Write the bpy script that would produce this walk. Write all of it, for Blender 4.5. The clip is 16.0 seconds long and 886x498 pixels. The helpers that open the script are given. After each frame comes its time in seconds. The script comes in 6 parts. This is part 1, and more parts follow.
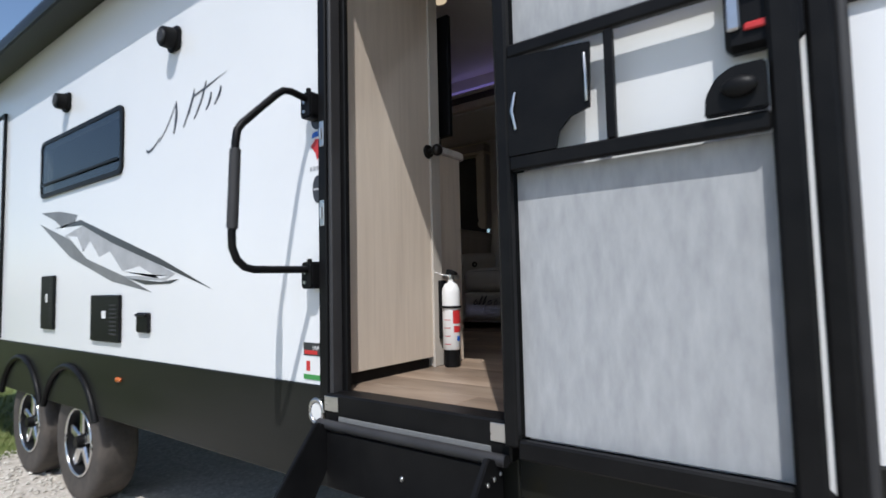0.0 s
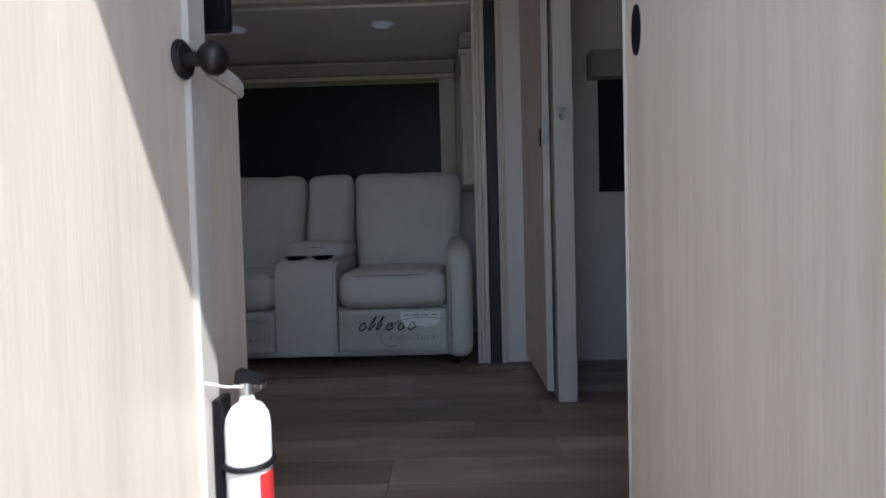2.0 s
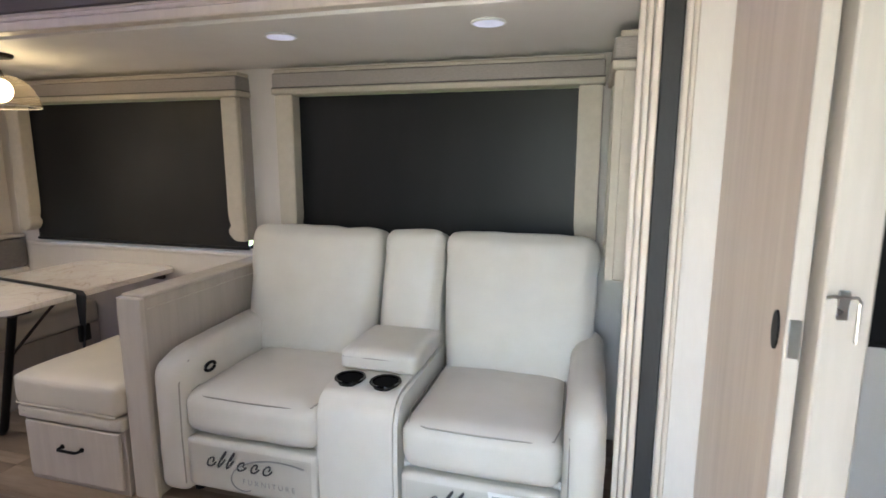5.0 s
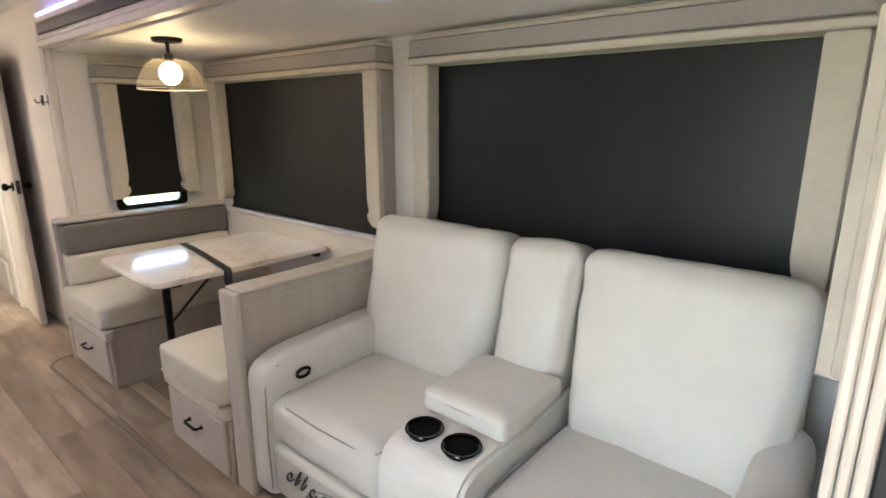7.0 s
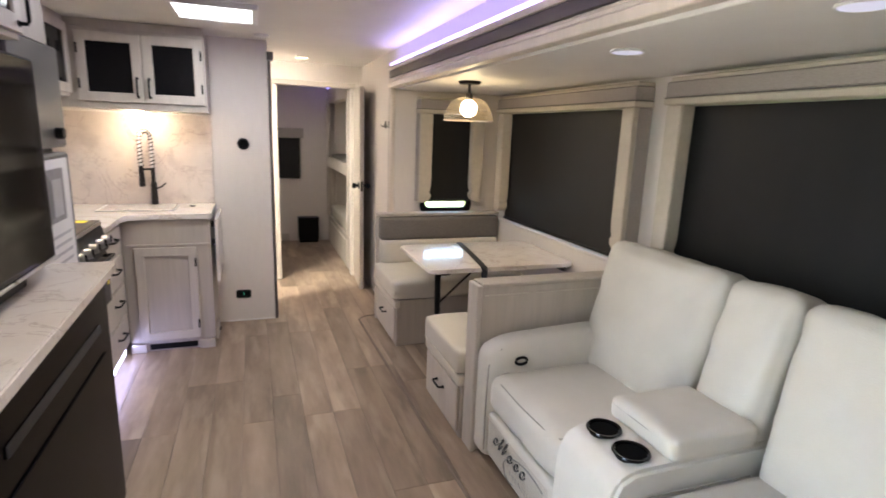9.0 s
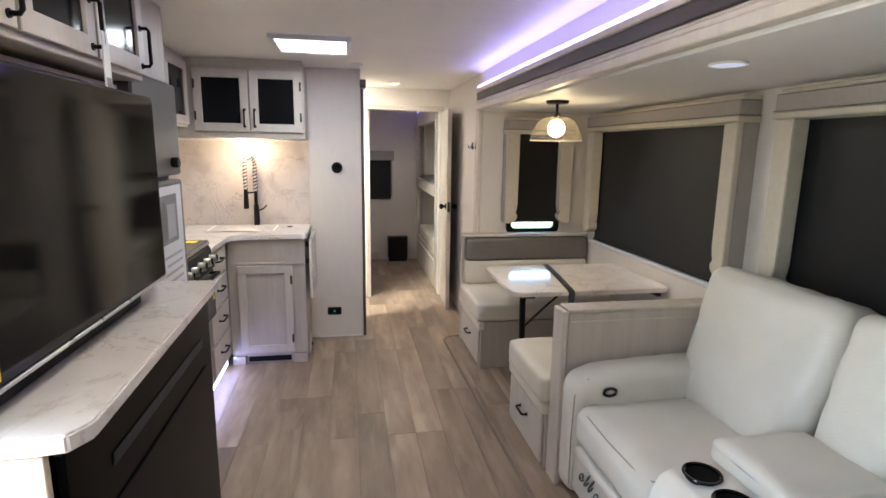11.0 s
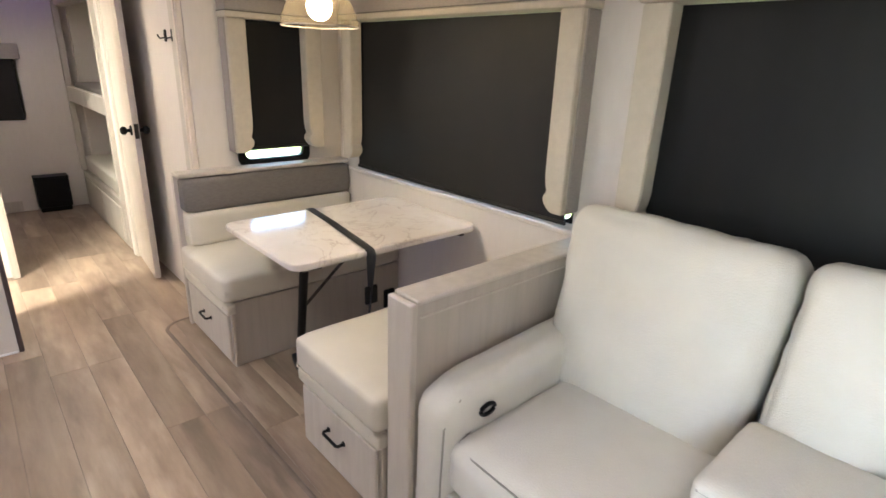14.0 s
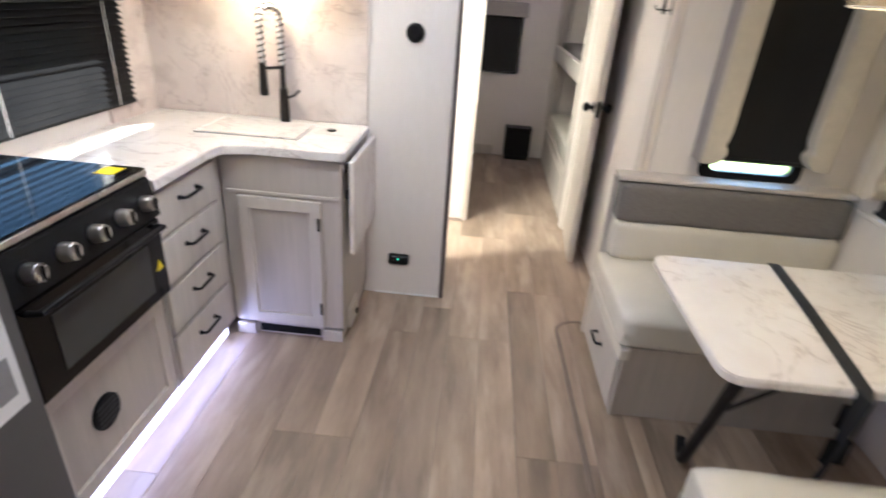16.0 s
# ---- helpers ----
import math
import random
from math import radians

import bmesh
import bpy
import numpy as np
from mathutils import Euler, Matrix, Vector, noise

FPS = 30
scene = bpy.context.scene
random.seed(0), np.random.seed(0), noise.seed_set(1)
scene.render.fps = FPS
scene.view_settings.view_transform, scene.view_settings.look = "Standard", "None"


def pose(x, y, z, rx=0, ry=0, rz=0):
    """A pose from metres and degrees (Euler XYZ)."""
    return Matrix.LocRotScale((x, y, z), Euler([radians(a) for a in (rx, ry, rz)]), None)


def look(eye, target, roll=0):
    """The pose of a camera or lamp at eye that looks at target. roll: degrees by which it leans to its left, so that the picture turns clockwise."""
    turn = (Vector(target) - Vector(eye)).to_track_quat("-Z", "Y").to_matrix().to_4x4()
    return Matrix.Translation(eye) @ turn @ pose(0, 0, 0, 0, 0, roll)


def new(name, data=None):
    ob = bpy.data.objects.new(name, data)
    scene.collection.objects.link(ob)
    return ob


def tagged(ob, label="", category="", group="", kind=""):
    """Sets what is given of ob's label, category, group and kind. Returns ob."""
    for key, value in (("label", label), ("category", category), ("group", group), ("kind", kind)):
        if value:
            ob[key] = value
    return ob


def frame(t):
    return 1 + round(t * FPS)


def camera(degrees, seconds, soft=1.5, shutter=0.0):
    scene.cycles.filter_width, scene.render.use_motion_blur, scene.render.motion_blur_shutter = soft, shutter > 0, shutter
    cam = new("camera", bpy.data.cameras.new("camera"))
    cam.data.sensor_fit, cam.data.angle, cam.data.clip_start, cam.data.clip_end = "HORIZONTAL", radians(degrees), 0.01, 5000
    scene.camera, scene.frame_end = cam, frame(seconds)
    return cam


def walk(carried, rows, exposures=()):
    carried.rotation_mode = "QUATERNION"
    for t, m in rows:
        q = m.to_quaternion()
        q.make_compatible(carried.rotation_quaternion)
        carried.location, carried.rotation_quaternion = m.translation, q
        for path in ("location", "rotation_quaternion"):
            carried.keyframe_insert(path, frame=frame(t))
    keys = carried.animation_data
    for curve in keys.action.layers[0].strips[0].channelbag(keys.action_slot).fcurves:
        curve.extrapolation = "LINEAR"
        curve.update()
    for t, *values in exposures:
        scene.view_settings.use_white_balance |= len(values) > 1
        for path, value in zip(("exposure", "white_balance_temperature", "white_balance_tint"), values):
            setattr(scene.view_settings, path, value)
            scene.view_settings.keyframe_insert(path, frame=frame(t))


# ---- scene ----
cam = camera(79.5, 16.0, soft=1.6, shutter=0.3)
PATH = [
    (0, (1.459, -1.255, 0.364), (0.265, 0.345, 0.495), -1.3),
    (0.5, (1.116, -0.972, 0.350), (0.069, 0.728, 0.476), -2.9),
    (1, (0.741, -0.772, 0.462), (0.093, 1.119, 0.510), -1.4),
    (1.2, (0.606, -0.687, 0.488), (0.147, 1.260, 0.464), -0.6),
    (1.5, (0.463, -0.472, 0.565), (0.192, 1.509, 0.588), -1.6),
    (2, (0.438, -0.273, 0.665), (0.402, 1.726, 0.600), -1.5),
    (2.2, (0.464, -0.244, 0.763), (0.446, 1.754, 0.674), -0.4),
    (2.3, (0.464, -0.227, 0.786), (0.457, 1.771, 0.692), -0.5),
    (2.5, (0.477, -0.135, 0.838), (0.455, 1.861, 0.720), -0.9),
    (2.8, (0.435, -0.063, 0.911), (0.413, 1.929, 0.732), -0.2),
    (3, (0.419, 0.062, 1.005), (0.384, 2.053, 0.815), -0.8),
    (3.1, (0.409, 0.069, 1.043), (0.372, 2.058, 0.841), -0.6),
    (3.2, (0.414, 0.099, 1.058), (0.372, 2.088, 0.851), -1.0),
    (5.3, (0.453, 0.852, 1.412), (-0.154, 2.714, 1.008), 0.2),
    (5.5, (0.432, 0.912, 1.449), (-0.228, 2.745, 0.998), -0.0),
    (6, (0.451, 1.063, 1.453), (-0.448, 2.787, 0.984), -0.3),
    (6.5, (0.481, 1.227, 1.470), (-0.580, 2.852, 0.987), -0.5),
    (7, (0.569, 1.406, 1.431), (-0.682, 2.891, 0.949), -0.1),
    (7.5, (0.681, 1.438, 1.424), (-0.723, 2.775, 0.931), 0.4),
    (8, (0.793, 1.392, 1.439), (-0.757, 2.560, 0.955), 0.5),
    (8.5, (0.852, 1.338, 1.444), (-0.846, 2.290, 0.984), 1.8),
    (9, (0.952, 1.366, 1.486), (-0.887, 2.027, 1.059), 2.1),
    (9.3, (0.965, 1.418, 1.506), (-0.927, 1.912, 1.086), 2.0),
    (9.5, (1.045, 1.402, 1.506), (-0.867, 1.841, 1.117), 1.9),
    (9.7, (1.021, 1.405, 1.488), (-0.906, 1.795, 1.121), 2.5),
    (12, (0.748, 1.386, 1.508), (-1.183, 1.734, 1.120), -0.3),
    (12.5, (0.468, 1.447, 1.423), (-1.364, 2.151, 1.035), 0.4),
    (13, (0.255, 1.541, 1.389), (-1.415, 2.541, 0.930), 1.0),
    (13.5, (0.083, 1.535, 1.427), (-1.462, 2.666, 0.851), 1.0),
    (14, (-0.128, 1.475, 1.438), (-1.525, 2.748, 0.784), 2.2),
    (14.5, (-0.281, 1.555, 1.423), (-1.702, 2.779, 0.727), 2.9),
    (15, (-0.450, 1.651, 1.437), (-2.023, 2.629, 0.683), 4.0),
    (15.5, (-0.554, 1.658, 1.530), (-2.276, 2.152, 0.641), 5.0),
    (16, (-0.726, 1.626, 1.533), (-2.523, 1.535, 0.660), 4.2),
]
walk(cam, [(t, look(eye, target, roll)) for t, eye, target, roll in PATH],
     exposures=[(0.0, -0.12, 6000, 10), (0.8, -0.08, 6000, 10), (1.5, 0.7, 5650, 9), (2.0, 1.2, 5500, 8), (2.5, 1.85, 5650, 7), (3.2, 3.05, 5900, 7), (5.3, 4.02, 6150, 8), (6.5, 4.24, 6250, 8), (8.6, 4.22, 6450, 9), (9.6, 4.22, 6050, 8), (12.0, 4.06, 6000, 5), (13.5, 4.48, 6250, 7), (14.7, 4.62, 6200, 7), (15.5, 4.6, 5900, 6), (16.0, 4.48, 5750, 5)])

SUN = Vector((-0.70, 1.0, -1.86)).normalized()

# ---------------- world and light ----------------
world = bpy.data.worlds.new("sky")
scene.world = world
world.use_nodes = True
wn = world.node_tree
sky = wn.nodes.new("ShaderNodeTexSky")
sky.sky_type = 'NISHITA'
sky.sun_disc = False
sky.sun_elevation = math.asin(-SUN.z)
sky.sun_rotation = math.atan2(-SUN.x, -SUN.y)
wn.links.new(sky.outputs[0], wn.nodes["Background"].inputs[0])
wn.nodes["Background"].inputs[1].default_value = 0.15
sun_data = bpy.data.lights.new("sun", 'SUN')
sun_data.energy, sun_data.angle, sun_data.color = 4.6, radians(0.53), (1.0, 0.95, 0.88)
sun = new("sun", sun_data)
sun.matrix_world = look(Vector((0, 0, 20)) - SUN * 10, Vector((0, 0, 20)))


def lamp(name, where, watts, color, size=0.03, kind='POINT', target=None, size_y=None, spot=None):
    d = bpy.data.lights.new(name, kind)
    d.energy, d.color = watts * 0.42, color
    if kind == 'AREA':
        d.shape, d.size, d.size_y = 'RECTANGLE', size, size_y or size
    else:
        d.shadow_soft_size = size
    if kind == 'SPOT':
        d.spot_size, d.spot_blend = radians(spot or 140), 0.6
    o = new(name, d)
    o.matrix_world = look(where, target) if target else Matrix.Translation(where)
    return o


# ---------------- materials ----------------
def mat(name, color, rough=0.5, metal=0.0, color2=None, scale=8.0, stretch=(1, 1, 1), bump=0.0, bump_scale=60.0,
        emit=None, strength=0.0, amount=1.0, obj_var=0.0, spec=0.5, coat=0.0, fine=None, detail=4.0, turn=0.0, veins=None, world_grain=False):
    """A principled surface: colour varied by two noises, roughness varied, fine relief."""
    m = bpy.data.materials.new(name)
    m.use_nodes = True
    nt = m.node_tree
    b = nt.nodes["Principled BSDF"]
    b.inputs["Roughness"].default_value = rough
    b.inputs["Metallic"].default_value = metal
    b.inputs["Specular IOR Level"].default_value = spec
    b.inputs["Coat Weight"].default_value = coat
    b.inputs["Base Color"].default_value = (*color, 1)
    tc = nt.nodes.new("ShaderNodeTexCoord")
    mp = nt.nodes.new("ShaderNodeMapping")
    mp.inputs["Scale"].default_value = stretch
    mp.inputs["Rotation"].default_value = (0, radians(turn), 0)
    nt.links.new(tc.outputs["Object"], mp.inputs[0])
    if world_grain:
        geo = nt.nodes.new("ShaderNodeNewGeometry")
        oi0 = nt.nodes.new("ShaderNodeObjectInfo")
        sc0 = nt.nodes.new("ShaderNodeVectorMath")
        sc0.operation = 'MULTIPLY_ADD'
        sc0.inputs[1].default_value = (7.0, 5.0, 3.0)
        nt.links.new(oi0.outputs["Random"], sc0.inputs[0])
        nt.links.new(geo.outputs["Position"], sc0.inputs[2])
        nt.links.new(sc0.outputs[0], mp.inputs[0])
    if color2:
        n1 = nt.nodes.new("ShaderNodeTexNoise")
        n1.inputs["Scale"].default_value = scale
        n1.inputs["Detail"].default_value = detail
        n1.inputs["Roughness"].default_value = 0.6
        nt.links.new(mp.outputs[0], n1.inputs["Vector"])
        rp = nt.nodes.new("ShaderNodeMapRange")
        rp.inputs[1].default_value, rp.inputs[2].default_value = 0.3, 0.7
        rp.inputs[4].default_value = amount
        nt.links.new(n1.outputs["Fac"], rp.inputs[0])
        mx = nt.nodes.new("ShaderNodeMix")
        mx.data_type = 'RGBA'
        mx.inputs[6].default_value, mx.inputs[7].default_value = (*color, 1), (*color2, 1)
        nt.links.new(rp.outputs[0], mx.inputs[0])
        last = mx.outputs[2]
        if fine:
            n3 = nt.nodes.new("ShaderNodeTexNoise")
            n3.inputs["Scale"].default_value = fine[1]
            n3.inputs["Detail"].default_value = 6
            nt.links.new(mp.outputs[0], n3.inputs["Vector"])
            r3 = nt.nodes.new("ShaderNodeMapRange")
            r3.inputs[1].default_value, r3.inputs[2].default_value = 0.52, 0.68
            r3.inputs[4].default_value = fine[2]
            nt.links.new(n3.outputs["Fac"], r3.inputs[0])
            m3 = nt.nodes.new("ShaderNodeMix")
            m3.data_type = 'RGBA'
            m3.inputs[7].default_value = (*fine[0], 1)
            nt.links.new(r3.outputs[0], m3.inputs[0])
            nt.links.new(last, m3.inputs[6])
            last = m3.outputs[2]
        if veins:
            n4 = nt.nodes.new("ShaderNodeTexNoise")
            n4.inputs["Scale"].default_value = veins[1]
            n4.inputs["Detail"].default_value = 7
            n4.inputs["Roughness"].default_value = 0.62
            n4.inputs["Distortion"].default_value = 0.9
            nt.links.new(mp.outputs[0], n4.inputs["Vector"])
            sb = nt.nodes.new("ShaderNodeMath")
            sb.operation = 'SUBTRACT'
            sb.inputs[1].default_value = 0.5
            nt.links.new(n4.outputs["Fac"], sb.inputs[0])
            ab = nt.nodes.new("ShaderNodeMath")
            ab.operation = 'ABSOLUTE'
            nt.links.new(sb.outputs[0], ab.inputs[0])
            r4 = nt.nodes.new("ShaderNodeMapRange")
            r4.inputs[2].default_value = veins[2]
            r4.inputs[3].default_value, r4.inputs[4].default_value = veins[3], 0.0
            nt.links.new(ab.outputs[0], r4.inputs[0])
            gate = nt.nodes.new("ShaderNodeMath")
            gate.operation = 'MULTIPLY'
            nt.links.new(r4.outputs[0], gate.inputs[0])
            nt.links.new(rp.outputs[0], gate.inputs[1])
            m4 = nt.nodes.new("ShaderNodeMix")
            m4.data_type = 'RGBA'
            m4.inputs[7].default_value = (*veins[0], 1)
            nt.links.new(gate.outputs[0], m4.inputs[0])
            nt.links.new(last, m4.inputs[6])
            last = m4.outputs[2]
        if obj_var:
            oi = nt.nodes.new("ShaderNodeObjectInfo")
            mr = nt.nodes.new("ShaderNodeMapRange")
            mr.inputs[3].default_value, mr.inputs[4].default_value = 1 - obj_var, 1 + obj_var
            nt.links.new(oi.outputs["Random"], mr.inputs[0])
            hs = nt.nodes.new("ShaderNodeHueSaturation")
            nt.links.new(mr.outputs[0], hs.inputs["Value"])
            nt.links.new(last, hs.inputs["Color"])
            last = hs.outputs[0]
        nt.links.new(last, b.inputs["Base Color"])
        rr = nt.nodes.new("ShaderNodeMapRange")
        rr.inputs[3].default_value, rr.inputs[4].default_value = max(0.02, rough - 0.06), min(1, rough + 0.08)
        nt.links.new(n1.outputs["Fac"], rr.inputs[0])
        nt.links.new(rr.outputs[0], b.inputs["Roughness"])
    if bump:
        n2 = nt.nodes.new("ShaderNodeTexNoise")
        n2.inputs["Scale"].default_value = bump_scale
        n2.inputs["Detail"].default_value = 3
        nt.links.new(mp.outputs[0], n2.inputs["Vector"])
        bp = nt.nodes.new("ShaderNodeBump")
        bp.inputs["Strength"].default_value = bump
        bp.inputs["Distance"].default_value = 0.01
        nt.links.new(n2.outputs["Fac"], bp.inputs["Height"])
        nt.links.new(bp.outputs[0], b.inputs["Normal"])
    if emit:
        b.inputs["Emission Color"].default_value = (*emit, 1)
        b.inputs["Emission Strength"].default_value = strength
    return m


def glass(name, color, rough=0.02, alpha=0.25):
    """A tinted pane: clear straight through with a mirror gloss by Fresnel."""
    m = bpy.data.materials.new(name)
    m.use_nodes = True
    nt = m.node_tree
    nt.nodes.remove(nt.nodes["Principled BSDF"])
    tr = nt.nodes.new("ShaderNodeBsdfTransparent")
    tr.inputs[0].default_value = (*color, 1)
    gl = nt.nodes.new("ShaderNodeBsdfGlossy")
    gl.inputs["Roughness"].default_value = rough
    lw = nt.nodes.new("ShaderNodeLayerWeight")
    lw.inputs[0].default_value = 0.12
    fr = nt.nodes.new("ShaderNodeMapRange")
    fr.inputs[3].default_value, fr.inputs[4].default_value = 0.05, 0.75
    nt.links.new(lw.outputs["Facing"], fr.inputs[0])
    mx = nt.nodes.new("ShaderNodeMixShader")
    nt.links.new(fr.outputs[0], mx.inputs[0])
    nt.links.new(tr.outputs[0], mx.inputs[1])
    nt.links.new(gl.outputs[0], mx.inputs[2])
    nt.links.new(mx.outputs[0], nt.nodes["Material Output"].inputs[0])
    return m


M_PANEL = mat("greige_wood_panel", (0.64, 0.545, 0.445), 0.42, color2=(0.56, 0.47, 0.38), scale=4, stretch=(6, 6, 0.35), bump=0.08, bump_scale=30, fine=((0.48, 0.40, 0.32), 11, 0.3))
M_CAB = mat("greige_cabinet_wood", (0.47, 0.42, 0.365), 0.45, color2=(0.41, 0.365, 0.315), scale=4, stretch=(5, 5, 0.4), bump=0.06, bump_scale=30, fine=((0.36, 0.32, 0.272), 9, 0.3))
M_CABL = mat("pale_cabinet_trim", (0.54, 0.49, 0.43), 0.45, color2=(0.47, 0.425, 0.37), scale=5, stretch=(6, 6, 0.6), bump=0.04)
M_PLANK = mat("grey_brown_vinyl_plank", (0.35, 0.262, 0.192), 0.38, color2=(0.168, 0.121, 0.087), scale=2.6, stretch=(0.6, 3.0, 2), bump=0.04, bump_scale=20, obj_var=0.27, fine=((0.43, 0.342, 0.26), 3.6, 0.55), world_grain=True, detail=6)
M_STRIP = mat("brown_floor_strip", (0.20, 0.15, 0.115), 0.45, color2=(0.13, 0.098, 0.075), scale=9)
# Tint chosen to weaken the sun beam through the assumed skylight.
M_SKYPANE = glass("sun_dimming_dome", (0.10, 0.09, 0.075), 0.3)
M_SUB = mat("dark_subfloor", (0.10, 0.08, 0.065), 0.8, color2=(0.07, 0.055, 0.045), scale=5)
M_WALL = mat("linen_wallboard", (0.68, 0.63, 0.585), 0.6, color2=(0.655, 0.605, 0.56), scale=40, stretch=(1, 1, 0.3), bump=0.05, bump_scale=150)
M_CEIL = mat("white_ceiling_board", (0.80, 0.77, 0.73), 0.5, color2=(0.76, 0.73, 0.69), scale=3, bump=0.02, bump_scale=180)
M_TRIM = mat("cream_moulding", (0.70, 0.62, 0.53), 0.42, color2=(0.62, 0.545, 0.465), scale=6, stretch=(4, 4, 0.6))
M_CREAM = mat("cream_padded_fabric", (0.53, 0.48, 0.40), 0.8, color2=(0.48, 0.435, 0.36), scale=30, bump=0.15, bump_scale=300)
M_VAL = mat("taupe_woven_valance", (0.36, 0.325, 0.30), 0.85, color2=(0.30, 0.27, 0.25), scale=60, stretch=(1, 1, 4), bump=0.2, bump_scale=400)
M_SHADE = mat("black_roller_shade", (0.0105, 0.0105, 0.0115), 0.42, color2=(0.0155, 0.015, 0.0155), scale=3, stretch=(1.5, 1.5, 0.4), bump=0.04, bump_scale=200, spec=0.25)
M_LEATHER = mat("pale_grey_leatherette", (0.595, 0.565, 0.51), 0.40, color2=(0.545, 0.517, 0.465), scale=5, bump=0.22, bump_scale=260, spec=0.4)
M_SEAM = mat("grey_seam_cord", (0.30, 0.28, 0.25), 0.55, color2=(0.25, 0.235, 0.21), scale=20)
M_BENCH = mat("sand_leatherette", (0.62, 0.575, 0.49), 0.45, color2=(0.57, 0.53, 0.45), scale=5, bump=0.2, bump_scale=260)
M_BENCHD = mat("dark_taupe_fabric", (0.17, 0.155, 0.14), 0.75, color2=(0.14, 0.125, 0.115), scale=40, stretch=(1, 1, 3), bump=0.25, bump_scale=350)
M_MARBLE = mat("marble_laminate", (0.78, 0.745, 0.70), 0.13, color2=(0.66, 0.585, 0.525), scale=3.5, bump=0.0, detail=8, coat=0.3, amount=0.8, veins=((0.26, 0.19, 0.15), 4.2, 0.017, 0.8))
M_SPLASH = mat("mottled_marble_panel", (0.66, 0.59, 0.54), 0.22, color2=(0.50, 0.42, 0.38), scale=2.4, detail=8, coat=0.2, amount=0.9, fine=((0.36, 0.30, 0.275), 5.5, 0.45), veins=((0.22, 0.16, 0.135), 3.4, 0.014, 0.8))
M_BLACK = mat("satin_black_plastic", (0.005, 0.005, 0.0055), 0.40, color2=(0.009, 0.0088, 0.009), scale=9, bump=0.05, bump_scale=160, spec=0.13)
M_BLACKG = mat("gloss_black_glass", (0.003, 0.003, 0.0035), 0.05, color2=(0.004, 0.004, 0.0045), scale=2, spec=0.3)
# Near-black for the shade inside the cup holders.
M_CUP = mat("cup_well_shade", (0.004, 0.004, 0.004), 0.9, color2=(0.006, 0.006, 0.006), scale=9, spec=0.05)
M_MEDIA = mat("black_gloss_laminate", (0.004, 0.004, 0.0045), 0.22, color2=(0.006, 0.006, 0.0065), scale=3, spec=0.05)
M_SCREEN = mat("television_glass", (0.0012, 0.0013, 0.0015), 0.06, color2=(0.0015, 0.0016, 0.0018), scale=2, spec=0.22)
M_CHROME = mat("brushed_steel", (0.62, 0.61, 0.60), 0.28, 1.0, color2=(0.52, 0.51, 0.50), scale=20)
M_DARKM = mat("dark_bronze_metal", (0.022, 0.019, 0.018), 0.30, 0.7, color2=(0.034, 0.029, 0.026), scale=25)
M_RUBBER = mat("black_rubber_seal", (0.018, 0.017, 0.018), 0.6, color2=(0.03, 0.029, 0.03), scale=12, stretch=(1, 1, 0.3), bump=0.1, bump_scale=90)
M_FASCIA = mat("dark_brown_fascia", (0.075, 0.055, 0.055), 0.4, color2=(0.055, 0.042, 0.042), scale=6, stretch=(0.4, 6, 6))
M_GEL = mat("white_gelcoat", (0.80, 0.80, 0.80), 0.22, color2=(0.77, 0.77, 0.775), scale=1.3, bump=0.02, bump_scale=5, coat=0.2)
M_SKIRT = mat("black_skirt_metal", (0.011, 0.012, 0.010), 0.30, color2=(0.018, 0.018, 0.016), scale=3, stretch=(0.3, 1, 2), bump=0.02, bump_scale=8, spec=0.17)
M_TINT = mat("tinted_exterior_glass", (0.012, 0.016, 0.020), 0.05, color2=(0.016, 0.02, 0.024), scale=1.5, coat=0.5)
M_TINTG = glass("tinted_window_glass", (0.36, 0.40, 0.42))
M_PANE = glass("clear_pane", (0.85, 0.9, 0.9))
M_LAMPGLASS = glass("ribbed_lamp_glass", (0.96, 0.90, 0.80), 0.2)
ln = M_LAMPGLASS.node_tree
milk = ln.nodes.new("ShaderNodeBsdfTranslucent")
milk.inputs[0].default_value = (0.80, 0.70, 0.55, 1)
both = ln.nodes.new("ShaderNodeMixShader")
both.inputs[0].default_value = 0.04
ln.links.new(ln.nodes["Mix Shader"].outputs[0], both.inputs[1])
ln.links.new(milk.outputs[0], both.inputs[2])
ln.links.new(both.outputs[0], ln.nodes["Material Output"].inputs[0])
M_FILM = glass("clear_plastic_film", (0.93, 0.93, 0.92), 0.1)
M_SMOKE = mat("smoked_cabinet_glass", (0.005, 0.005, 0.006), 0.12, color2=(0.007, 0.007, 0.008), scale=2, spec=0.18)
M_MESH = mat("grey_insect_screen", (0.31, 0.315, 0.325), 0.6, color2=(0.41, 0.415, 0.42), scale=6, stretch=(5.5, 1, 1.6), turn=35, bump=0.12, bump_scale=500)
M_DOORW = mat("white_door_skin", (0.74, 0.74, 0.73), 0.35, color2=(0.70, 0.70, 0.69), scale=3)
M_TYRE = mat("dusty_tyre_rubber", (0.05, 0.043, 0.038), 0.8, color2=(0.09, 0.075, 0.062), scale=10, bump=0.3, bump_scale=40)
M_ALU = mat("polished_alloy", (0.7, 0.7, 0.7), 0.22, 1.0, color2=(0.6, 0.6, 0.6), scale=6)
M_TREAD = mat("grey_step_tread", (0.23, 0.23, 0.225), 0.75, color2=(0.17, 0.17, 0.165), scale=60, stretch=(8, 1, 1), bump=0.5, bump_scale=60)
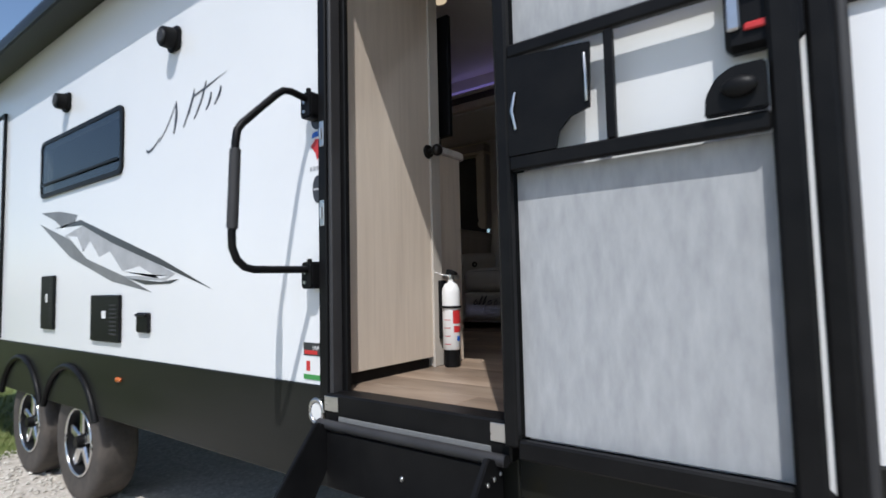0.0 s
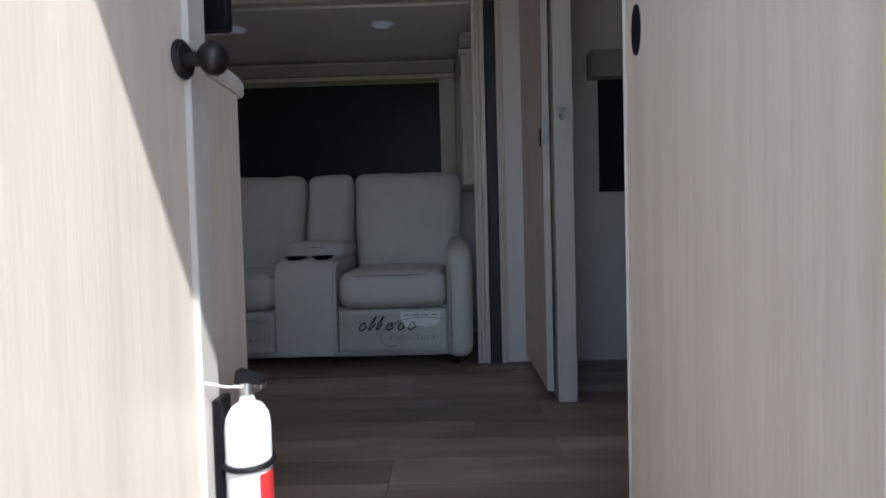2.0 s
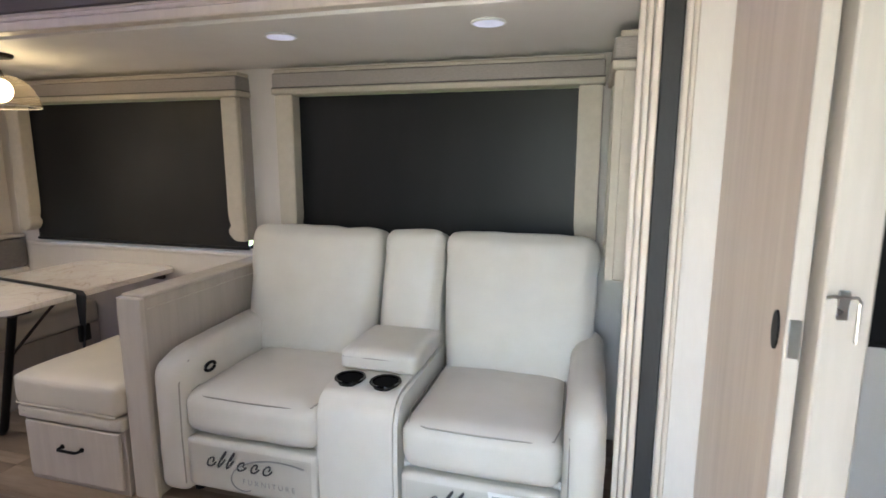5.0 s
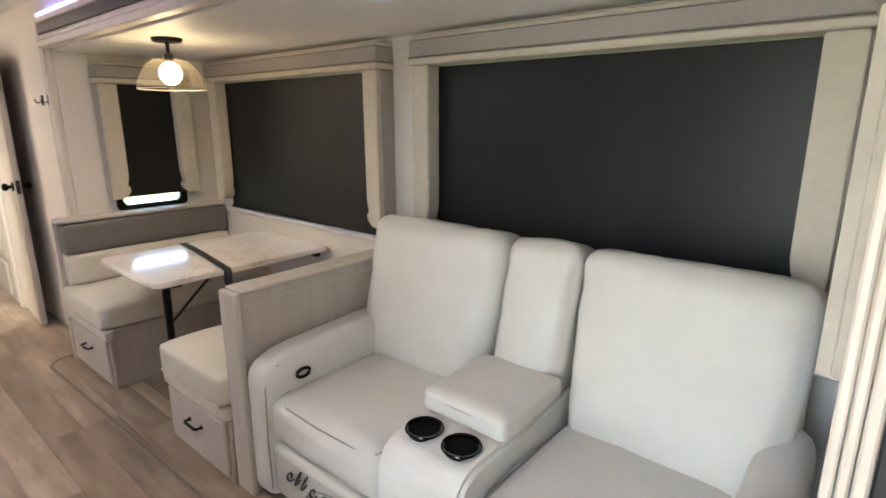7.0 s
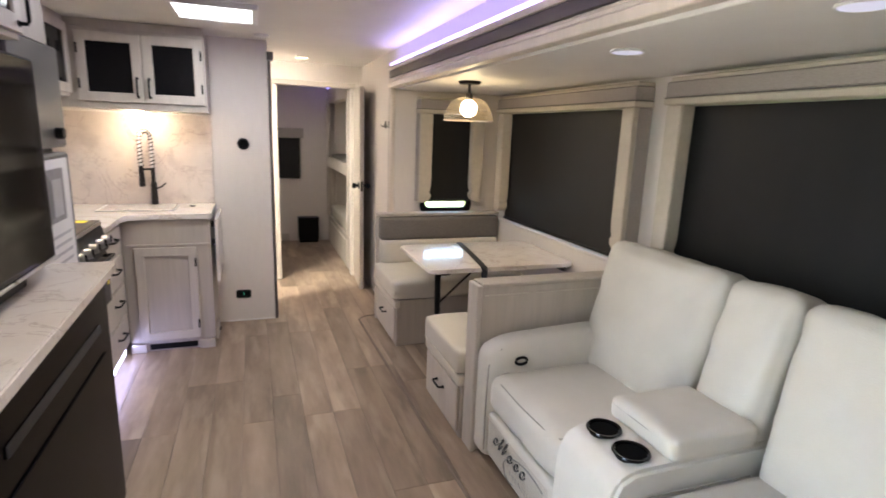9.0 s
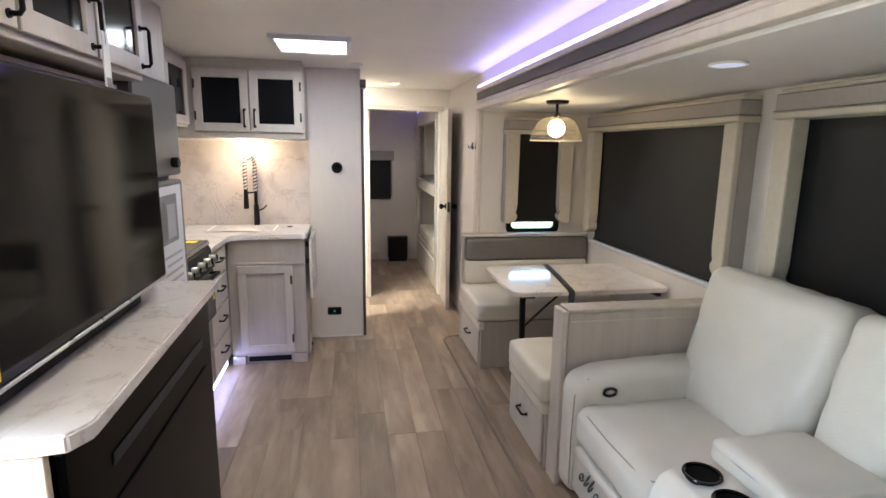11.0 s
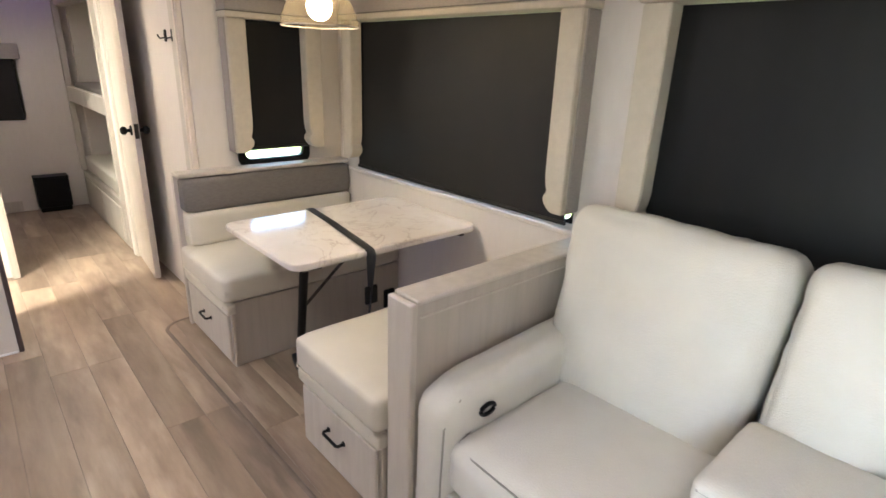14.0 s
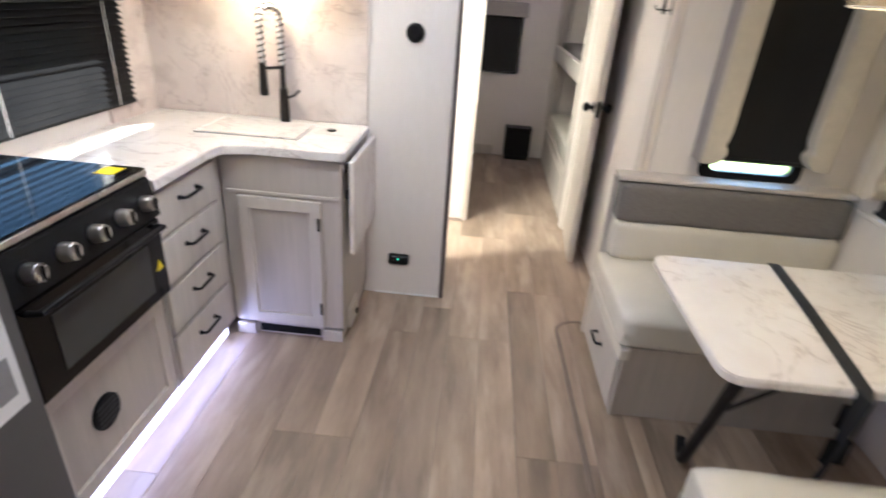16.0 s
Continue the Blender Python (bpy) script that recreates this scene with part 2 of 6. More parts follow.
M_GRAVEL = mat("pale_crushed_gravel", (0.52, 0.475, 0.41), 0.9, color2=(0.35, 0.31, 0.26), scale=22, bump=1.0, bump_scale=26, fine=((0.62, 0.58, 0.52), 40, 0.8), detail=8)
M_STONE = mat("gravel_stone", (0.58, 0.545, 0.48), 0.9, color2=(0.42, 0.385, 0.33), scale=14, bump=0.3, bump_scale=50)
M_GRASS = mat("mown_grass", (0.085, 0.13, 0.025), 0.9, color2=(0.16, 0.17, 0.05), scale=6, bump=0.8, bump_scale=60, fine=((0.05, 0.09, 0.015), 30, 0.7))
M_BLADE = mat("grass_blade", (0.10, 0.15, 0.03), 0.7, color2=(0.18, 0.18, 0.06), scale=9)
M_DECALG = mat("grey_vinyl_decal", (0.20, 0.20, 0.205), 0.35, color2=(0.14, 0.14, 0.145), scale=4)
M_DECALK = mat("black_vinyl_decal", (0.03, 0.03, 0.035), 0.3, color2=(0.045, 0.045, 0.05), scale=5)
M_DECALS = mat("silver_vinyl_decal", (0.45, 0.45, 0.46), 0.35, color2=(0.34, 0.34, 0.35), scale=8)
M_WHITEP = mat("white_enamel", (0.80, 0.79, 0.77), 0.3, color2=(0.76, 0.75, 0.73), scale=6)
M_PAPER = mat("printed_paper_white", (0.78, 0.77, 0.75), 0.6, color2=(0.72, 0.71, 0.69), scale=8)
M_INKG = mat("grey_print", (0.30, 0.29, 0.29), 0.6, color2=(0.22, 0.21, 0.21), scale=12)
M_RED = mat("red_print", (0.55, 0.03, 0.03), 0.4, color2=(0.48, 0.03, 0.03), scale=8)
M_GREENP = mat("green_print", (0.06, 0.30, 0.07), 0.5, color2=(0.05, 0.25, 0.06), scale=8)
M_YELLOW = mat("yellow_sticker", (0.80, 0.62, 0.0), 0.45, color2=(0.75, 0.57, 0.0), scale=8)
M_BLUEP = mat("blue_print", (0.02, 0.12, 0.5), 0.4, color2=(0.02, 0.10, 0.45), scale=8)
M_STRAP = mat("black_webbing", (0.007, 0.007, 0.0075), 0.7, color2=(0.012, 0.012, 0.012), scale=50, bump=0.2, bump_scale=400)
M_BULB = mat("lit_bulb", (1, 0.85, 0.6), 0.4, emit=(1.0, 0.78, 0.45), strength=1.3)
M_PUCK = mat("cool_puck_lens", (0.8, 0.8, 0.88), 0.4, emit=(0.75, 0.75, 1.0), strength=0.030)
M_WARM = mat("warm_ceiling_lens", (1, 0.9, 0.75), 0.4, emit=(1.0, 0.78, 0.5), strength=0.68)
M_LED = mat("violet_white_led", (0.8, 0.75, 1.0), 0.4, emit=(0.42, 0.33, 1.0), strength=0.23)
M_LEDF = mat("white_toe_led", (0.8, 0.8, 1.0), 0.4, emit=(0.58, 0.60, 1.0), strength=0.36)
M_SKYL = mat("skylight_diffuser", (0.95, 0.95, 0.95), 0.5, emit=(0.95, 0.97, 1.0), strength=0.24)
M_OVENW = mat("smoked_oven_window", (0.035, 0.036, 0.033), 0.16, color2=(0.05, 0.05, 0.046), scale=3, spec=0.4)
# Grey base colour carries the reflection on the refrigerator doors.
M_FRIDGE = mat("reflection_grey_fridge_skin", (0.085, 0.083, 0.080), 0.32, color2=(0.105, 0.102, 0.098), scale=3, bump=0.03, bump_scale=120, spec=0.4)
M_BED = mat("quilted_mattress", (0.70, 0.67, 0.62), 0.8, color2=(0.64, 0.61, 0.56), scale=8, bump=0.5, bump_scale=14)


# ---------------- building tools ----------------
def add_box(bm, x0, x1, y0, y1, z0, z1, bev=0.0, seg=1):
    r = bmesh.ops.create_cube(bm, size=1)
    bmesh.ops.scale(bm, vec=(x1 - x0, y1 - y0, z1 - z0), verts=r["verts"])
    bmesh.ops.translate(bm, vec=((x0 + x1) / 2, (y0 + y1) / 2, (z0 + z1) / 2), verts=r["verts"])
    if bev > 0:
        es = list({e for v in r["verts"] for e in v.link_edges})
        bmesh.ops.bevel(bm, geom=es, offset=bev, segments=seg, affect='EDGES', profile=0.5)
    return bm


def box(x0, x1, y0, y1, z0, z1, bev=0.003, seg=1):
    return add_box(bmesh.new(), x0, x1, y0, y1, z0, z1, bev, seg)


def boxes(*rows, bev=0.003):
    bm = bmesh.new()
    for r in rows:
        add_box(bm, *r, bev)
    return bm


def add_cyl(bm, p0, p1, r0, r1=None, seg=20, bev=0.0):
    p0, p1 = Vector(p0), Vector(p1)
    d = p1 - p0
    r = bmesh.ops.create_cone(bm, cap_ends=True, segments=seg, radius1=r0, radius2=r0 if r1 is None else r1, depth=d.length)
    q = d.to_track_quat('Z', 'Y').to_matrix().to_4x4()
    bmesh.ops.transform(bm, matrix=Matrix.Translation((p0 + p1) / 2) @ q, verts=r["verts"])
    if bev:
        es = [e for e in {e for v in r["verts"] for e in v.link_edges} if len(e.link_faces) == 2 and e.calc_face_angle(0) > 1.0]
        bmesh.ops.bevel(bm, geom=es, offset=bev, segments=2, affect='EDGES')
    return bm


def cyl(p0, p1, r0, r1=None, seg=20, bev=0.0):
    return add_cyl(bmesh.new(), p0, p1, r0, r1, seg, bev)


def add_ball(bm, c, r, sx=1, sy=1, sz=1, u=18, v=12):
    q = bmesh.ops.create_uvsphere(bm, u_segments=u, v_segments=v, radius=r)
    bmesh.ops.scale(bm, vec=(sx, sy, sz), verts=q["verts"])
    bmesh.ops.translate(bm, vec=c, verts=q["verts"])
    return bm


def tube(points, r, seg=10, closed=False, bm=None, flat=None):
    """A tube (or flat ribbon with flat=(w, t)) swept along points."""
    bm = bm or bmesh.new()
    pts = [Vector(p) for p in points]
    n = len(pts)
    rings = []
    up = Vector((0, 0, 1))
    for i, p in enumerate(pts):
        a = pts[(i - 1) % n] if closed or i > 0 else p
        b = pts[(i + 1) % n] if closed or i < n - 1 else p
        t = (b - a).normalized()
        side = t.cross(up)
        if side.length < 0.05:
            side = t.cross(Vector((0, 1, 0)))
        side.normalize()
        if not closed and i and side.dot(last) < 0:
            side = -side
        last = side
        nrm = side.cross(t)
        ring = []
        for k in range(seg):
            an = 2 * math.pi * k / seg
            if flat:
                ring.append(bm.verts.new(p + side * (flat[0] * math.cos(an)) + nrm * (flat[1] * math.sin(an))))
            else:
                ring.append(bm.verts.new(p + (side * math.cos(an) + nrm * math.sin(an)) * r))
        rings.append(ring)
    for i in range(n if closed else n - 1):
        A, B = rings[i], rings[(i + 1) % n]
        for k in range(seg):
            bm.faces.new((A[k], A[(k + 1) % seg], B[(k + 1) % seg], B[k]))
    if not closed:
        bm.faces.new(rings[0][::-1])
        bm.faces.new(rings[-1])
    return bm


def prism(profile, axis, a, b, bev=0.0, bm=None):
    """A polygon given in the two other axes, drawn out from a to b along axis."""
    bm = bm or bmesh.new()

    def put(u, v, w):
        return {'x': (w, u, v), 'y': (u, w, v), 'z': (u, v, w)}[axis]
    A = [bm.verts.new(put(u, v, a)) for u, v in profile]
    B = [bm.verts.new(put(u, v, b)) for u, v in profile]
    n = len(A)
    fs = [bm.faces.new(A), bm.faces.new(B[::-1])]
    for i in range(n):
        fs.append(bm.faces.new((A[i], B[i], B[(i + 1) % n], A[(i + 1) % n])))
    bmesh.ops.recalc_face_normals(bm, faces=fs)
    if bev:
        bmesh.ops.bevel(bm, geom=list({e for f in fs for e in f.edges}), offset=bev, segments=2, affect='EDGES')
    return bm


def round_rect(u0, u1, v0, v1, r, n=5):
    pts = []
    for cx, cy, a0 in ((u1 - r, v1 - r, 0), (u0 + r, v1 - r, 90), (u0 + r, v0 + r, 180), (u1 - r, v0 + r, 270)):
        for k in range(n + 1):
            a = radians(a0 + 90 * k / n)
            pts.append((cx + r * math.cos(a), cy + r * math.sin(a)))
    return pts


def cushion(x0, x1, y0, y1, z0, z1, r=0.04, bulge=(0, 0, 0), n=12, wrinkle=0.0, seed=0.0):
    """A stuffed block: rounded edges of radius r, faces puffed by bulge along each axis, slight creases."""
    bm = bmesh.new()
    bmesh.ops.create_cube(bm, size=2)
    bmesh.ops.subdivide_edges(bm, edges=bm.edges[:], cuts=n, use_grid_fill=True)
    c = Vector(((x0 + x1) / 2, (y0 + y1) / 2, (z0 + z1) / 2))
    h = Vector(((x1 - x0) / 2, (y1 - y0) / 2, (z1 - z0) / 2))
    r = min(r, *h)
    for v in bm.verts:
        u = v.co.copy()
        g = Vector([math.copysign(abs(q) ** 0.8, q) for q in u])
        p = Vector((g.x * h.x, g.y * h.y, g.z * h.z))
        inner = Vector([max(-(h[i] - r), min(h[i] - r, p[i])) for i in range(3)])
        d = p - inner
        if d.length > 1e-6:
            p = inner + d.normalized() * r
        for i in range(3):
            j, k = (i + 1) % 3, (i + 2) % 3
            p[i] += bulge[i] * math.copysign(1, u[i]) * (abs(u[i]) ** 3) * (1 - u[j] ** 2) * (1 - u[k] ** 2)
        if wrinkle:
            s = noise.noise(p * 9 + Vector((seed, 0, 0))) + 0.5 * noise.noise(p * 23 + Vector((0, seed, 0)))
            p += d.normalized() * s * wrinkle if d.length > 1e-6 else Vector()
        v.co = c + p
    return bm


def root_loc(ob):
    while ob.parent:
        ob = ob.parent
    return ob.location


def part(name, bm, material, parent=None, label="", smooth=None, shadow=True):
    """Links a bmesh (in world places) as one mesh under a thing or part, or as a thing of its own."""
    if parent is not None:
        bmesh.ops.translate(bm, vec=-root_loc(parent), verts=bm.verts)
    me = bpy.data.meshes.new(name)
    bm.to_mesh(me)
    bm.free()
    me.materials.append(material)
    if smooth is not None:
        for p in me.polygons:
            p.use_smooth = True
        me.set_sharp_from_angle(angle=radians(smooth))
    ob = new(name, me)
    if parent is not None:
        ob.parent = parent
    if label:
        ob["label"] = label
    if not shadow:
        ob.visible_shadow = False
    return ob


def lettering(name, words, height, where, material, parent, label=""):
    """Flat letters facing -y, their lower left corner at where."""
    cu = bpy.data.curves.new(name, 'FONT')
    cu.body, cu.size, cu.extrude = words, height * 1.4, 0.0003
    tmp = bpy.data.objects.new(name, cu)
    me = bpy.data.meshes.new_from_object(tmp)
    bpy.data.objects.remove(tmp)
    me.transform(Matrix.Translation(Vector(where) - root_loc(parent)) @ Matrix.Rotation(radians(90), 4, 'X'))
    me.materials.clear()
    me.materials.append(material)
    ob = new(name, me)
    ob.parent = parent
    if label:
        ob["label"] = label
    return ob


def thing(name, where, label, category, group=""):
    e = new(name)
    e.empty_display_size = 0.05
    e.location = where
    return tagged(e, label, category, group)


def struct(name, bm, material, label="", category="", smooth=None, shadow=True):
    ob = part(name, bm, material, None, label, smooth, shadow)
    return tagged(ob, label, category, "", "structure")


def wall(axis, p0, p1, u0, u1, z0, z1, holes=()):
    """A wall slab between the planes p0 and p1 of axis, with holes (ua, ub, za, zb) through it."""
    us = sorted({u0, u1, *[h[0] for h in holes], *[h[1] for h in holes]})
    zs = sorted({z0, z1, *[h[2] for h in holes], *[h[3] for h in holes]})
    us = [u for u in us if u0 <= u <= u1]
    zs = [z for z in zs if z0 <= z <= z1]
    solid = {}
    for i in range(len(us) - 1):
        for j in range(len(zs) - 1):
            cu, cz = (us[i] + us[i + 1]) / 2, (zs[j] + zs[j + 1]) / 2
            solid[i, j] = not any(h[0] < cu < h[1] and h[2] < cz < h[3] for h in holes)
    bm = bmesh.new()
    cache = {}

    def vert(p, u, z):
        k = (p, round(u, 5), round(z, 5))
        if k not in cache:
            cache[k] = bm.verts.new((p, u, z) if axis == 'x' else (u, p, z))
        return cache[k]
    for (i, j), s in solid.items():
        if not s:
            continue
        a, b, c, d = us[i], us[i + 1], zs[j], zs[j + 1]
        bm.faces.new([vert(p0, a, c), vert(p0, b, c), vert(p0, b, d), vert(p0, a, d)])
        bm.faces.new([vert(p1, a, c), vert(p1, a, d), vert(p1, b, d), vert(p1, b, c)])
        for (di, dj, e0, e1) in ((-1, 0, (a, c), (a, d)), (1, 0, (b, c), (b, d)), (0, -1, (a, c), (b, c)), (0, 1, (a, d), (b, d))):
            if not solid.get((i + di, j + dj), False):
                bm.faces.new([vert(p0, *e0), vert(p0, *e1), vert(p1, *e1), vert(p1, *e0)])
    bmesh.ops.recalc_face_normals(bm, faces=bm.faces[:])
    return bm


# ---------------- the shell ----------------
FRONT, REAR, TOP, GROUND = 3.2, -6.3, 2.08, -0.90
floor = struct("floor", boxes((REAR, FRONT, 0.05, 2.40, -0.06, -0.008), (-3.10, 0.62, 2.40, 3.27, -0.06, -0.008)), M_SUB, "grey-brown vinyl plank floor of the trailer", "floor")
DOOR_HOLES = ((0.04, 0.74, -0.06, 1.88), (-2.85, -1.65, 1.03, 1.355), (1.41, 2.59, 0.91, 1.44))
struct("wall_door_side", wall('y', 0.012, 0.05, REAR, FRONT, -0.06, TOP, DOOR_HOLES), M_WALL, "linen-patterned interior wall on the entry side", "wall")
struct("wall_exterior", wall('y', 0.0, 0.011, REAR, FRONT, 0.02, 2.20, DOOR_HOLES), M_GEL, "glossy white exterior side wall of the trailer", "wall")
struct("wall_off_side", wall('y', 2.40, 2.45, REAR, FRONT, -0.06, TOP, ((-3.10, 0.62, -0.06, 1.83), (1.20, 1.95, 0.86, 1.40), (-6.24, -4.60, 0.0, 1.86))), M_WALL, "linen-patterned wall around the slide-out opening", "wall")
struct("wall_slide_back", wall('y', 3.27, 3.31, -3.14, 0.66, -0.06, 1.83, ((-2.80, -1.322, 0.84, 1.64), (-1.00, 0.39, 0.84, 1.64))), M_WALL, "pale wall at the back of the slide-out", "wall")
struct("wall_slide_rear_end", wall('x', -3.14, -3.10, 2.45, 3.27, -0.06, 1.83, ((2.64, 3.02, 0.88, 1.60),)), M_WALL, "pale end wall of the slide-out with a narrow window", "wall")
struct("wall_slide_front_end", wall('x', 0.62, 0.66, 2.45, 3.27, -0.06, 1.83, ((2.74, 3.05, 0.95, 1.60),)), M_WALL, "pale end wall of the slide-out beside the sofa", "wall")
struct("wall_kitchen_end", wall('x', -3.31, -3.265, 0.05, 1.49, 0, TOP), M_WALL, "pale partition wall behind the sink", "wall")
struct("wall_bunk_room", wall('x', -4.50, -4.44, 0.05, 2.40, 0, TOP, ((1.60, 2.29, 0, 1.87),)), M_WALL, "pale partition with the bunk room doorway", "wall")
struct("wall_rear", wall('x', REAR - 0.05, REAR, 0.0, 2.45, -0.06, 2.15, ((1.58, 1.93, 0.86, 1.36),)), M_WALL, "pale rear wall of the bunk room", "wall")
struct("wall_front", wall('x', FRONT, FRONT + 0.05, 0.0, 2.45, -0.06, 2.15), M_WALL, "pale front wall of the bedroom", "wall")
struct("ceiling", boxes((REAR, -3.64, 0.05, 2.40, TOP, TOP + 0.03), (-3.36, FRONT, 0.05, 2.40, TOP, TOP + 0.03), (-3.64, -3.36, 0.05, 0.36, TOP, TOP + 0.03), (-3.64, -3.36, 1.40, 2.40, TOP, TOP + 0.03), bev=0), M_CEIL, "smooth white ceiling board", "ceiling")
struct("ceiling_slide", boxes((-3.10, 0.62, 2.405, 3.27, 1.79, 1.82)), M_CEIL, "smooth white ceiling of the slide-out", "ceiling")
struct("roof", boxes((REAR - 0.05, -3.81, 0.0, 2.45, 2.20, 2.26), (-3.35, FRONT + 0.05, 0.0, 2.45, 2.20, 2.26), (-3.65, -3.35, 0.0, 0.35, 2.20, 2.26), (-3.65, -3.35, 1.41, 2.45, 2.20, 2.26), (-3.14, 0.66, 2.46, 3.33, 1.84, 1.90), bev=0.0), M_GEL, "white rubber roof of the trailer", "roof")
struct("skirt", boxes((REAR, 0.02, -0.006, 0.03, -0.32, 0.018), (0.76, FRONT, -0.006, 0.03, -0.32, 0.018), (0.02, 0.76, -0.002, 0.03, -0.32, -0.10)), M_SKIRT, "glossy black metal skirt along the trailer side", "skirt")
struct("chassis", boxes((REAR + 0.1, FRONT - 0.1, 0.25, 2.2, -0.30, -0.10)), M_SKIRT, "black underside of the trailer", "chassis")

# Unseen skylight and wall stub, assumed to throw the hall's light patch.
struct("skylight_shaft", boxes((-3.66, -3.64, 0.35, 1.41, TOP, 2.26), (-3.36, -3.34, 0.35, 1.41, TOP, 2.26), (-3.64, -3.36, 0.34, 0.36, TOP, 2.26), (-3.64, -3.36, 1.40, 1.42, TOP, 2.26), bev=0), M_WHITEP, "unseen white skylight shaft assumed over the bathroom", "skylight")
struct("wall_bath", wall('y', 1.43, 1.475, -3.74, -3.312, 0, TOP), M_WALL, "unseen bathroom wall assumed beside the hall, shaping the skylight's light", "wall")
struct("skylight_dome", boxes((-3.68, -3.32, 0.32, 1.44, 2.262, 2.268), bev=0), M_SKYPANE, "unseen dark dome added to dim the sun through the skylight", "skylight")

# ---------------- slide-out trim ----------------
def moulding(name, rows, material, label, bev=0.004):
    return struct(name, boxes(*rows, bev=bev), material, label, "trim")


moulding("trim_header_cream", ((-3.13, 0.70, 2.345, 2.398, 1.80, 1.835), (-3.13, 0.70, 2.352, 2.398, 1.925, 1.955)), M_TRIM, "cream moulding over the slide-out opening")
moulding("trim_header_groove", ((-3.13, 0.70, 2.352, 2.398, 1.838, 1.856), (-3.13, 0.70, 2.360, 2.398, 1.858, 1.868)), M_TRIM, "stepped cream bead on the slide-out header")
moulding("trim_header_dark", ((-3.13, 0.70, 2.356, 2.398, 1.870, 1.923),), M_FASCIA, "dark brown fascia band over the slide-out")
for k, (a, b, y) in enumerate(((0.555, 0.572, 2.372), (0.575, 0.592, 2.380), (0.595, 0.615, 2.372))):
    moulding("trim_jamb_cream", ((a, b, y, 2.398, 0.0, 1.80),), M_TRIM, "fluted cream jamb moulding beside the sofa")
moulding("trim_jamb_rubber", ((0.618, 0.672, 2.386, 2.398, 0.0, 1.80),), M_RUBBER, "black rubber slide seal between cream mouldings")
for a, b, y in ((0.675, 0.692, 2.372), (0.694, 0.708, 2.380)):
    moulding("trim_jamb_outer", ((a, b, y, 2.398, 0.0, 1.80),), M_TRIM, "fluted cream jamb moulding by the bedroom")
for a, b, y in ((-3.165, -3.145, 2.372), (-3.142, -3.122, 2.380), (-3.119, -3.102, 2.372)):
    moulding("trim_jamb_rear", ((a, b, y, 2.398, 0.0, 1.80),), M_TRIM, "fluted cream jamb moulding by the hall")
# low threshold strip on the floor round the slide-out
strip = [(0.74, 2.33, 0.002), (0.72, 2.24, 0.002), (0.62, 2.20, 0.002), (0.3, 2.185, 0.002)]
strip += [(-3.04 + 0.11 * math.sin(-q), 2.235 - 0.115 * math.cos(q), 0.002) for q in [k * 1.5708 / 8 for k in range(9)]] + [(-3.155, 2.36, 0.002)]
struct("trim_floor_strip", tube(strip, 0.01, flat=(0.010, 0.004)), M_STRIP, "thin brown strip around the slide-out floor", "trim", smooth=40)
moulding("baseboard_hall", ((-3.262, -3.256, 1.135, 1.488, 0.0, 0.012), (-3.31, -3.27, 1.492, 1.497, 0.0, 0.012)), M_WHITEP, "thin white strip at the foot of the partition")
moulding("trim_partition_edge", ((-3.325, -3.255, 1.491, 1.512, 0.0, 1.94), (-3.325, -3.20, 1.485, 1.53, 1.945, 2.0)), M_FASCIA, "dark edge strip on the partition end")
moulding("trim_bunk_frame", ((-4.435, -4.40, 1.555, 1.598, 0, 1.87), (-4.435, -4.40, 2.292, 2.33, 0, 1.87), (-4.435, -4.40, 1.555, 2.33, 1.872, 1.915)), M_CABL, "pale casing round the bunk room doorway")
moulding("trim_corner_off_wall", ((-3.30, -3.17, 2.392, 2.398, 0.0, 1.95),), M_CABL, "pale corner strip beside the slide-out")

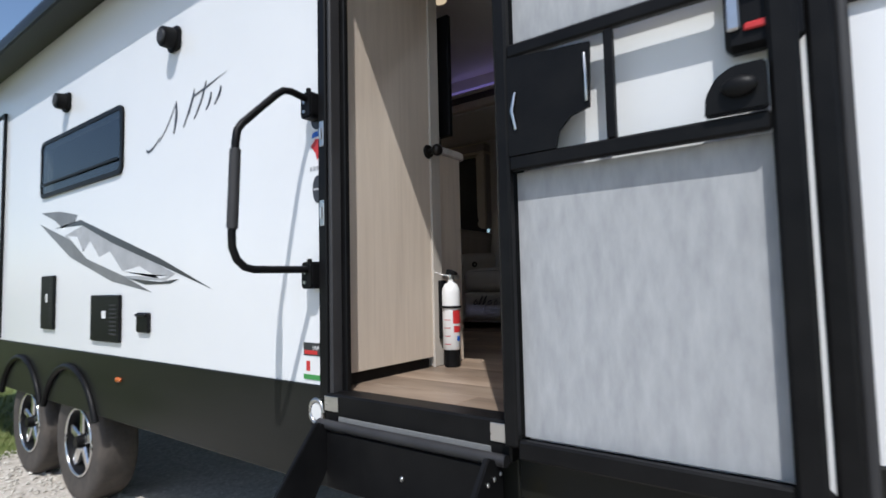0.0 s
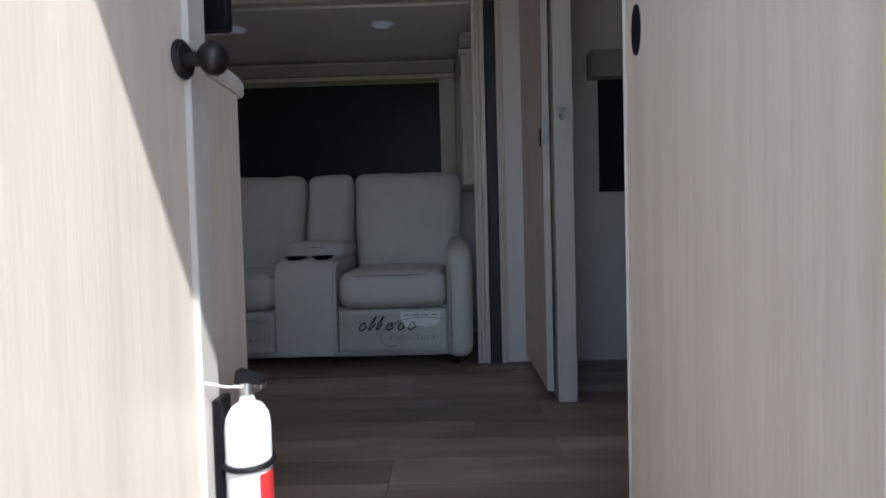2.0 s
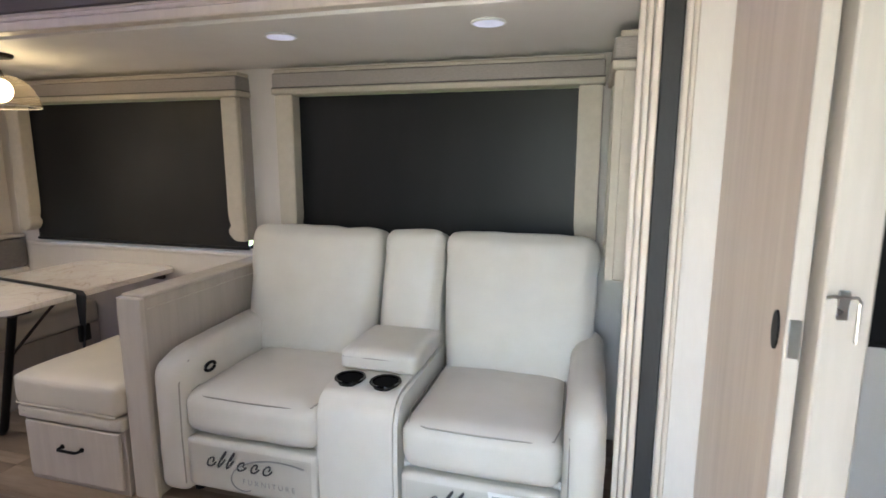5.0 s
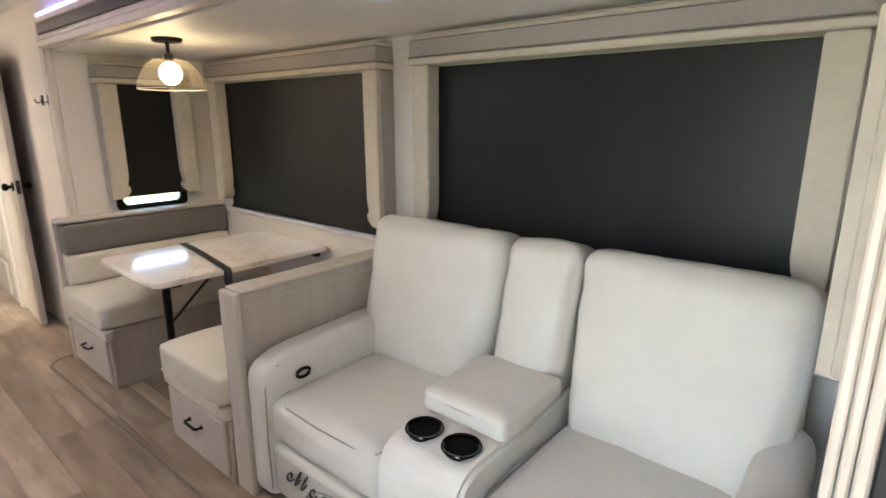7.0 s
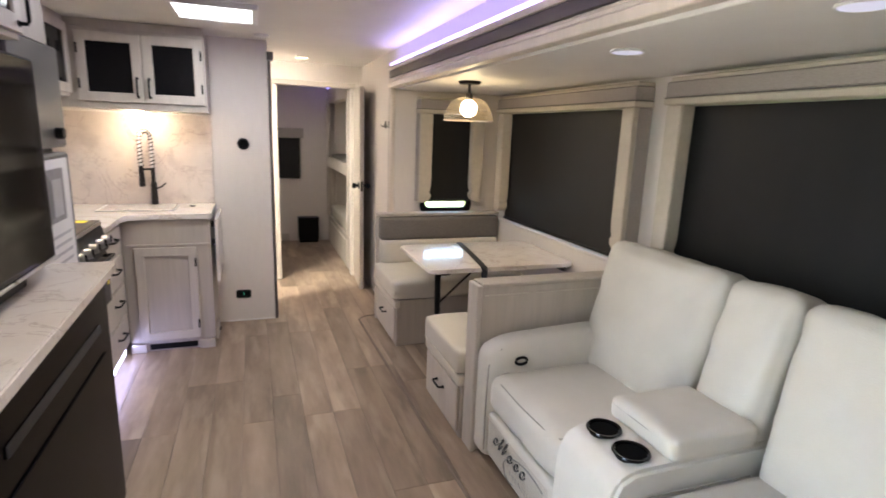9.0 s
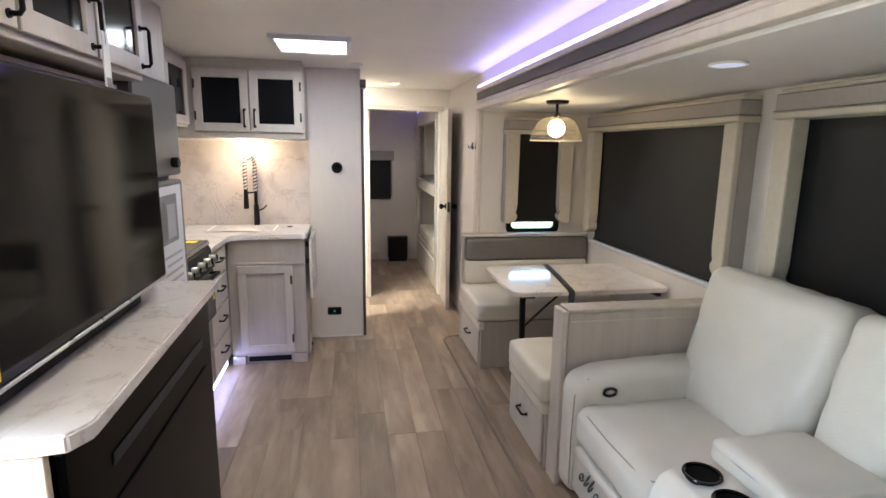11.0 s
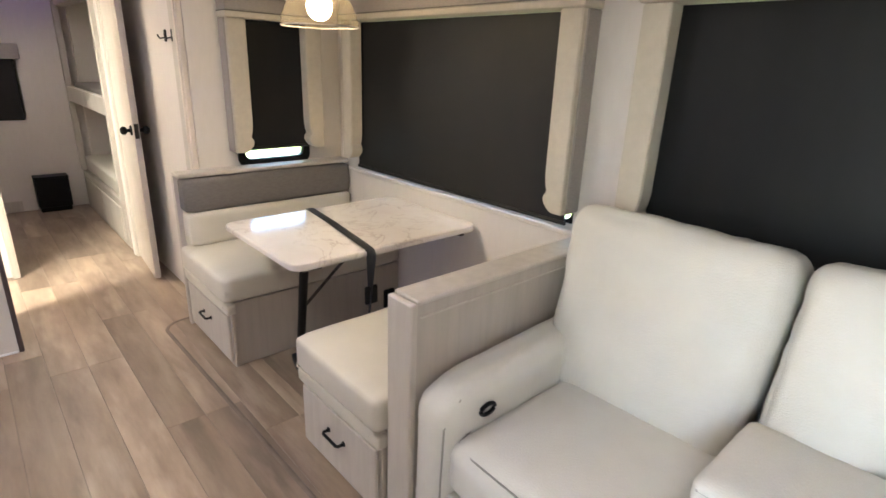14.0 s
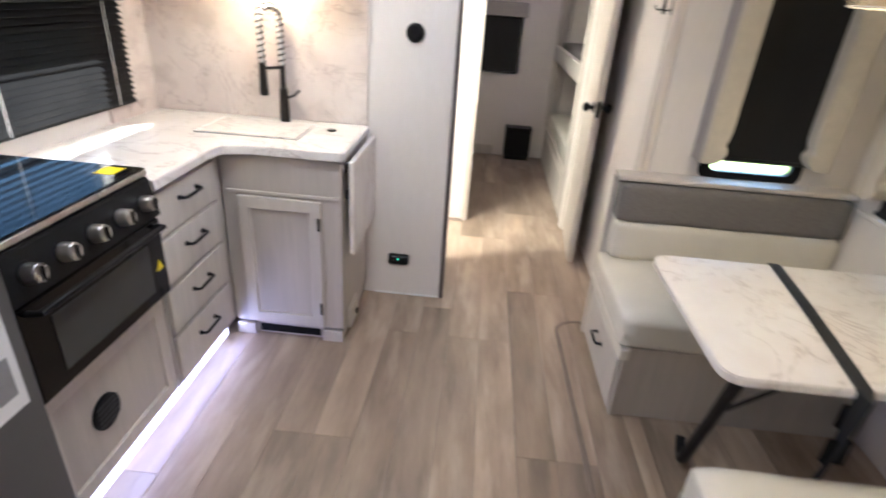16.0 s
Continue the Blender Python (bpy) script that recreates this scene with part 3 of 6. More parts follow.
# ---------------- window treatments ----------------
def lambrequin(origin, turn, w0, w1, zb, zt, zs, label, leg=0.085, side=None):
    """A padded window surround: taupe valance, cream legs with a scooped foot, black roller shade with a bottom bar.
    Built facing -y at y = 0, then turned about z and put at origin."""
    th = thing("window_surround", origin, label, "window surround", "padded window surrounds")
    v = part("valance", boxes((w0 - leg - 0.008, w1 + leg + 0.008, -0.118, -0.001, zt + 0.035, zt + 0.105), bev=0.006), M_VAL)
    b1 = part("valance_band", boxes((w0 - leg - 0.012, w1 + leg + 0.012, -0.123, -0.001, zt + 0.004, zt + 0.032), bev=0.005), M_CREAM, None, "cream padded band")
    p1 = part("piping", boxes((w0 - leg - 0.010, w1 + leg + 0.010, -0.121, -0.002, zt + 0.0325, zt + 0.0375), bev=0.001), M_BENCHD, None, "dark brown piping")
    top = part("top_band", boxes((w0 - leg - 0.004, w1 + leg + 0.004, -0.100, -0.001, zt + 0.106, zt + 0.125), bev=0.004), M_CREAM, None, "cream top band")
    obs = [v, b1, p1, top]
    for s, a in ((1, w0), (-1, w1)):
        prof = [(a + s * 0.012, zt + 0.002), (a + s * 0.010, zb + 0.16), (a + s * 0.004, zb + 0.12), (a - s * 0.004, zb + 0.10)]
        prof += [(a + s * 0.012, zb + 0.08), (a + s * 0.010, zb + 0.055), (a - s * 0.012, zb + 0.030), (a - s * 0.035, zb + 0.018), (a - s * leg, zb + 0.018), (a - s * leg, zt + 0.002)]
        if s < 0:
            prof = prof[::-1]
        obs.append(part("leg", prism(prof, 'y', -0.110, -0.036, 0.004), M_CREAM, None, "", 40))
        obs.append(part("leg_return", boxes((min(a - s * leg, a - s * (leg + 0.006)), max(a - s * leg, a - s * (leg + 0.006)), -0.085, -0.004, zb + 0.02, zt + 0.002), bev=0.005), side or M_VAL, None, "outer return"))
    # shade cloth with very soft waves
    bm = bmesh.new()
    nx, nz = 24, 10
    grid = [[bm.verts.new((w0 - 0.045 + (w1 - w0 + 0.09) * i / nx, -0.026 + 0.0008 * math.sin(i * 0.5) * (j / nz), zt - (zt - zs) * (1 - j / nz) + 0.0)) for i in range(nx + 1)] for j in range(nz + 1)]
    for j in range(nz):
        for i in range(nx):
            bm.faces.new((grid[j][i], grid[j][i + 1], grid[j + 1][i + 1], grid[j + 1][i]))
    bmesh.ops.recalc_face_normals(bm, faces=bm.faces[:])
    bmesh.ops.solidify(bm, geom=bm.faces[:], thickness=0.003)
    bmesh.ops.recalc_face_normals(bm, faces=bm.faces[:])
    sh = part("roller_shade", bm, M_SHADE, None, "black blackout roller shade", 40)
    bar = part("bottom_bar", cyl((w0 - 0.05, -0.026, zs), (w1 + 0.05, -0.026, zs), 0.009, seg=10), M_SHADE, None, "black hem bar", 40)
    obs += [sh]
    R = Matrix.Rotation(radians(turn), 4, 'Z')
    for o in obs + [bar]:
        o.data.transform(R)
        o.parent = th
    bar.parent = sh
    return th


lambrequin((0, 3.268, 0), 0, -2.80, -1.39, 0.88, 1.64, 0.845, "cream and taupe padded surround with lowered black shade by the table")
lambrequin((0, 3.268, 0), 0, -1.00, 0.39, 0.88, 1.64, 0.80, "cream and taupe padded surround with lowered black shade over the sofa")
lambrequin((-3.098, 0, 0), 90, 2.655, 3.01, 0.93, 1.62, 0.955, "narrow cream padded surround with a black shade not quite lowered")
lambrequin((0.618, 0, 0), -90, -3.06, -2.74, 0.90, 1.62, 0.97, "narrow padded surround on the wall beside the sofa", side=M_CREAM)


def window(name, axis, plane, u0, u1, z0, z1, out, label):
    """Rounded black frame ring with a clear pane, set into a wall hole."""
    ring = bmesh.new()
    outer, inner = round_rect(u0 - 0.03, u1 + 0.03, z0 - 0.03, z1 + 0.03, 0.05), round_rect(u0 + 0.012, u1 - 0.012, z0 + 0.012, z1 - 0.012, 0.035)

    def P(u, z, w):
        return (w, u, z) if axis == 'x' else (u, w, z)
    for w0, w1 in ((plane, plane + out),):
        vs = [[ring.verts.new(P(u, z, w)) for u, z in prof] for w in (w0, w1) for prof in (outer, inner)]
        n = len(outer)
        for i in range(n):
            j = (i + 1) % n
            for a, b in ((0, 1), (1, 3), (3, 2), (2, 0)):
                ring.faces.new((vs[a][i], vs[a][j], vs[b][j], vs[b][i]))
    bmesh.ops.recalc_face_normals(ring, faces=ring.faces[:])
    w = struct(name, ring, M_BLACK, label, "window", smooth=40)
    m = plane + out * 0.5
    pane = prism(inner, axis, m - 0.002, m + 0.002)
    part("pane", pane, M_PANE, w, "clear glass pane", shadow=False)
    return w


window("window_1", 'x', -3.125, 2.64, 3.02, 0.88, 1.60, 0.03, "narrow black-framed window at the dinette end")
window("window_2", 'y', 3.275, -2.80, -1.322, 0.84, 1.64, 0.03, "wide black-framed window beside the dinette")
window("window_3", 'y', 3.275, -1.00, 0.39, 0.84, 1.64, 0.03, "wide black-framed window behind the sofa")
window("window_4", 'y', 2.405, 1.20, 1.95, 0.86, 1.40, 0.03, "bedroom window behind a black shade")
window("window_5", 'x', REAR - 0.03, 1.58, 1.93, 0.86, 1.36, 0.03, "small bunk room window")
window("window_6", 'x', 0.63, 2.74, 3.05, 0.95, 1.60, 0.025, "narrow window beside the sofa")


def small_shade(origin, turn, w0, w1, zb, zt, label):
    th = thing("window_shade", origin, label, "window shade", "plain window shades")
    R = Matrix.Rotation(radians(turn), 4, 'Z')
    for nm, bm, m in (("valance", boxes((w0 - 0.05, w1 + 0.05, -0.09, -0.001, zt - 0.01, zt + 0.115), bev=0.006), M_VAL),
                      ("roller_shade", boxes((w0, w1, -0.022, -0.018, zb, zt - 0.012), bev=0), M_SHADE),
                      ("bottom_bar", cyl((w0, -0.02, zb), (w1, -0.02, zb), 0.009, seg=8), M_SHADE)):
        o = part(nm, bm, m)
        o.data.transform(R)
        o.parent = th
    return th


small_shade((0, 0.052, 0), 180, -2.64, -1.36, 0.87, 1.47, "lowered bedroom shade, black cloth under a taupe valance")
small_shade((0, 2.398, 0), 0, 1.17, 1.98, 0.85, 1.40, "bedroom window shade, black cloth under a taupe valance")
small_shade((REAR + 0.002, 0, 0), 90, 1.55, 1.94, 0.84, 1.36, "bunk room shade, black cloth under a taupe valance")

# ---------------- sofa ----------------
def quad_y(x0, x1, y, z0, z1):
    bm = bmesh.new()
    bm.faces.new([bm.verts.new(p) for p in ((x0, y, z0), (x1, y, z0), (x1, y, z1), (x0, y, z1))])
    return bm


def sofa():
    X0, X1, YF, YB = -1.125, 0.52, 2.30, 3.20
    th = thing("loveseat", (-0.3, 2.75, 0), "pale grey leatherette reclining loveseat with console and cup holders", "sofa")
    L = M_LEATHER
    part("base", boxes((X0 + 0.03, X1 - 0.03, YF + 0.07, YB, 0.05, 0.30), bev=0.01), L, th)
    for x in (X0 + 0.08, X1 - 0.08):
        for y in (YF + 0.12, YB - 0.08):
            part("foot", cyl((x, y, 0), (x, y, 0.06), 0.022, 0.028, 14), M_BLACK, th, "black round foot", 40)
    seats = ((-1.005, -0.44), (-0.135, 0.405))
    for i, (a, b) in enumerate(seats):
        s = part("seat_cushion", cushion(a + 0.003, b - 0.003, YF + 0.0, 2.93, 0.30, 0.475, 0.055, (0, 0.008, 0.018), 14, 0.003, i * 5.1), L, th, "", 60)
        part("seat_piping", tube([(a + 0.02, 2.80, 0.468), (a + 0.012, YF + 0.12, 0.468), (a + 0.03, YF + 0.035, 0.462), (a + 0.10, YF + 0.016, 0.458), ((a + b) / 2, YF + 0.008, 0.460), (b - 0.10, YF + 0.016, 0.458), (b - 0.03, YF + 0.035, 0.462), (b - 0.012, YF + 0.12, 0.468), (b - 0.02, 2.80, 0.468)], 0.0030, 6), M_SEAM, s, "", 60)
        part("footrest_panel", cushion(a + 0.006, b - 0.006, YF + 0.004, YF + 0.07, 0.085, 0.292, 0.02, (0, 0.006, 0), 10, 0.002, 9 + i), L, th, "", 60)
    # backs lean towards the wall
    backs = ((-1.105, -0.435, 0.012), (-0.43, -0.150, 0.0), (-0.145, 0.498, 0.012))
    for i, (a, b, out) in enumerate(backs):
        bm = cushion(a + 0.002, b - 0.002, -0.10 - out, 0.10, 0.0, 0.62, 0.06 if i != 1 else 0.045, (0.0, 0.035, 0.006), 18, 0.008, 3 + 2.3 * i)
        for v in bm.verts:
            t = v.co.z / 0.62
            k = 1.0 - 0.10 * (1 - t) ** 2 * (1 if i != 1 else 0.2)
            xm = (a + b) / 2
            v.co.x = xm + (v.co.x - xm) * k
        bmesh.ops.rotate(bm, cent=(0, 0, 0), matrix=Matrix.Rotation(radians(-13), 3, 'X'), verts=bm.verts)
        bmesh.ops.translate(bm, vec=(0, 2.90, 0.405), verts=bm.verts)
        part("back_cushion", bm, L, th, "", 60)
    # arms: boxed panel with a rolled, sloping top
    for a, b in ((X0, -1.008), (0.408, X1 + 0.005)):
        bm = cushion(a - 0.004, b + 0.022 if a < -1 else b + 0.004, YF - 0.012, 3.0, 0.05, 0.60, 0.052, (0.004, 0.004, 0.006), 16, 0.003, a)
        for v in bm.verts:
            t = (v.co.y - YF) / 0.7
            if v.co.z > 0.3:
                v.co.z += 0.035 * max(0, min(1, t)) - 0.03 * max(0, 0.15 - t) / 0.15 * (v.co.z > 0.5)
        arm = part("arm", bm, L, th, "", 70)
        part("arm_piping", tube([(b + 0.006 if a < -1 else a + 0.016, y, z) for y, z in ((YF - 0.003, 0.10), (YF - 0.006, 0.30), (YF + 0.0, 0.50), (YF + 0.02, 0.545), (YF + 0.06, 0.575))], 0.0030, 6), M_SEAM, arm, "", 60)
    # console with curved front, cup holders, padded lid
    prof = [(YF + 0.0, 0.07), (YF - 0.01, 0.30), (YF - 0.004, 0.46), (YF + 0.025, 0.52), (YF + 0.08, 0.545), (2.93, 0.55), (2.93, 0.07)]
    con = part("console", prism(prof, 'x', -0.437, -0.138, 0.014), L, th, "", 50)
    lid = part("console_lid", cushion(-0.440, -0.135, 2.50, 2.84, 0.548, 0.625, 0.022, (0.0, 0.0, 0.012), 12, 0.002, 7), L, con, "padded leatherette lid", 60)
    part("lid_piping", tube([(-0.435, 2.82, 0.60), (-0.434, 2.515, 0.60), (-0.425, 2.503, 0.60), (-0.15, 2.503, 0.60), (-0.141, 2.515, 0.60), (-0.140, 2.82, 0.60)], 0.003, 6), M_SEAM, con, "", 60)
    for x in (-0.358, -0.222):
        bm = bmesh.new()
        pts = [(0.050, 0.552), (0.058, 0.556), (0.056, 0.560), (0.048, 0.558), (0.046, 0.50), (0.0, 0.50)]
        rings = [[bm.verts.new((x + r * math.cos(6.2832 * k / 28), 2.422 + r * math.sin(6.2832 * k / 28), z)) for k in range(28)] if r else [bm.verts.new((x, 2.422, z))] for r, z in pts]
        for A, B in zip(rings, rings[1:]):
            for k in range(28):
                if len(B) == 1:
                    bm.faces.new((A[k], A[(k + 1) % 28], B[0]))
                else:
                    bm.faces.new((A[k], A[(k + 1) % 28], B[(k + 1) % 28], B[k]))
        part("cup_holder", bm, M_BLACKG, con, "black plastic cup holder", 40)
        # Flat disc just below the rim paints the well's shade.
        part("cup_shade_disc", cyl((x, 2.422, 0.551), (x, 2.422, 0.5525), 0.047, seg=28), M_CUP, con, "black disc standing in for the shade in the cup well", 40)
    # recliner pull on the inside of the arm
    pull = [(-0.978, 2.445 + 0.028 * math.cos(6.2832 * k / 16), 0.520 + 0.016 * math.sin(6.2832 * k / 16)) for k in range(16)]
    part("recliner_pull", tube(pull, 0.0065, 8, True), M_BLACK, th, "black ring pull", 50)
    # clear protective sleeves with a script mark on the two footrests
    for a, b in seats:
        part("plastic_sleeve", quad_y(a + 0.03, b - 0.02, YF - 0.005, 0.10, 0.275), M_FILM, th, "clear plastic sleeve", shadow=False)
        for k, (dx, ln, hgt) in enumerate(((0.06, 0.03, 0.030), (0.10, 0.012, 0.055), (0.125, 0.012, 0.055), (0.15, 0.03, 0.028), (0.19, 0.026, 0.028), (0.225, 0.03, 0.03))):
            x, z = a + 0.02 + dx * 1.45, 0.195
            pts = [(x + ln * 0.95 * (0.5 + 0.5 * math.cos(q)) + 0.4 * hgt * math.sin(q) + 0.006 * q / 3, YF - 0.0075, z + hgt * 1.25 * (0.5 + 0.5 * math.sin(q))) for q in [j * 6.2832 / 12 for j in range(13)]]
            part("script_stroke", tube(pts, 0.0034, 5), M_DECALK, th, "dark brush-script stroke")
        pts = [(a + 0.42 - 0.12 * math.sin(q) * 1.0 - 0.05 * q, YF - 0.0075, 0.185 + 0.07 * math.cos(q)) for q in [j * 4.2 / 14 - 0.6 for j in range(15)]]
        part("script_stroke", tube(pts, 0.0026, 5), M_INKG, th, "grey flourish stroke")
        lettering("word", "F U R N I T U R E", 0.021, (a + 0.26, YF - 0.0075, 0.145), M_INKG, th, "grey spaced capitals")
    lab = part("shiny_label", prism([(0.175, 0.283), (0.372, 0.281), (0.370, 0.236), (0.352, 0.214), (0.300, 0.206), (0.255, 0.215), (0.205, 0.206), (0.182, 0.232)], 'y', YF - 0.0095, YF - 0.008), M_PAPER, th, "crinkled white label behind the plastic")
    for k in range(4):
        part("print_bar", boxes((0.19 + 0.045 * k, 0.222 + 0.045 * k, YF - 0.0102, YF - 0.0096, 0.262, 0.270), bev=0), M_DECALS, lab)
    return th


sofa()

# ---------------- dinette ----------------
def pull_handle(parent, c, axis, length=0.11, out=(0, -1, 0), material=None):
    """A bar handle on two feet, centred on c, standing off along out."""
    c, o = Vector(c), Vector(out)
    d = Vector({'x': (1, 0, 0), 'y': (0, 1, 0), 'z': (0, 0, 1)}[axis]) * (length / 2)
    bm = tube([c - d, c - d + o * 0.022, c - d * 0.86 + o * 0.028, c + d * 0.86 + o * 0.028, c + d + o * 0.022, c + d], 0.0058, 8)
    for s in (-1, 1):
        add_cyl(bm, c + d * s, c + d * s + o * 0.004, 0.010, seg=10)
    return part("handle", bm, material or M_BLACK, parent, "black bar handle", 50)


def bench(x0, x1, back_x, yf, label, divider=False):
    """Dinette bench along y: box base with a drawer front to the aisle, seat cushion, back cushion in two fabrics."""
    yb = 3.262
    th = thing("dinette_bench", ((x0 + x1) / 2, 2.8, 0), label, "bench", "dinette benches")
    part("base", boxes((x0 + 0.012, x1 - 0.012, yf + 0.02, yb, 0.0, 0.335), bev=0.004), M_CAB, th)
    part("front_frame", boxes((x0 + 0.004, x1 - 0.004, yf + 0.004, yf + 0.021, 0.0, 0.335), bev=0.003), M_CAB, th)
    rail = part("seat_rail", cushion(x0 - 0.006, x1 + 0.002, yf - 0.018, yf + 0.03, 0.282, 0.338, 0.012, (0, 0, 0), 6), M_BENCH, th, "sand upholstered rail", 60)
    for x in (x0 + 0.03, x1 - 0.05):
        part("button", add_ball(bmesh.new(), (x, yf - 0.018, 0.312), 0.006, 1, 0.5, 1, 10, 6), M_BENCH, rail, "", 60)
    dr = part("drawer_front", boxes((x0 + 0.020, x1 - 0.020, yf - 0.012, yf + 0.003, 0.030, 0.272), bev=0.004), M_CABL, th)
    pull_handle(dr, ((x0 + x1) / 2, yf - 0.012, 0.180), 'x', 0.10)
    part("seat_cushion", cushion(x0 - 0.01, x1 + 0.004, yf - 0.025, yb, 0.338, 0.475, 0.03, (0, 0.004, 0.010), 14, 0.003, x0), M_BENCH, th, "", 60)
    part("cushion_piping", tube([(x0 - 0.008, 3.2, 0.352), (x0 - 0.01, yf - 0.012, 0.352), (x0 + 0.01, yf - 0.025, 0.352), (x1 - 0.01, yf - 0.025, 0.352)], 0.0035, 6), M_BENCH, th)
    return th


BR = bench(-3.06, -2.46, -3.09, 2.265, "dinette bench with sand cushion and greige drawer at the rear end")
part("back_cushion_lower", cushion(-3.088, -2.965, 2.275, 3.255, 0.475, 0.660, 0.025, (0.008, 0, 0), 12, 0.002, 2), M_BENCH, BR, "sand leatherette lower back", 60)
part("back_cushion_upper", cushion(-3.088, -2.975, 2.270, 3.258, 0.655, 0.838, 0.025, (0.008, 0, 0), 12, 0.002, 4), M_BENCHD, BR, "dark taupe woven upper back", 60)
part("back_ledge", boxes((-3.096, -2.99, 2.255, 3.262, 0.842, 0.864), bev=0.005), M_CABL, BR, "pale wood ledge")
part("side_panel", boxes((-3.096, -3.062, 2.25, 2.28, 0.0, 0.842), bev=0.003), M_CABL, BR)

BF = bench(-1.780, -1.258, -1.2, 2.278, "dinette bench with sand cushion backing onto the sofa divider")
part("back_cushion", cushion(-1.36, -1.252, 2.42, 3.255, 0.475, 0.775, 0.03, (0.006, 0, 0), 12, 0.002, 6), M_BENCH, BF, "sand back cushion", 60)
DV = thing("divider_panel", (-1.22, 2.8, 0), "greige wood divider panel between sofa and dinette", "divider")
part("panel", boxes((-1.238, -1.150, 2.315, 3.262, 0.0, 0.815), bev=0.004), M_CAB, DV)
part("front_post", boxes((-1.249, -1.138, 2.290, 2.314, 0.0, 0.822), bev=0.004), M_CABL, DV)
part("top_rail", boxes((-1.249, -1.138, 2.315, 3.262, 0.816, 0.830), bev=0.004), M_CABL, DV)
part("bead", boxes((-1.1495, -1.145, 2.33, 3.26, 0.770, 0.776), bev=0.001), M_CABL, DV)

LV = thing("wall_switch", (0.60, 2.62, 0.82), "small dark switch on the wall beside the sofa", "switch")
part("plate", prism(round_rect(2.585, 2.645, 0.795, 0.875, 0.01), 'x', 0.606, 0.619, 0.002), M_BLACK, LV)
part("rocker", boxes((0.598, 0.606, 2.603, 2.627, 0.818, 0.852), bev=0.002), M_CHROME, LV, "pale rocker")

# window-side ledge and wall panel by the table
struct("ledge_window", boxes((-3.096, -1.255, 3.252, 3.266, 0.795, 0.818), bev=0.004), M_WALL, "pale ledge under the dinette window", "ledge")
OY, OZ = 3.19, 0.12
OD = thing("power_outlet", (-2.505, 3.07, 0.13), "black duplex power outlet on the bench side under the table", "outlet")
part("plate", prism(round_rect(OY - 0.037, OY + 0.037, OZ - 0.058, OZ + 0.058, 0.01), 'x', -2.474, -2.463, 0.002), M_BLACK, OD)
for z in (OZ - 0.043, OZ + 0.010):
    part("socket", boxes((-2.4635, -2.460, OY - 0.018, OY + 0.018, z, z + 0.033), bev=0.001), M_SMOKE, OD)

TB = thing("dinette_table", (-2.17, 2.8, 0), "dinette table with marble laminate top and black folding leg", "table")
part("tabletop", prism(round_rect(-2.54, -1.838, 2.295, 3.262, 0.06), 'z', 0.688, 0.715, 0.004), M_MARBLE, TB, "white marble-patterned laminate top with rounded corners", 40)
leg = part("leg", tube([(-1.88, 2.36, 0.688), (-1.90, 2.365, 0.64), (-2.225, 2.487, 0.05), (-2.245, 2.492, 0.028)], 0.018, 12), M_BLACK, TB, "black steel tube leg", 50)
part("foot", tube([(-2.225, 2.487, 0.05), (-2.245, 2.492, 0.024), (-2.28, 2.502, 0.017), (-2.325, 2.515, 0.022), (-2.345, 2.52, 0.04)], 0.017, 12), M_BLACK, leg, "curled black end", 50)
part("mount_plate", boxes((-1.95, -1.865, 2.34, 2.43, 0.672, 0.6875), bev=0.003), M_DARKM, TB)
part("brace", tube([(-2.01, 2.418, 0.46), (-1.98, 2.55, 0.60), (-1.96, 2.64, 0.688)], 0.007, 8), M_DARKM, TB, "thin folding brace", 50)
part("wall_bracket", boxes((-2.42, -1.92, 3.22, 3.25, 0.64, 0.688), bev=0.004), M_DARKM, TB)
ST = thing("strap", (-2.1, 2.7, 0.715), "black webbing strap tied over the table top", "strap")
part("webbing", tube([(-2.552, 2.74, 0.55), (-2.552, 2.74, 0.700), (-2.54, 2.74, 0.7185), (-2.25, 2.70, 0.7190), (-1.98, 2.655, 0.7190), (-1.838, 2.63, 0.7185), (-1.826, 2.63, 0.700), (-1.828, 2.62, 0.45), (-1.84, 2.60, 0.30)], 0.02, 10, flat=(0.021, 0.0022)), M_STRAP, ST, "", 60)
part("buckle", boxes((-1.837, -1.822, 2.60, 2.66, 0.48, 0.56), bev=0.004), M_BLACK, ST, "black plastic buckle")

# ---------------- pendant ----------------
PX, PY = -2.125, 2.603
PD = thing("pendant_lamp", (PX, PY, 1.79), "short pendant lamp with ribbed clear glass shade, lit", "lamp")
part("canopy", cyl((PX, PY, 1.772), (PX, PY, 1.789), 0.062, 0.070, 28, 0.003), M_DARKM, PD, "dark bronze ceiling plate", 40)
part("stem", cyl((PX, PY, 1.70), (PX, PY, 1.776), 0.009, seg=12), M_DARKM, PD, "", 40)
part("socket", cyl((PX, PY, 1.690), (PX, PY, 1.722), 0.026, 0.018, 18, 0.003), M_DARKM, PD, "", 40)
bm = bmesh.new()
prof = [(0.028, 1.700), (0.062, 1.693), (0.094, 1.673), (0.120, 1.642), (0.138, 1.604), (0.146, 1.575), (0.147, 1.562)]
rings = [[bm.verts.new((PX + (r + 0.0030 * (k % 2)) * math.cos(6.28319 * k / 72), PY + (r + 0.0030 * (k % 2)) * math.sin(6.28319 * k / 72), z)) for k in range(72)] for r, z in prof]
for A, B in zip(rings, rings[1:]):
    for k in range(72):
        bm.faces.new((A[k], A[(k + 1) % 72], B[(k + 1) % 72], B[k]))
bmesh.ops.solidify(bm, geom=bm.faces[:], thickness=0.003)
part("shade", bm, M_LAMPGLASS, PD, "ribbed clear glass dome", 8, shadow=False)
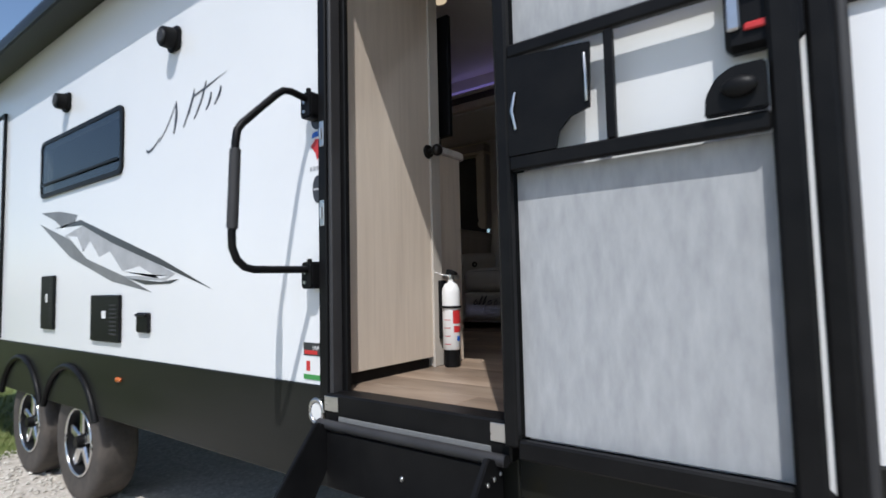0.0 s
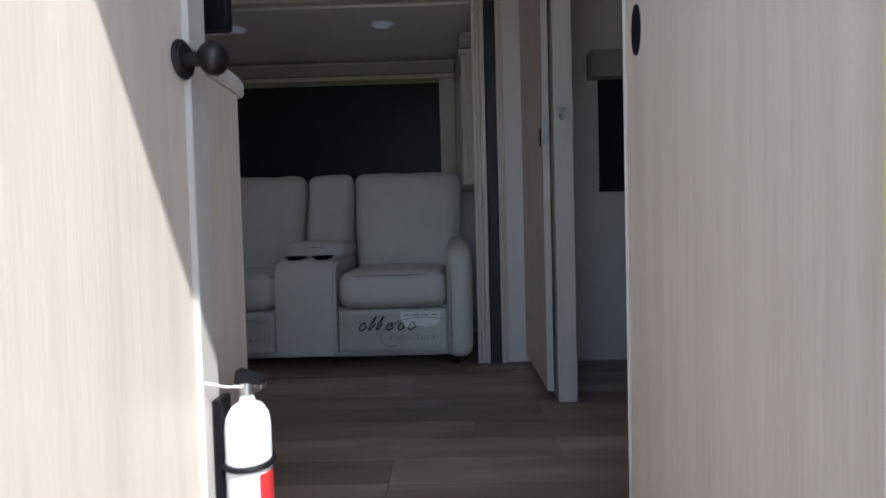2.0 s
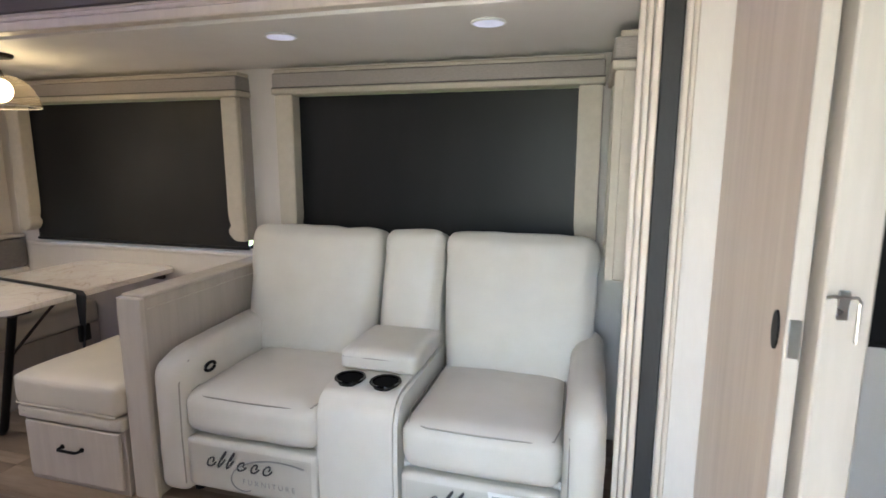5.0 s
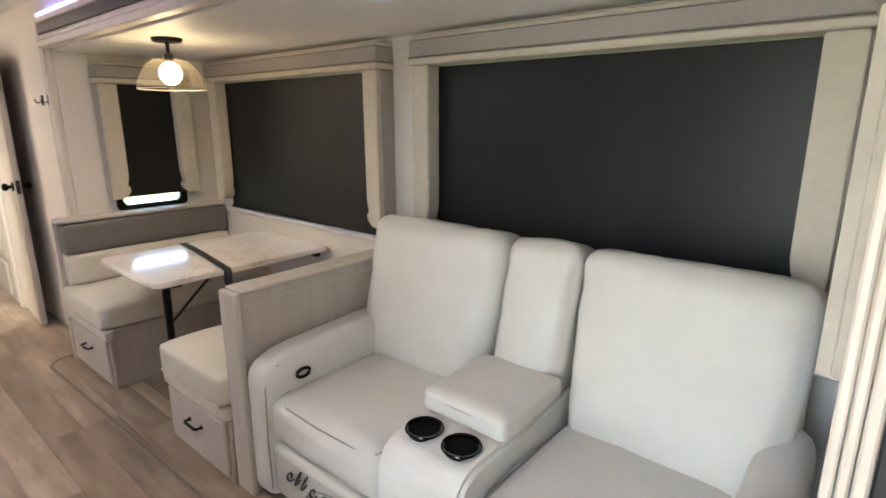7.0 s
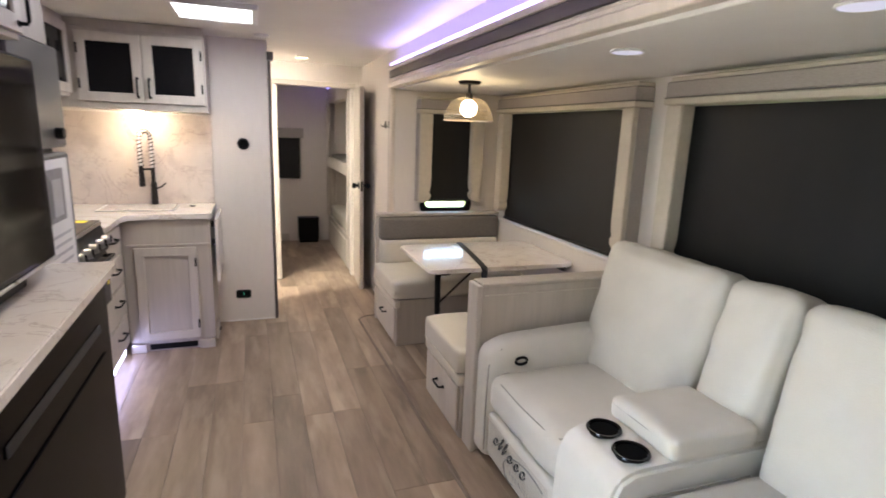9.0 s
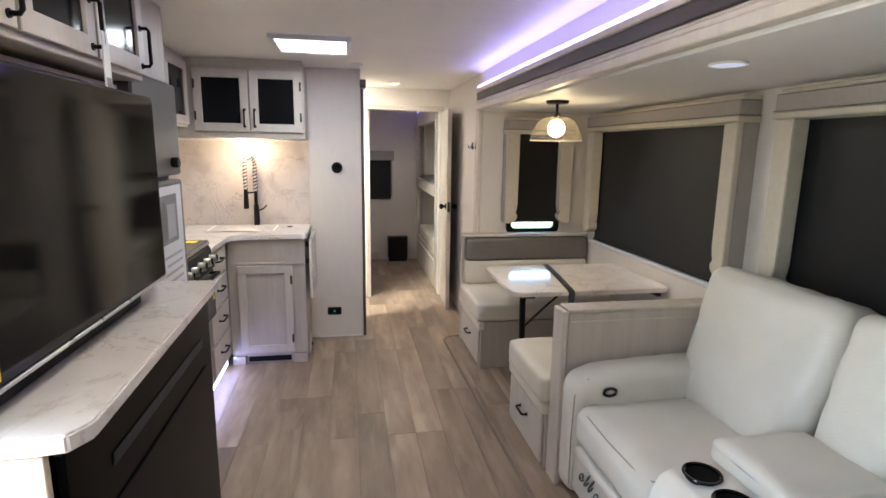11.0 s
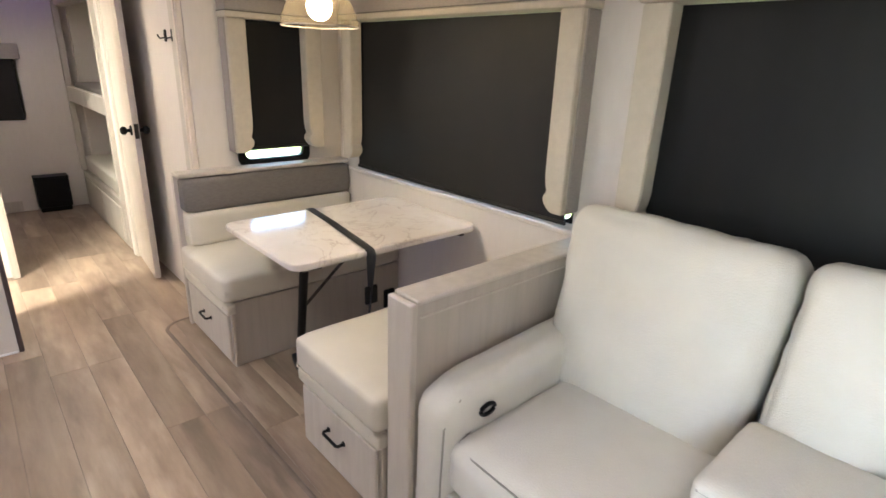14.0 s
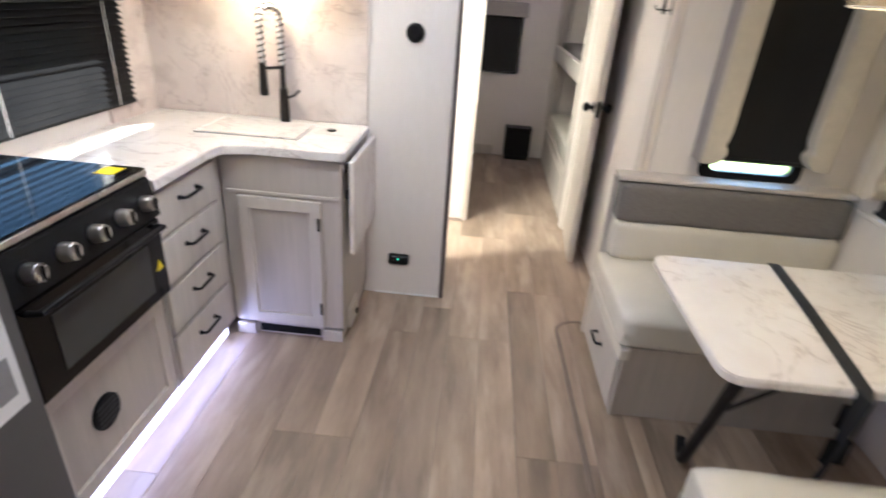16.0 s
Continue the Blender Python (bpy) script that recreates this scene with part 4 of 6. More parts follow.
part("shade_rim", tube([(PX + 0.148 * math.cos(6.28319 * k / 40), PY + 0.148 * math.sin(6.28319 * k / 40), 1.561) for k in range(40)], 0.0028, 6, True), M_TRIM, PD, "", 50)
part("bulb", add_ball(bmesh.new(), (PX, PY, 1.632), 0.050, 1, 1, 1.05), M_BULB, PD, "glowing round bulb", 60, shadow=False)

# ---------------- kitchen ----------------
YK = 0.565


def shaker(parent, x0, x1, z0, z1, y, name="door", panel=None, axis='y', hinge=None, sign=1):
    """A framed cabinet door on the plane y (axis 'y', facing +y) or x (axis 'x', facing +x)."""
    t, f = 0.018, 0.055

    def b(u0, u1, w0, w1, za, zb):
        return (u0, u1, y + w0, y + w1, za, zb) if axis == 'y' else (y + w0, y + w1, u0, u1, za, zb)
    ring = bmesh.new()
    c = 0.002
    steps = ((0.0, 0.0), (0.0, t - c), (c, t), (f - 2 * c, t), (f, t - 3 * c), (f, 0.0))
    loops = [[ring.verts.new((u, y + w, z) if axis == 'y' else (y + w, u, z)) for u, z in ((x0 + g, z0 + g), (x1 - g, z0 + g), (x1 - g, z1 - g), (x0 + g, z1 - g))] for g, w in steps]
    for A, B in zip(loops, loops[1:] + loops[:1]):
        for k in range(4):
            ring.faces.new((A[k], A[(k + 1) % 4], B[(k + 1) % 4], B[k]))
    bmesh.ops.recalc_face_normals(ring, faces=ring.faces[:])
    d = part(name, ring, M_CABL, parent)
    part("panel", boxes(b(x0 + f, x1 - f, 0.003, 0.009, z0 + f, z1 - f), bev=0), panel or M_CAB, d, "dark smoked glass" if panel else "recessed panel")
    if hinge:
        for z in (z0 + 0.10, z1 - 0.10):
            part("hinge", boxes(b(hinge - 0.006, hinge + 0.006, t, t + 0.008, z - 0.03, z + 0.03), bev=0.002), M_DARKM, d, "dark exposed hinge")
    return d


SK = thing("sink_cabinet", (-3.0, 0.8, 0), "greige sink base cabinet with framed door", "cabinet", "kitchen base cabinets")
part("body", boxes((-3.262, -2.772, 0.575, 1.085, 0.075, 0.885), bev=0.003), M_CAB, SK)
part("toe_kick", boxes((-3.25, -2.790, 0.575, 1.075, 0.0, 0.074), bev=0.003), M_CAB, SK)
for a, b_ in ((0.575, 0.665), (0.985, 1.083)):
    part("foot_block", boxes((-2.800, -2.764, a, b_, 0.0, 0.060), bev=0.003), M_CAB, SK)
part("toe_vent", boxes((-2.79, -2.785, 0.68, 0.97, 0.012, 0.05), bev=0.001), M_BLACK, SK, "black floor register")
d = shaker(SK, 0.640, 0.998, 0.085, 0.705, -2.772, axis='x', hinge=0.990)
part("rail", boxes((-2.772, -2.764, 0.60, 1.075, 0.715, 0.728), bev=0.002), M_CABL, SK)
part("side_vent", boxes((-3.02, -2.86, 1.085, 1.098, 0.02, 0.13), bev=0.004), M_CABL, SK, "pale air return box")
part("side_vent_knob", boxes((-2.98, -2.95, 1.097, 1.108, 0.05, 0.07), bev=0.003), M_BLACK, SK)

DC = thing("drawer_cabinet", (-2.5, 0.3, 0), "greige cabinet of four drawers with black handles", "cabinet", "kitchen base cabinets")
part("body", boxes((-2.795, -2.275, 0.06, YK, 0.075, 0.885), bev=0.003), M_CAB, DC)
part("toe_kick", boxes((-2.795, -1.66, 0.06, YK - 0.06, 0.0, 0.074), bev=0.002), M_CAB, DC)
for k, (a, b) in enumerate(((0.705, 0.865), (0.515, 0.69), (0.315, 0.50), (0.105, 0.30))):
    dr = part("drawer_front", boxes((-2.72, -2.285, YK, YK + 0.018, a, b), bev=0.004), M_CABL, DC)
    pull_handle(dr, (-2.50, YK + 0.018, (a + b) / 2 + 0.02), 'x', 0.12, (0, 1, 0))

RB = thing("range_cabinet", (-1.96, 0.3, 0), "greige base panel under the oven with a round vent", "cabinet", "kitchen base cabinets")
part("body", boxes((-2.27, -1.655, 0.06, YK - 0.012, 0.075, 0.515), bev=0.003), M_CAB, RB)
shaker(RB, -2.255, -1.67, 0.09, 0.505, YK - 0.012)
v = part("round_vent", cyl((-1.90, YK - 0.004, 0.30), (-1.90, YK + 0.010, 0.30), 0.058, seg=28, bev=0.003), M_BLACK, RB, "round black vent", 40)
part("grille", boxes(*[(-1.945, -1.855, YK + 0.010, YK + 0.013, 0.265 + 0.017 * k, 0.272 + 0.017 * k) for k in range(5)], bev=0.001), M_RUBBER, v)

RG = thing("range", (-1.96, 0.3, 0.52), "black gas range with oven door and steel knobs", "oven")
part("body", boxes((-2.268, -1.657, 0.07, YK + 0.02, 0.52, 0.945), bev=0.004), M_BLACK, RG)
door = part("oven_door", boxes((-2.255, -1.67, YK + 0.02, YK + 0.05, 0.530, 0.808), bev=0.006), M_BLACKG, RG, "black glass oven door")
part("oven_window", boxes((-2.17, -1.76, YK + 0.050, YK + 0.053, 0.575, 0.745), bev=0.002), M_OVENW, door, "smoked oven window")
part("oven_handle", tube([(-2.22, YK + 0.05, 0.788), (-2.22, YK + 0.085, 0.792), (-1.70, YK + 0.085, 0.792), (-1.70, YK + 0.05, 0.788)], 0.009, 10), M_BLACK, door, "", 50)
part("label", prism([(-2.235, 0.635), (-2.195, 0.635), (-2.215, 0.672)], 'y', YK + 0.050, YK + 0.0515), M_YELLOW, door, "small yellow triangle label")
pan = part("control_panel", prism([(YK + 0.02, 0.812), (YK + 0.058, 0.816), (YK + 0.036, 0.938), (YK + 0.02, 0.945)], 'x', -2.262, -1.663, 0.004), M_BLACK, RG)
for k in range(5):
    x = -2.20 + 0.115 * k
    kn = part("knob", cyl((x, YK + 0.046, 0.874), (x, YK + 0.082, 0.881), 0.027, 0.023, 20, 0.003), M_CHROME, pan, "steel control knob", 40)
    part("skirt", cyl((x, YK + 0.043, 0.8735), (x, YK + 0.049, 0.8745), 0.033, seg=20), M_BLACK, kn, "", 40)
    part("pointer", boxes((x - 0.003, x + 0.003, YK + 0.082, YK + 0.090, 0.862, 0.899), bev=0.001), M_BLACK, kn)
top = part("cooktop_cover", boxes((-2.262, -1.663, 0.075, YK + 0.03, 0.946, 0.972), bev=0.005), M_BLACKG, RG, "folded black glass cooktop cover")
part("cover_edge", boxes((-2.258, -1.667, YK + 0.03, YK + 0.034, 0.950, 0.966), bev=0.001), M_CHROME, top)
part("sticker", boxes((-2.235, -2.17, 0.49, 0.55, 0.9725, 0.9732), bev=0), M_YELLOW, top, "small yellow sticker")

bm = prism([(-3.262, 0.055), (-2.275, 0.055), (-2.275, 0.605), (-2.66, 0.605), (-2.72, 0.62), (-2.735, 0.66), (-2.752, 0.72), (-2.752, 1.075), (-2.77, 1.095), (-3.262, 1.095)], 'z', 0.886, 0.922, 0.004)
CT = thing("kitchen_countertop", (-2.9, 0.6, 0.886), "L-shaped marble-patterned laminate kitchen worktop", "worktop")
part("slab", bm, M_MARBLE, CT, "", 40)
part("end_cap", boxes((-3.25, -2.78, 1.0955, 1.099, 0.889, 0.919), bev=0.001), M_WHITEP, CT, "pale end strip")
part("seam_strip", boxes((-2.279, -2.2755, 0.06, 0.60, 0.9225, 0.9235), bev=0), M_CHROME, CT, "thin steel strip")
SN = thing("sink", (-3.02, 0.62, 0.92), "square drop-in sink with a marble-look cover", "sink")
part("rim", boxes((-3.17, -2.90, 0.42, 0.43, 0.9225, 0.927), (-3.17, -2.90, 0.86, 0.87, 0.9225, 0.927), (-3.18, -3.17, 0.42, 0.87, 0.9225, 0.927), (-2.90, -2.89, 0.42, 0.87, 0.9225, 0.927), bev=0.001), M_CHROME, SN, "steel rim")
part("cover", boxes((-3.168, -2.902, 0.432, 0.858, 0.9225, 0.929), bev=0.002), M_MARBLE, SN)
DL = thing("drop_leaf", (-3.05, 1.09, 0.5), "marble-patterned drop leaf hanging at the worktop end", "worktop leaf")
part("leaf", boxes((-3.255, -2.79, 1.112, 1.132, 0.46, 0.880), bev=0.004), M_MARBLE, DL)
for z in (0.82, 0.70):
    part("hinge", boxes((-2.86, -2.835, 1.0855, 1.1115, z, z + 0.04), bev=0.002), M_DARKM, DL, "dark steel hinge")
struct("backsplash", boxes((-3.264, -3.254, 0.062, 1.095, 0.924, 1.54), bev=0.0), M_SPLASH, "pinkish marble-patterned backsplash panel behind the sink", "backsplash")
struct("backsplash_side", boxes((-3.253, -2.90, 0.052, 0.060, 0.924, 1.54), (-2.90, -1.60, 0.052, 0.060, 1.45, 1.54), bev=0.0), M_SPLASH, "marble-patterned backsplash panel beside the window", "backsplash")

FC = thing("kitchen_faucet", (-3.19, 0.715, 0.922), "black spring-neck kitchen faucet", "faucet")
fx, fy = -3.185, 0.715
part("base", cyl((fx, fy, 0.922), (fx, fy, 1.08), 0.022, 0.019, 18, 0.003), M_DARKM, FC, "", 40)
part("riser", cyl((fx, fy, 1.08), (fx, fy, 1.18), 0.013, seg=14), M_DARKM, FC, "", 40)
ax, ay = 0.098, -0.052
arc = [(fx, fy, 1.18)] + [(fx + ax * (0.5 - 0.5 * math.cos(a)), fy + ay * (0.5 - 0.5 * math.cos(a)), 1.37 + 0.055 * math.sin(a)) for a in [k * math.pi / 14 for k in range(15)]] + [(fx + ax, fy + ay, 1.20)]
part("hose", tube(arc, 0.009, 8), M_WHITEP, FC, "pale hose", 50)
sp = []
L2 = [(Vector(a), Vector(b)) for a, b in zip(arc, arc[1:])]
tot = sum((b - a).length for a, b in L2)
for k in range(22 * 10):
    s, acc = tot * k / 220, 0
    for a, b in L2:
        ln = (b - a).length
        if acc + ln >= s or (a, b) == L2[-1]:
            p, t = a + (b - a) * ((s - acc) / ln), (b - a).normalized()
            break
        acc += ln
    n1 = Vector((-ay, ax, 0)).normalized()
    n2 = t.cross(n1)
    an = 2 * math.pi * k / 10
    sp.append(p + (n1 * math.cos(an) + n2 * math.sin(an)) * 0.0125)
part("spring", tube(sp, 0.0042, 5), M_DARKM, FC, "dark coil spring", 60)
part("spray_head", cyl((fx + ax, fy + ay, 1.06), (fx + ax, fy + ay, 1.20), 0.019, 0.014, 16, 0.003), M_DARKM, FC, "", 40)
part("holder_arm", tube([(fx, fy, 1.17), (fx + 0.5 * ax, fy + 0.5 * ay, 1.172), (fx + ax, fy + ay, 1.175)], 0.007, 8), M_DARKM, FC, "", 50)
part("lever", tube([(fx, fy, 1.03), (fx, fy + 0.05, 1.05), (fx, fy + 0.075, 1.075)], 0.006, 8), M_DARKM, FC, "", 50)
SD = thing("soap_cap", (-3.10, 0.96, 0.922), "small dark cap set in the worktop", "cap")
part("cap", cyl((-3.10, 0.96, 0.9225), (-3.10, 0.96, 0.93), 0.02, seg=18, bev=0.002), M_DARKM, SD, "", 40)

UC = thing("upper_cabinet", (-3.1, 0.7, 1.56), "greige upper cabinet with two smoked glass doors", "cabinet", "upper cabinets")
part("body", boxes((-3.252, -2.965, 0.062, 1.10, 1.555, 2.03), bev=0.003), M_CAB, UC)
part("top_filler", boxes((-3.252, -2.975, 0.062, 1.09, 2.031, 2.078), bev=0.002), M_CABL, UC)
for a, b, h in ((0.385, 0.735, 0.395), (0.745, 1.085, 1.076)):
    d = shaker(UC, a, b, 1.60, 2.005, -2.965, panel=M_SMOKE, axis='x', hinge=h)
    pull_handle(d, (-2.947, b - 0.028 if a < 0.5 else a + 0.028, 1.69), 'z', 0.11, (1, 0, 0))
UL = thing("under_cabinet_light", (-3.08, 0.66, 1.553), "small round warm light under the upper cabinet", "light")
part("lens", cyl((-3.08, 0.66, 1.540), (-3.08, 0.66, 1.554), 0.045, seg=24, bev=0.002), M_WARM, UL, "glowing lens", 40)
UC2 = thing("upper_cabinet", (-2.3, 0.2, 1.56), "greige upper cabinet with smoked glass doors over the range", "cabinet", "upper cabinets")
part("body", boxes((-2.955, -1.66, 0.062, 0.34, 1.62, 2.078), bev=0.003), M_CAB, UC2)
for a, b in ((-2.94, -2.52), (-2.50, -2.10), (-2.08, -1.68)):
    d = shaker(UC2, a, b, 1.64, 2.04, 0.34, panel=M_SMOKE)
    pull_handle(d, (b - 0.03, 0.358, 1.73), 'z', 0.11, (0, 1, 0))
HD = thing("range_hood", (-2.0, 0.2, 1.5), "black range hood under the upper cabinet", "range hood")
part("body", prism([(0.062, 1.53), (0.42, 1.53), (0.44, 1.56), (0.36, 1.615), (0.062, 1.615)], 'x', -2.32, -1.67, 0.004), M_BLACK, HD)
part("filter", boxes((-2.25, -1.75, 0.12, 0.38, 1.524, 1.530), bev=0.001), M_CHROME, HD, "steel mesh filter")
part("light_lens", boxes((-2.15, -2.05, 0.385, 0.41, 1.522, 1.530), bev=0.002), M_WARM, HD, "glowing lens")

BL = thing("venetian_blind", (-2.25, 0.06, 1.0), "black slatted blind lowered in the kitchen window", "blind")
part("headrail", boxes((-3.06, -1.62, 0.064, 0.095, 1.405, 1.445), bev=0.003), M_BLACK, BL)
for k in range(17):
    z = 1.014 + k * 0.0238
    bm = boxes((-3.045, -1.635, -0.0155, 0.0155, -0.0007, 0.0007), bev=0)
    bmesh.ops.rotate(bm, cent=(0, 0, 0), matrix=Matrix.Rotation(radians(-47), 3, 'X'), verts=bm.verts)
    bmesh.ops.translate(bm, vec=(0, 0.08, z), verts=bm.verts)
    part("slat", bm, M_BLACK, BL)
for x in (-2.93, -2.35, -1.76):
    part("ladder_cord", boxes((x - 0.002, x + 0.002, 0.092, 0.094, 1.0, 1.41), bev=0), M_PAPER, BL, "pale ladder cord")
part("bottom_rail", boxes((-3.045, -1.635, 0.07, 0.09, 0.992, 1.004), bev=0.002), M_BLACK, BL)

FR = thing("refrigerator", (-1.38, 0.36, 0), "two-door refrigerator, doors greyed for reflection, with a paper sheet taped on", "refrigerator")
part("body", boxes((-1.645, -1.14, 0.06, 0.60, 0.06, 1.76), bev=0.004), M_BLACK, FR)
fd = part("freezer_door", boxes((-1.64, -1.145, 0.60, 0.655, 1.375, 1.755), bev=0.008), M_FRIDGE, FR, "freezer door, its reflection put into a dark grey colour")
part("door_knob", cyl((-1.52, 0.655, 1.43), (-1.52, 0.685, 1.43), 0.022, seg=18, bev=0.003), M_BLACK, fd, "round black catch", 40)
rd = part("fridge_door", boxes((-1.64, -1.145, 0.60, 0.655, 0.13, 1.355), bev=0.008), M_FRIDGE, FR, "fridge door, its reflection put into a dark grey colour")
part("grille", boxes((-1.64, -1.145, 0.60, 0.63, 0.0, 0.12), bev=0.004), M_BLACK, FR)
FR_side = part("side_panel", boxes((-1.655, -1.646, 0.06, 0.60, 0.0, 2.078), bev=0.002), M_CAB, FR)
SH = thing("paper_sheet", (-1.4, 0.658, 1.0), "white product sheet with grey print on the refrigerator", "paper")
part("sheet", boxes((-1.60, -1.22, 0.6565, 0.6575, 0.62, 1.335), bev=0), M_PAPER, SH)
part("photo", boxes((-1.53, -1.30, 0.658, 0.6585, 1.10, 1.30), bev=0), M_INKG, SH, "grey picture block")
part("photo", boxes((-1.50, -1.40, 0.6585, 0.659, 1.12, 1.26), bev=0), M_DECALS, SH, "pale picture block")
part("photo", prism([(-1.39, 1.12), (-1.33, 1.11), (-1.31, 1.22), (-1.36, 1.28), (-1.40, 1.24)], 'y', 0.6585, 0.659), M_TREAD, SH, "dark picture shape")
for k in range(7):
    part("text_bar", boxes((-1.56, -1.30 - 0.03 * (k % 3), 0.658, 0.6585, 0.83 + 0.035 * k, 0.842 + 0.035 * k), bev=0), M_DECALS, SH)
for k in range(5):
    part("print_block", boxes((-1.58 + 0.07 * k, -1.53 + 0.07 * k, 0.658, 0.6585, 0.66, 0.76), bev=0), M_INKG, SH)
part("cabinet_over", boxes((-1.645, -1.14, 0.06, 0.62, 1.765, 2.078), bev=0.003), M_CAB, FR)

# ---------------- entertainment unit at the entry ----------------
EU = thing("media_cabinet", (-0.57, 0.5, 0), "dark-fronted media cabinet with greige side at the entry", "cabinet")
part("body", boxes((-1.13, -0.030, 0.06, 0.845, 0.075, 0.965), bev=0.003), M_BLACK, EU)
part("toe_kick", boxes((-1.13, -0.05, 0.06, 0.80, 0.0, 0.074), bev=0.002), M_BLACK, EU)
part("side_panel", boxes((-0.029, -0.012, 0.66, 0.865, 0.0, 0.968), bev=0.002), M_PANEL, EU, "greige wood end panel")
part("front_bezel", boxes((-1.11, -0.06, 0.846, 0.868, 0.10, 0.955), bev=0.012), M_MEDIA, EU, "glossy black front panel")
fp = part("fireplace_glass", boxes((-1.02, -0.15, 0.869, 0.874, 0.20, 0.72), bev=0.003), M_MEDIA, EU, "black glass fireplace front")
part("vent_slot", boxes((-0.98, -0.25, 0.869, 0.873, 0.80, 0.83), bev=0.002), M_RUBBER, EU)
part("logo_bar", boxes((-0.20, -0.16, 0.875, 0.878, 0.24, 0.42), bev=0.002), M_DECALS, fp, "pale trim bar")
MT = thing("media_countertop", (-0.55, 0.5, 0.97), "marble-patterned ledge top under the television", "worktop")
part("slab", prism([(-1.135, 0.062), (-0.004, 0.062), (-0.004, 0.85), (-0.012, 0.905), (-0.06, 0.93), (-1.135, 0.90)], 'z', 0.970, 1.006, 0.005), M_MARBLE, MT, "", 40)
part("underside_lip", boxes((-1.13, -0.03, 0.87, 0.885, 0.955, 0.969), bev=0.002), M_BLACK, MT)
TV = thing("television", (-0.55, 0.72, 1.03), "wide black flat television facing the sofa", "television")
part("bezel", boxes((-0.965, 0.020, 0.745, 0.775, 1.062, 1.650), bev=0.004), M_BLACK, TV)
part("screen", boxes((-0.957, 0.012, 0.776, 0.779, 1.075, 1.642), bev=0.001), M_SCREEN, TV, "glossy dark screen")
part("energy_label", boxes((-0.075, -0.005, 0.7795, 0.7805, 1.085, 1.265), bev=0), M_YELLOW, TV, "yellow energy label")
for k in range(6):
    part("label_bar", boxes((-0.065, -0.020 - 0.008 * (k % 2), 0.781, 0.7812, 1.105 + 0.022 * k, 1.113 + 0.022 * k), bev=0), M_INKG, TV)
part("lower_trim", boxes((-0.960, 0.016, 0.776, 0.782, 1.063, 1.072), bev=0.001), M_CHROME, TV, "thin silver trim")
part("mount", boxes((-0.62, -0.32, 0.62, 0.744, 1.20, 1.45), bev=0.004), M_BLACK, TV)
part("soundbar", boxes((-0.85, -0.02, 0.69, 0.735, 1.006, 1.058), bev=0.004), M_BLACK, TV)
struct("wall_media_back", boxes((-1.13, -0.03, 0.58, 0.615, 1.008, 1.70), bev=0.0), M_PANEL, "greige wood panel behind the television", "wall panel")
OC = thing("upper_cabinet", (-0.55, 0.4, 1.72), "greige overhead cabinet with smoked doors above the television", "cabinet", "upper cabinets")
part("body", boxes((-1.13, -0.03, 0.06, 0.70, 1.715, 2.078), bev=0.003), M_CAB, OC)
for a, b in ((-1.115, -0.77), (-0.755, -0.40), (-0.385, -0.04)):
    d = shaker(OC, a, b, 1.735, 2.06, 0.70, panel=M_SMOKE)
    pull_handle(d, (a + 0.03, 0.718, 1.82), 'z', 0.12, (0, 1, 0))
TG = thing("hang_tag", (-0.72, 0.735, 1.7), "folded paper tag hanging from the cabinet handle", "tag")
part("tag", boxes((-0.745, -0.705, 0.748, 0.751, 1.60, 1.80), bev=0.0), M_PAPER, TG)
part("print", boxes((-0.74, -0.71, 0.7515, 0.752, 1.62, 1.68), bev=0.0), M_INKG, TG)

# entry side panel with knob
EP = thing("wood_partition", (0, 0.35, 0), "tall greige wood grain partition beside the entry door", "partition")
part("panel", boxes((-0.022, 0.0, 0.055, 0.620, 0.045, 2.078), bev=0.002), M_PANEL, EP)
part("toe_recess", boxes((-0.028, -0.016, 0.055, 0.60, 0.0, 0.044), bev=0.0), M_BLACK, EP)
part("edge_post", boxes((-0.045, 0.006, 0.621, 0.685, 0.0, 2.078), bev=0.004), M_CABL, EP, "pale edge post")
part("edge_bead", boxes((-0.002, 0.010, 0.612, 0.622, 0.0, 2.078), bev=0.002), M_CABL, EP)
KN = part("knob", add_ball(bmesh.new(), (0.055, 0.600, 0.957), 0.027, 0.9, 1, 1, 24, 16), M_DARKM, EP, "round black knob", 60)
part("rose", cyl((0.001, 0.600, 0.957), (0.012, 0.600, 0.957), 0.033, 0.030, 28, 0.003), M_DARKM, KN, "", 40)
part("neck", cyl((0.012, 0.600, 0.957), (0.035, 0.600, 0.957), 0.012, seg=16), M_DARKM, KN, "", 40)

FE = thing("fire_extinguisher", (0.075, 0.66, 0.0), "white fire extinguisher with red label in a black bracket", "fire extinguisher")
ex, ey = 0.062, 0.668
bm = bmesh.new()
prof = [(0.0, 0.075), (0.036, 0.076), (0.040, 0.082), (0.040, 0.325), (0.037, 0.345), (0.027, 0.362), (0.014, 0.370), (0.012, 0.385), (0.0, 0.386)]
rings = [[bm.verts.new((ex + r * math.cos(6.28319 * k / 28), ey + r * math.sin(6.28319 * k / 28), z)) for k in range(28)] if r else [bm.verts.new((ex, ey, z))] for r, z in prof]
for A, B in zip(rings, rings[1:]):
    for k in range(28):
        a = [A[k % len(A)], A[(k + 1) % len(A)], B[(k + 1) % len(B)], B[k % len(B)]]
        bm.faces.new(list(dict.fromkeys(a)))
part("cylinder", bm, M_WHITEP, FE, "white enamel cylinder", 50)
part("base_cup", cyl((ex, ey, 0.0), (ex, ey, 0.076), 0.034, 0.036, 24, 0.003), M_BLACK, FE, "grey plastic foot", 40)
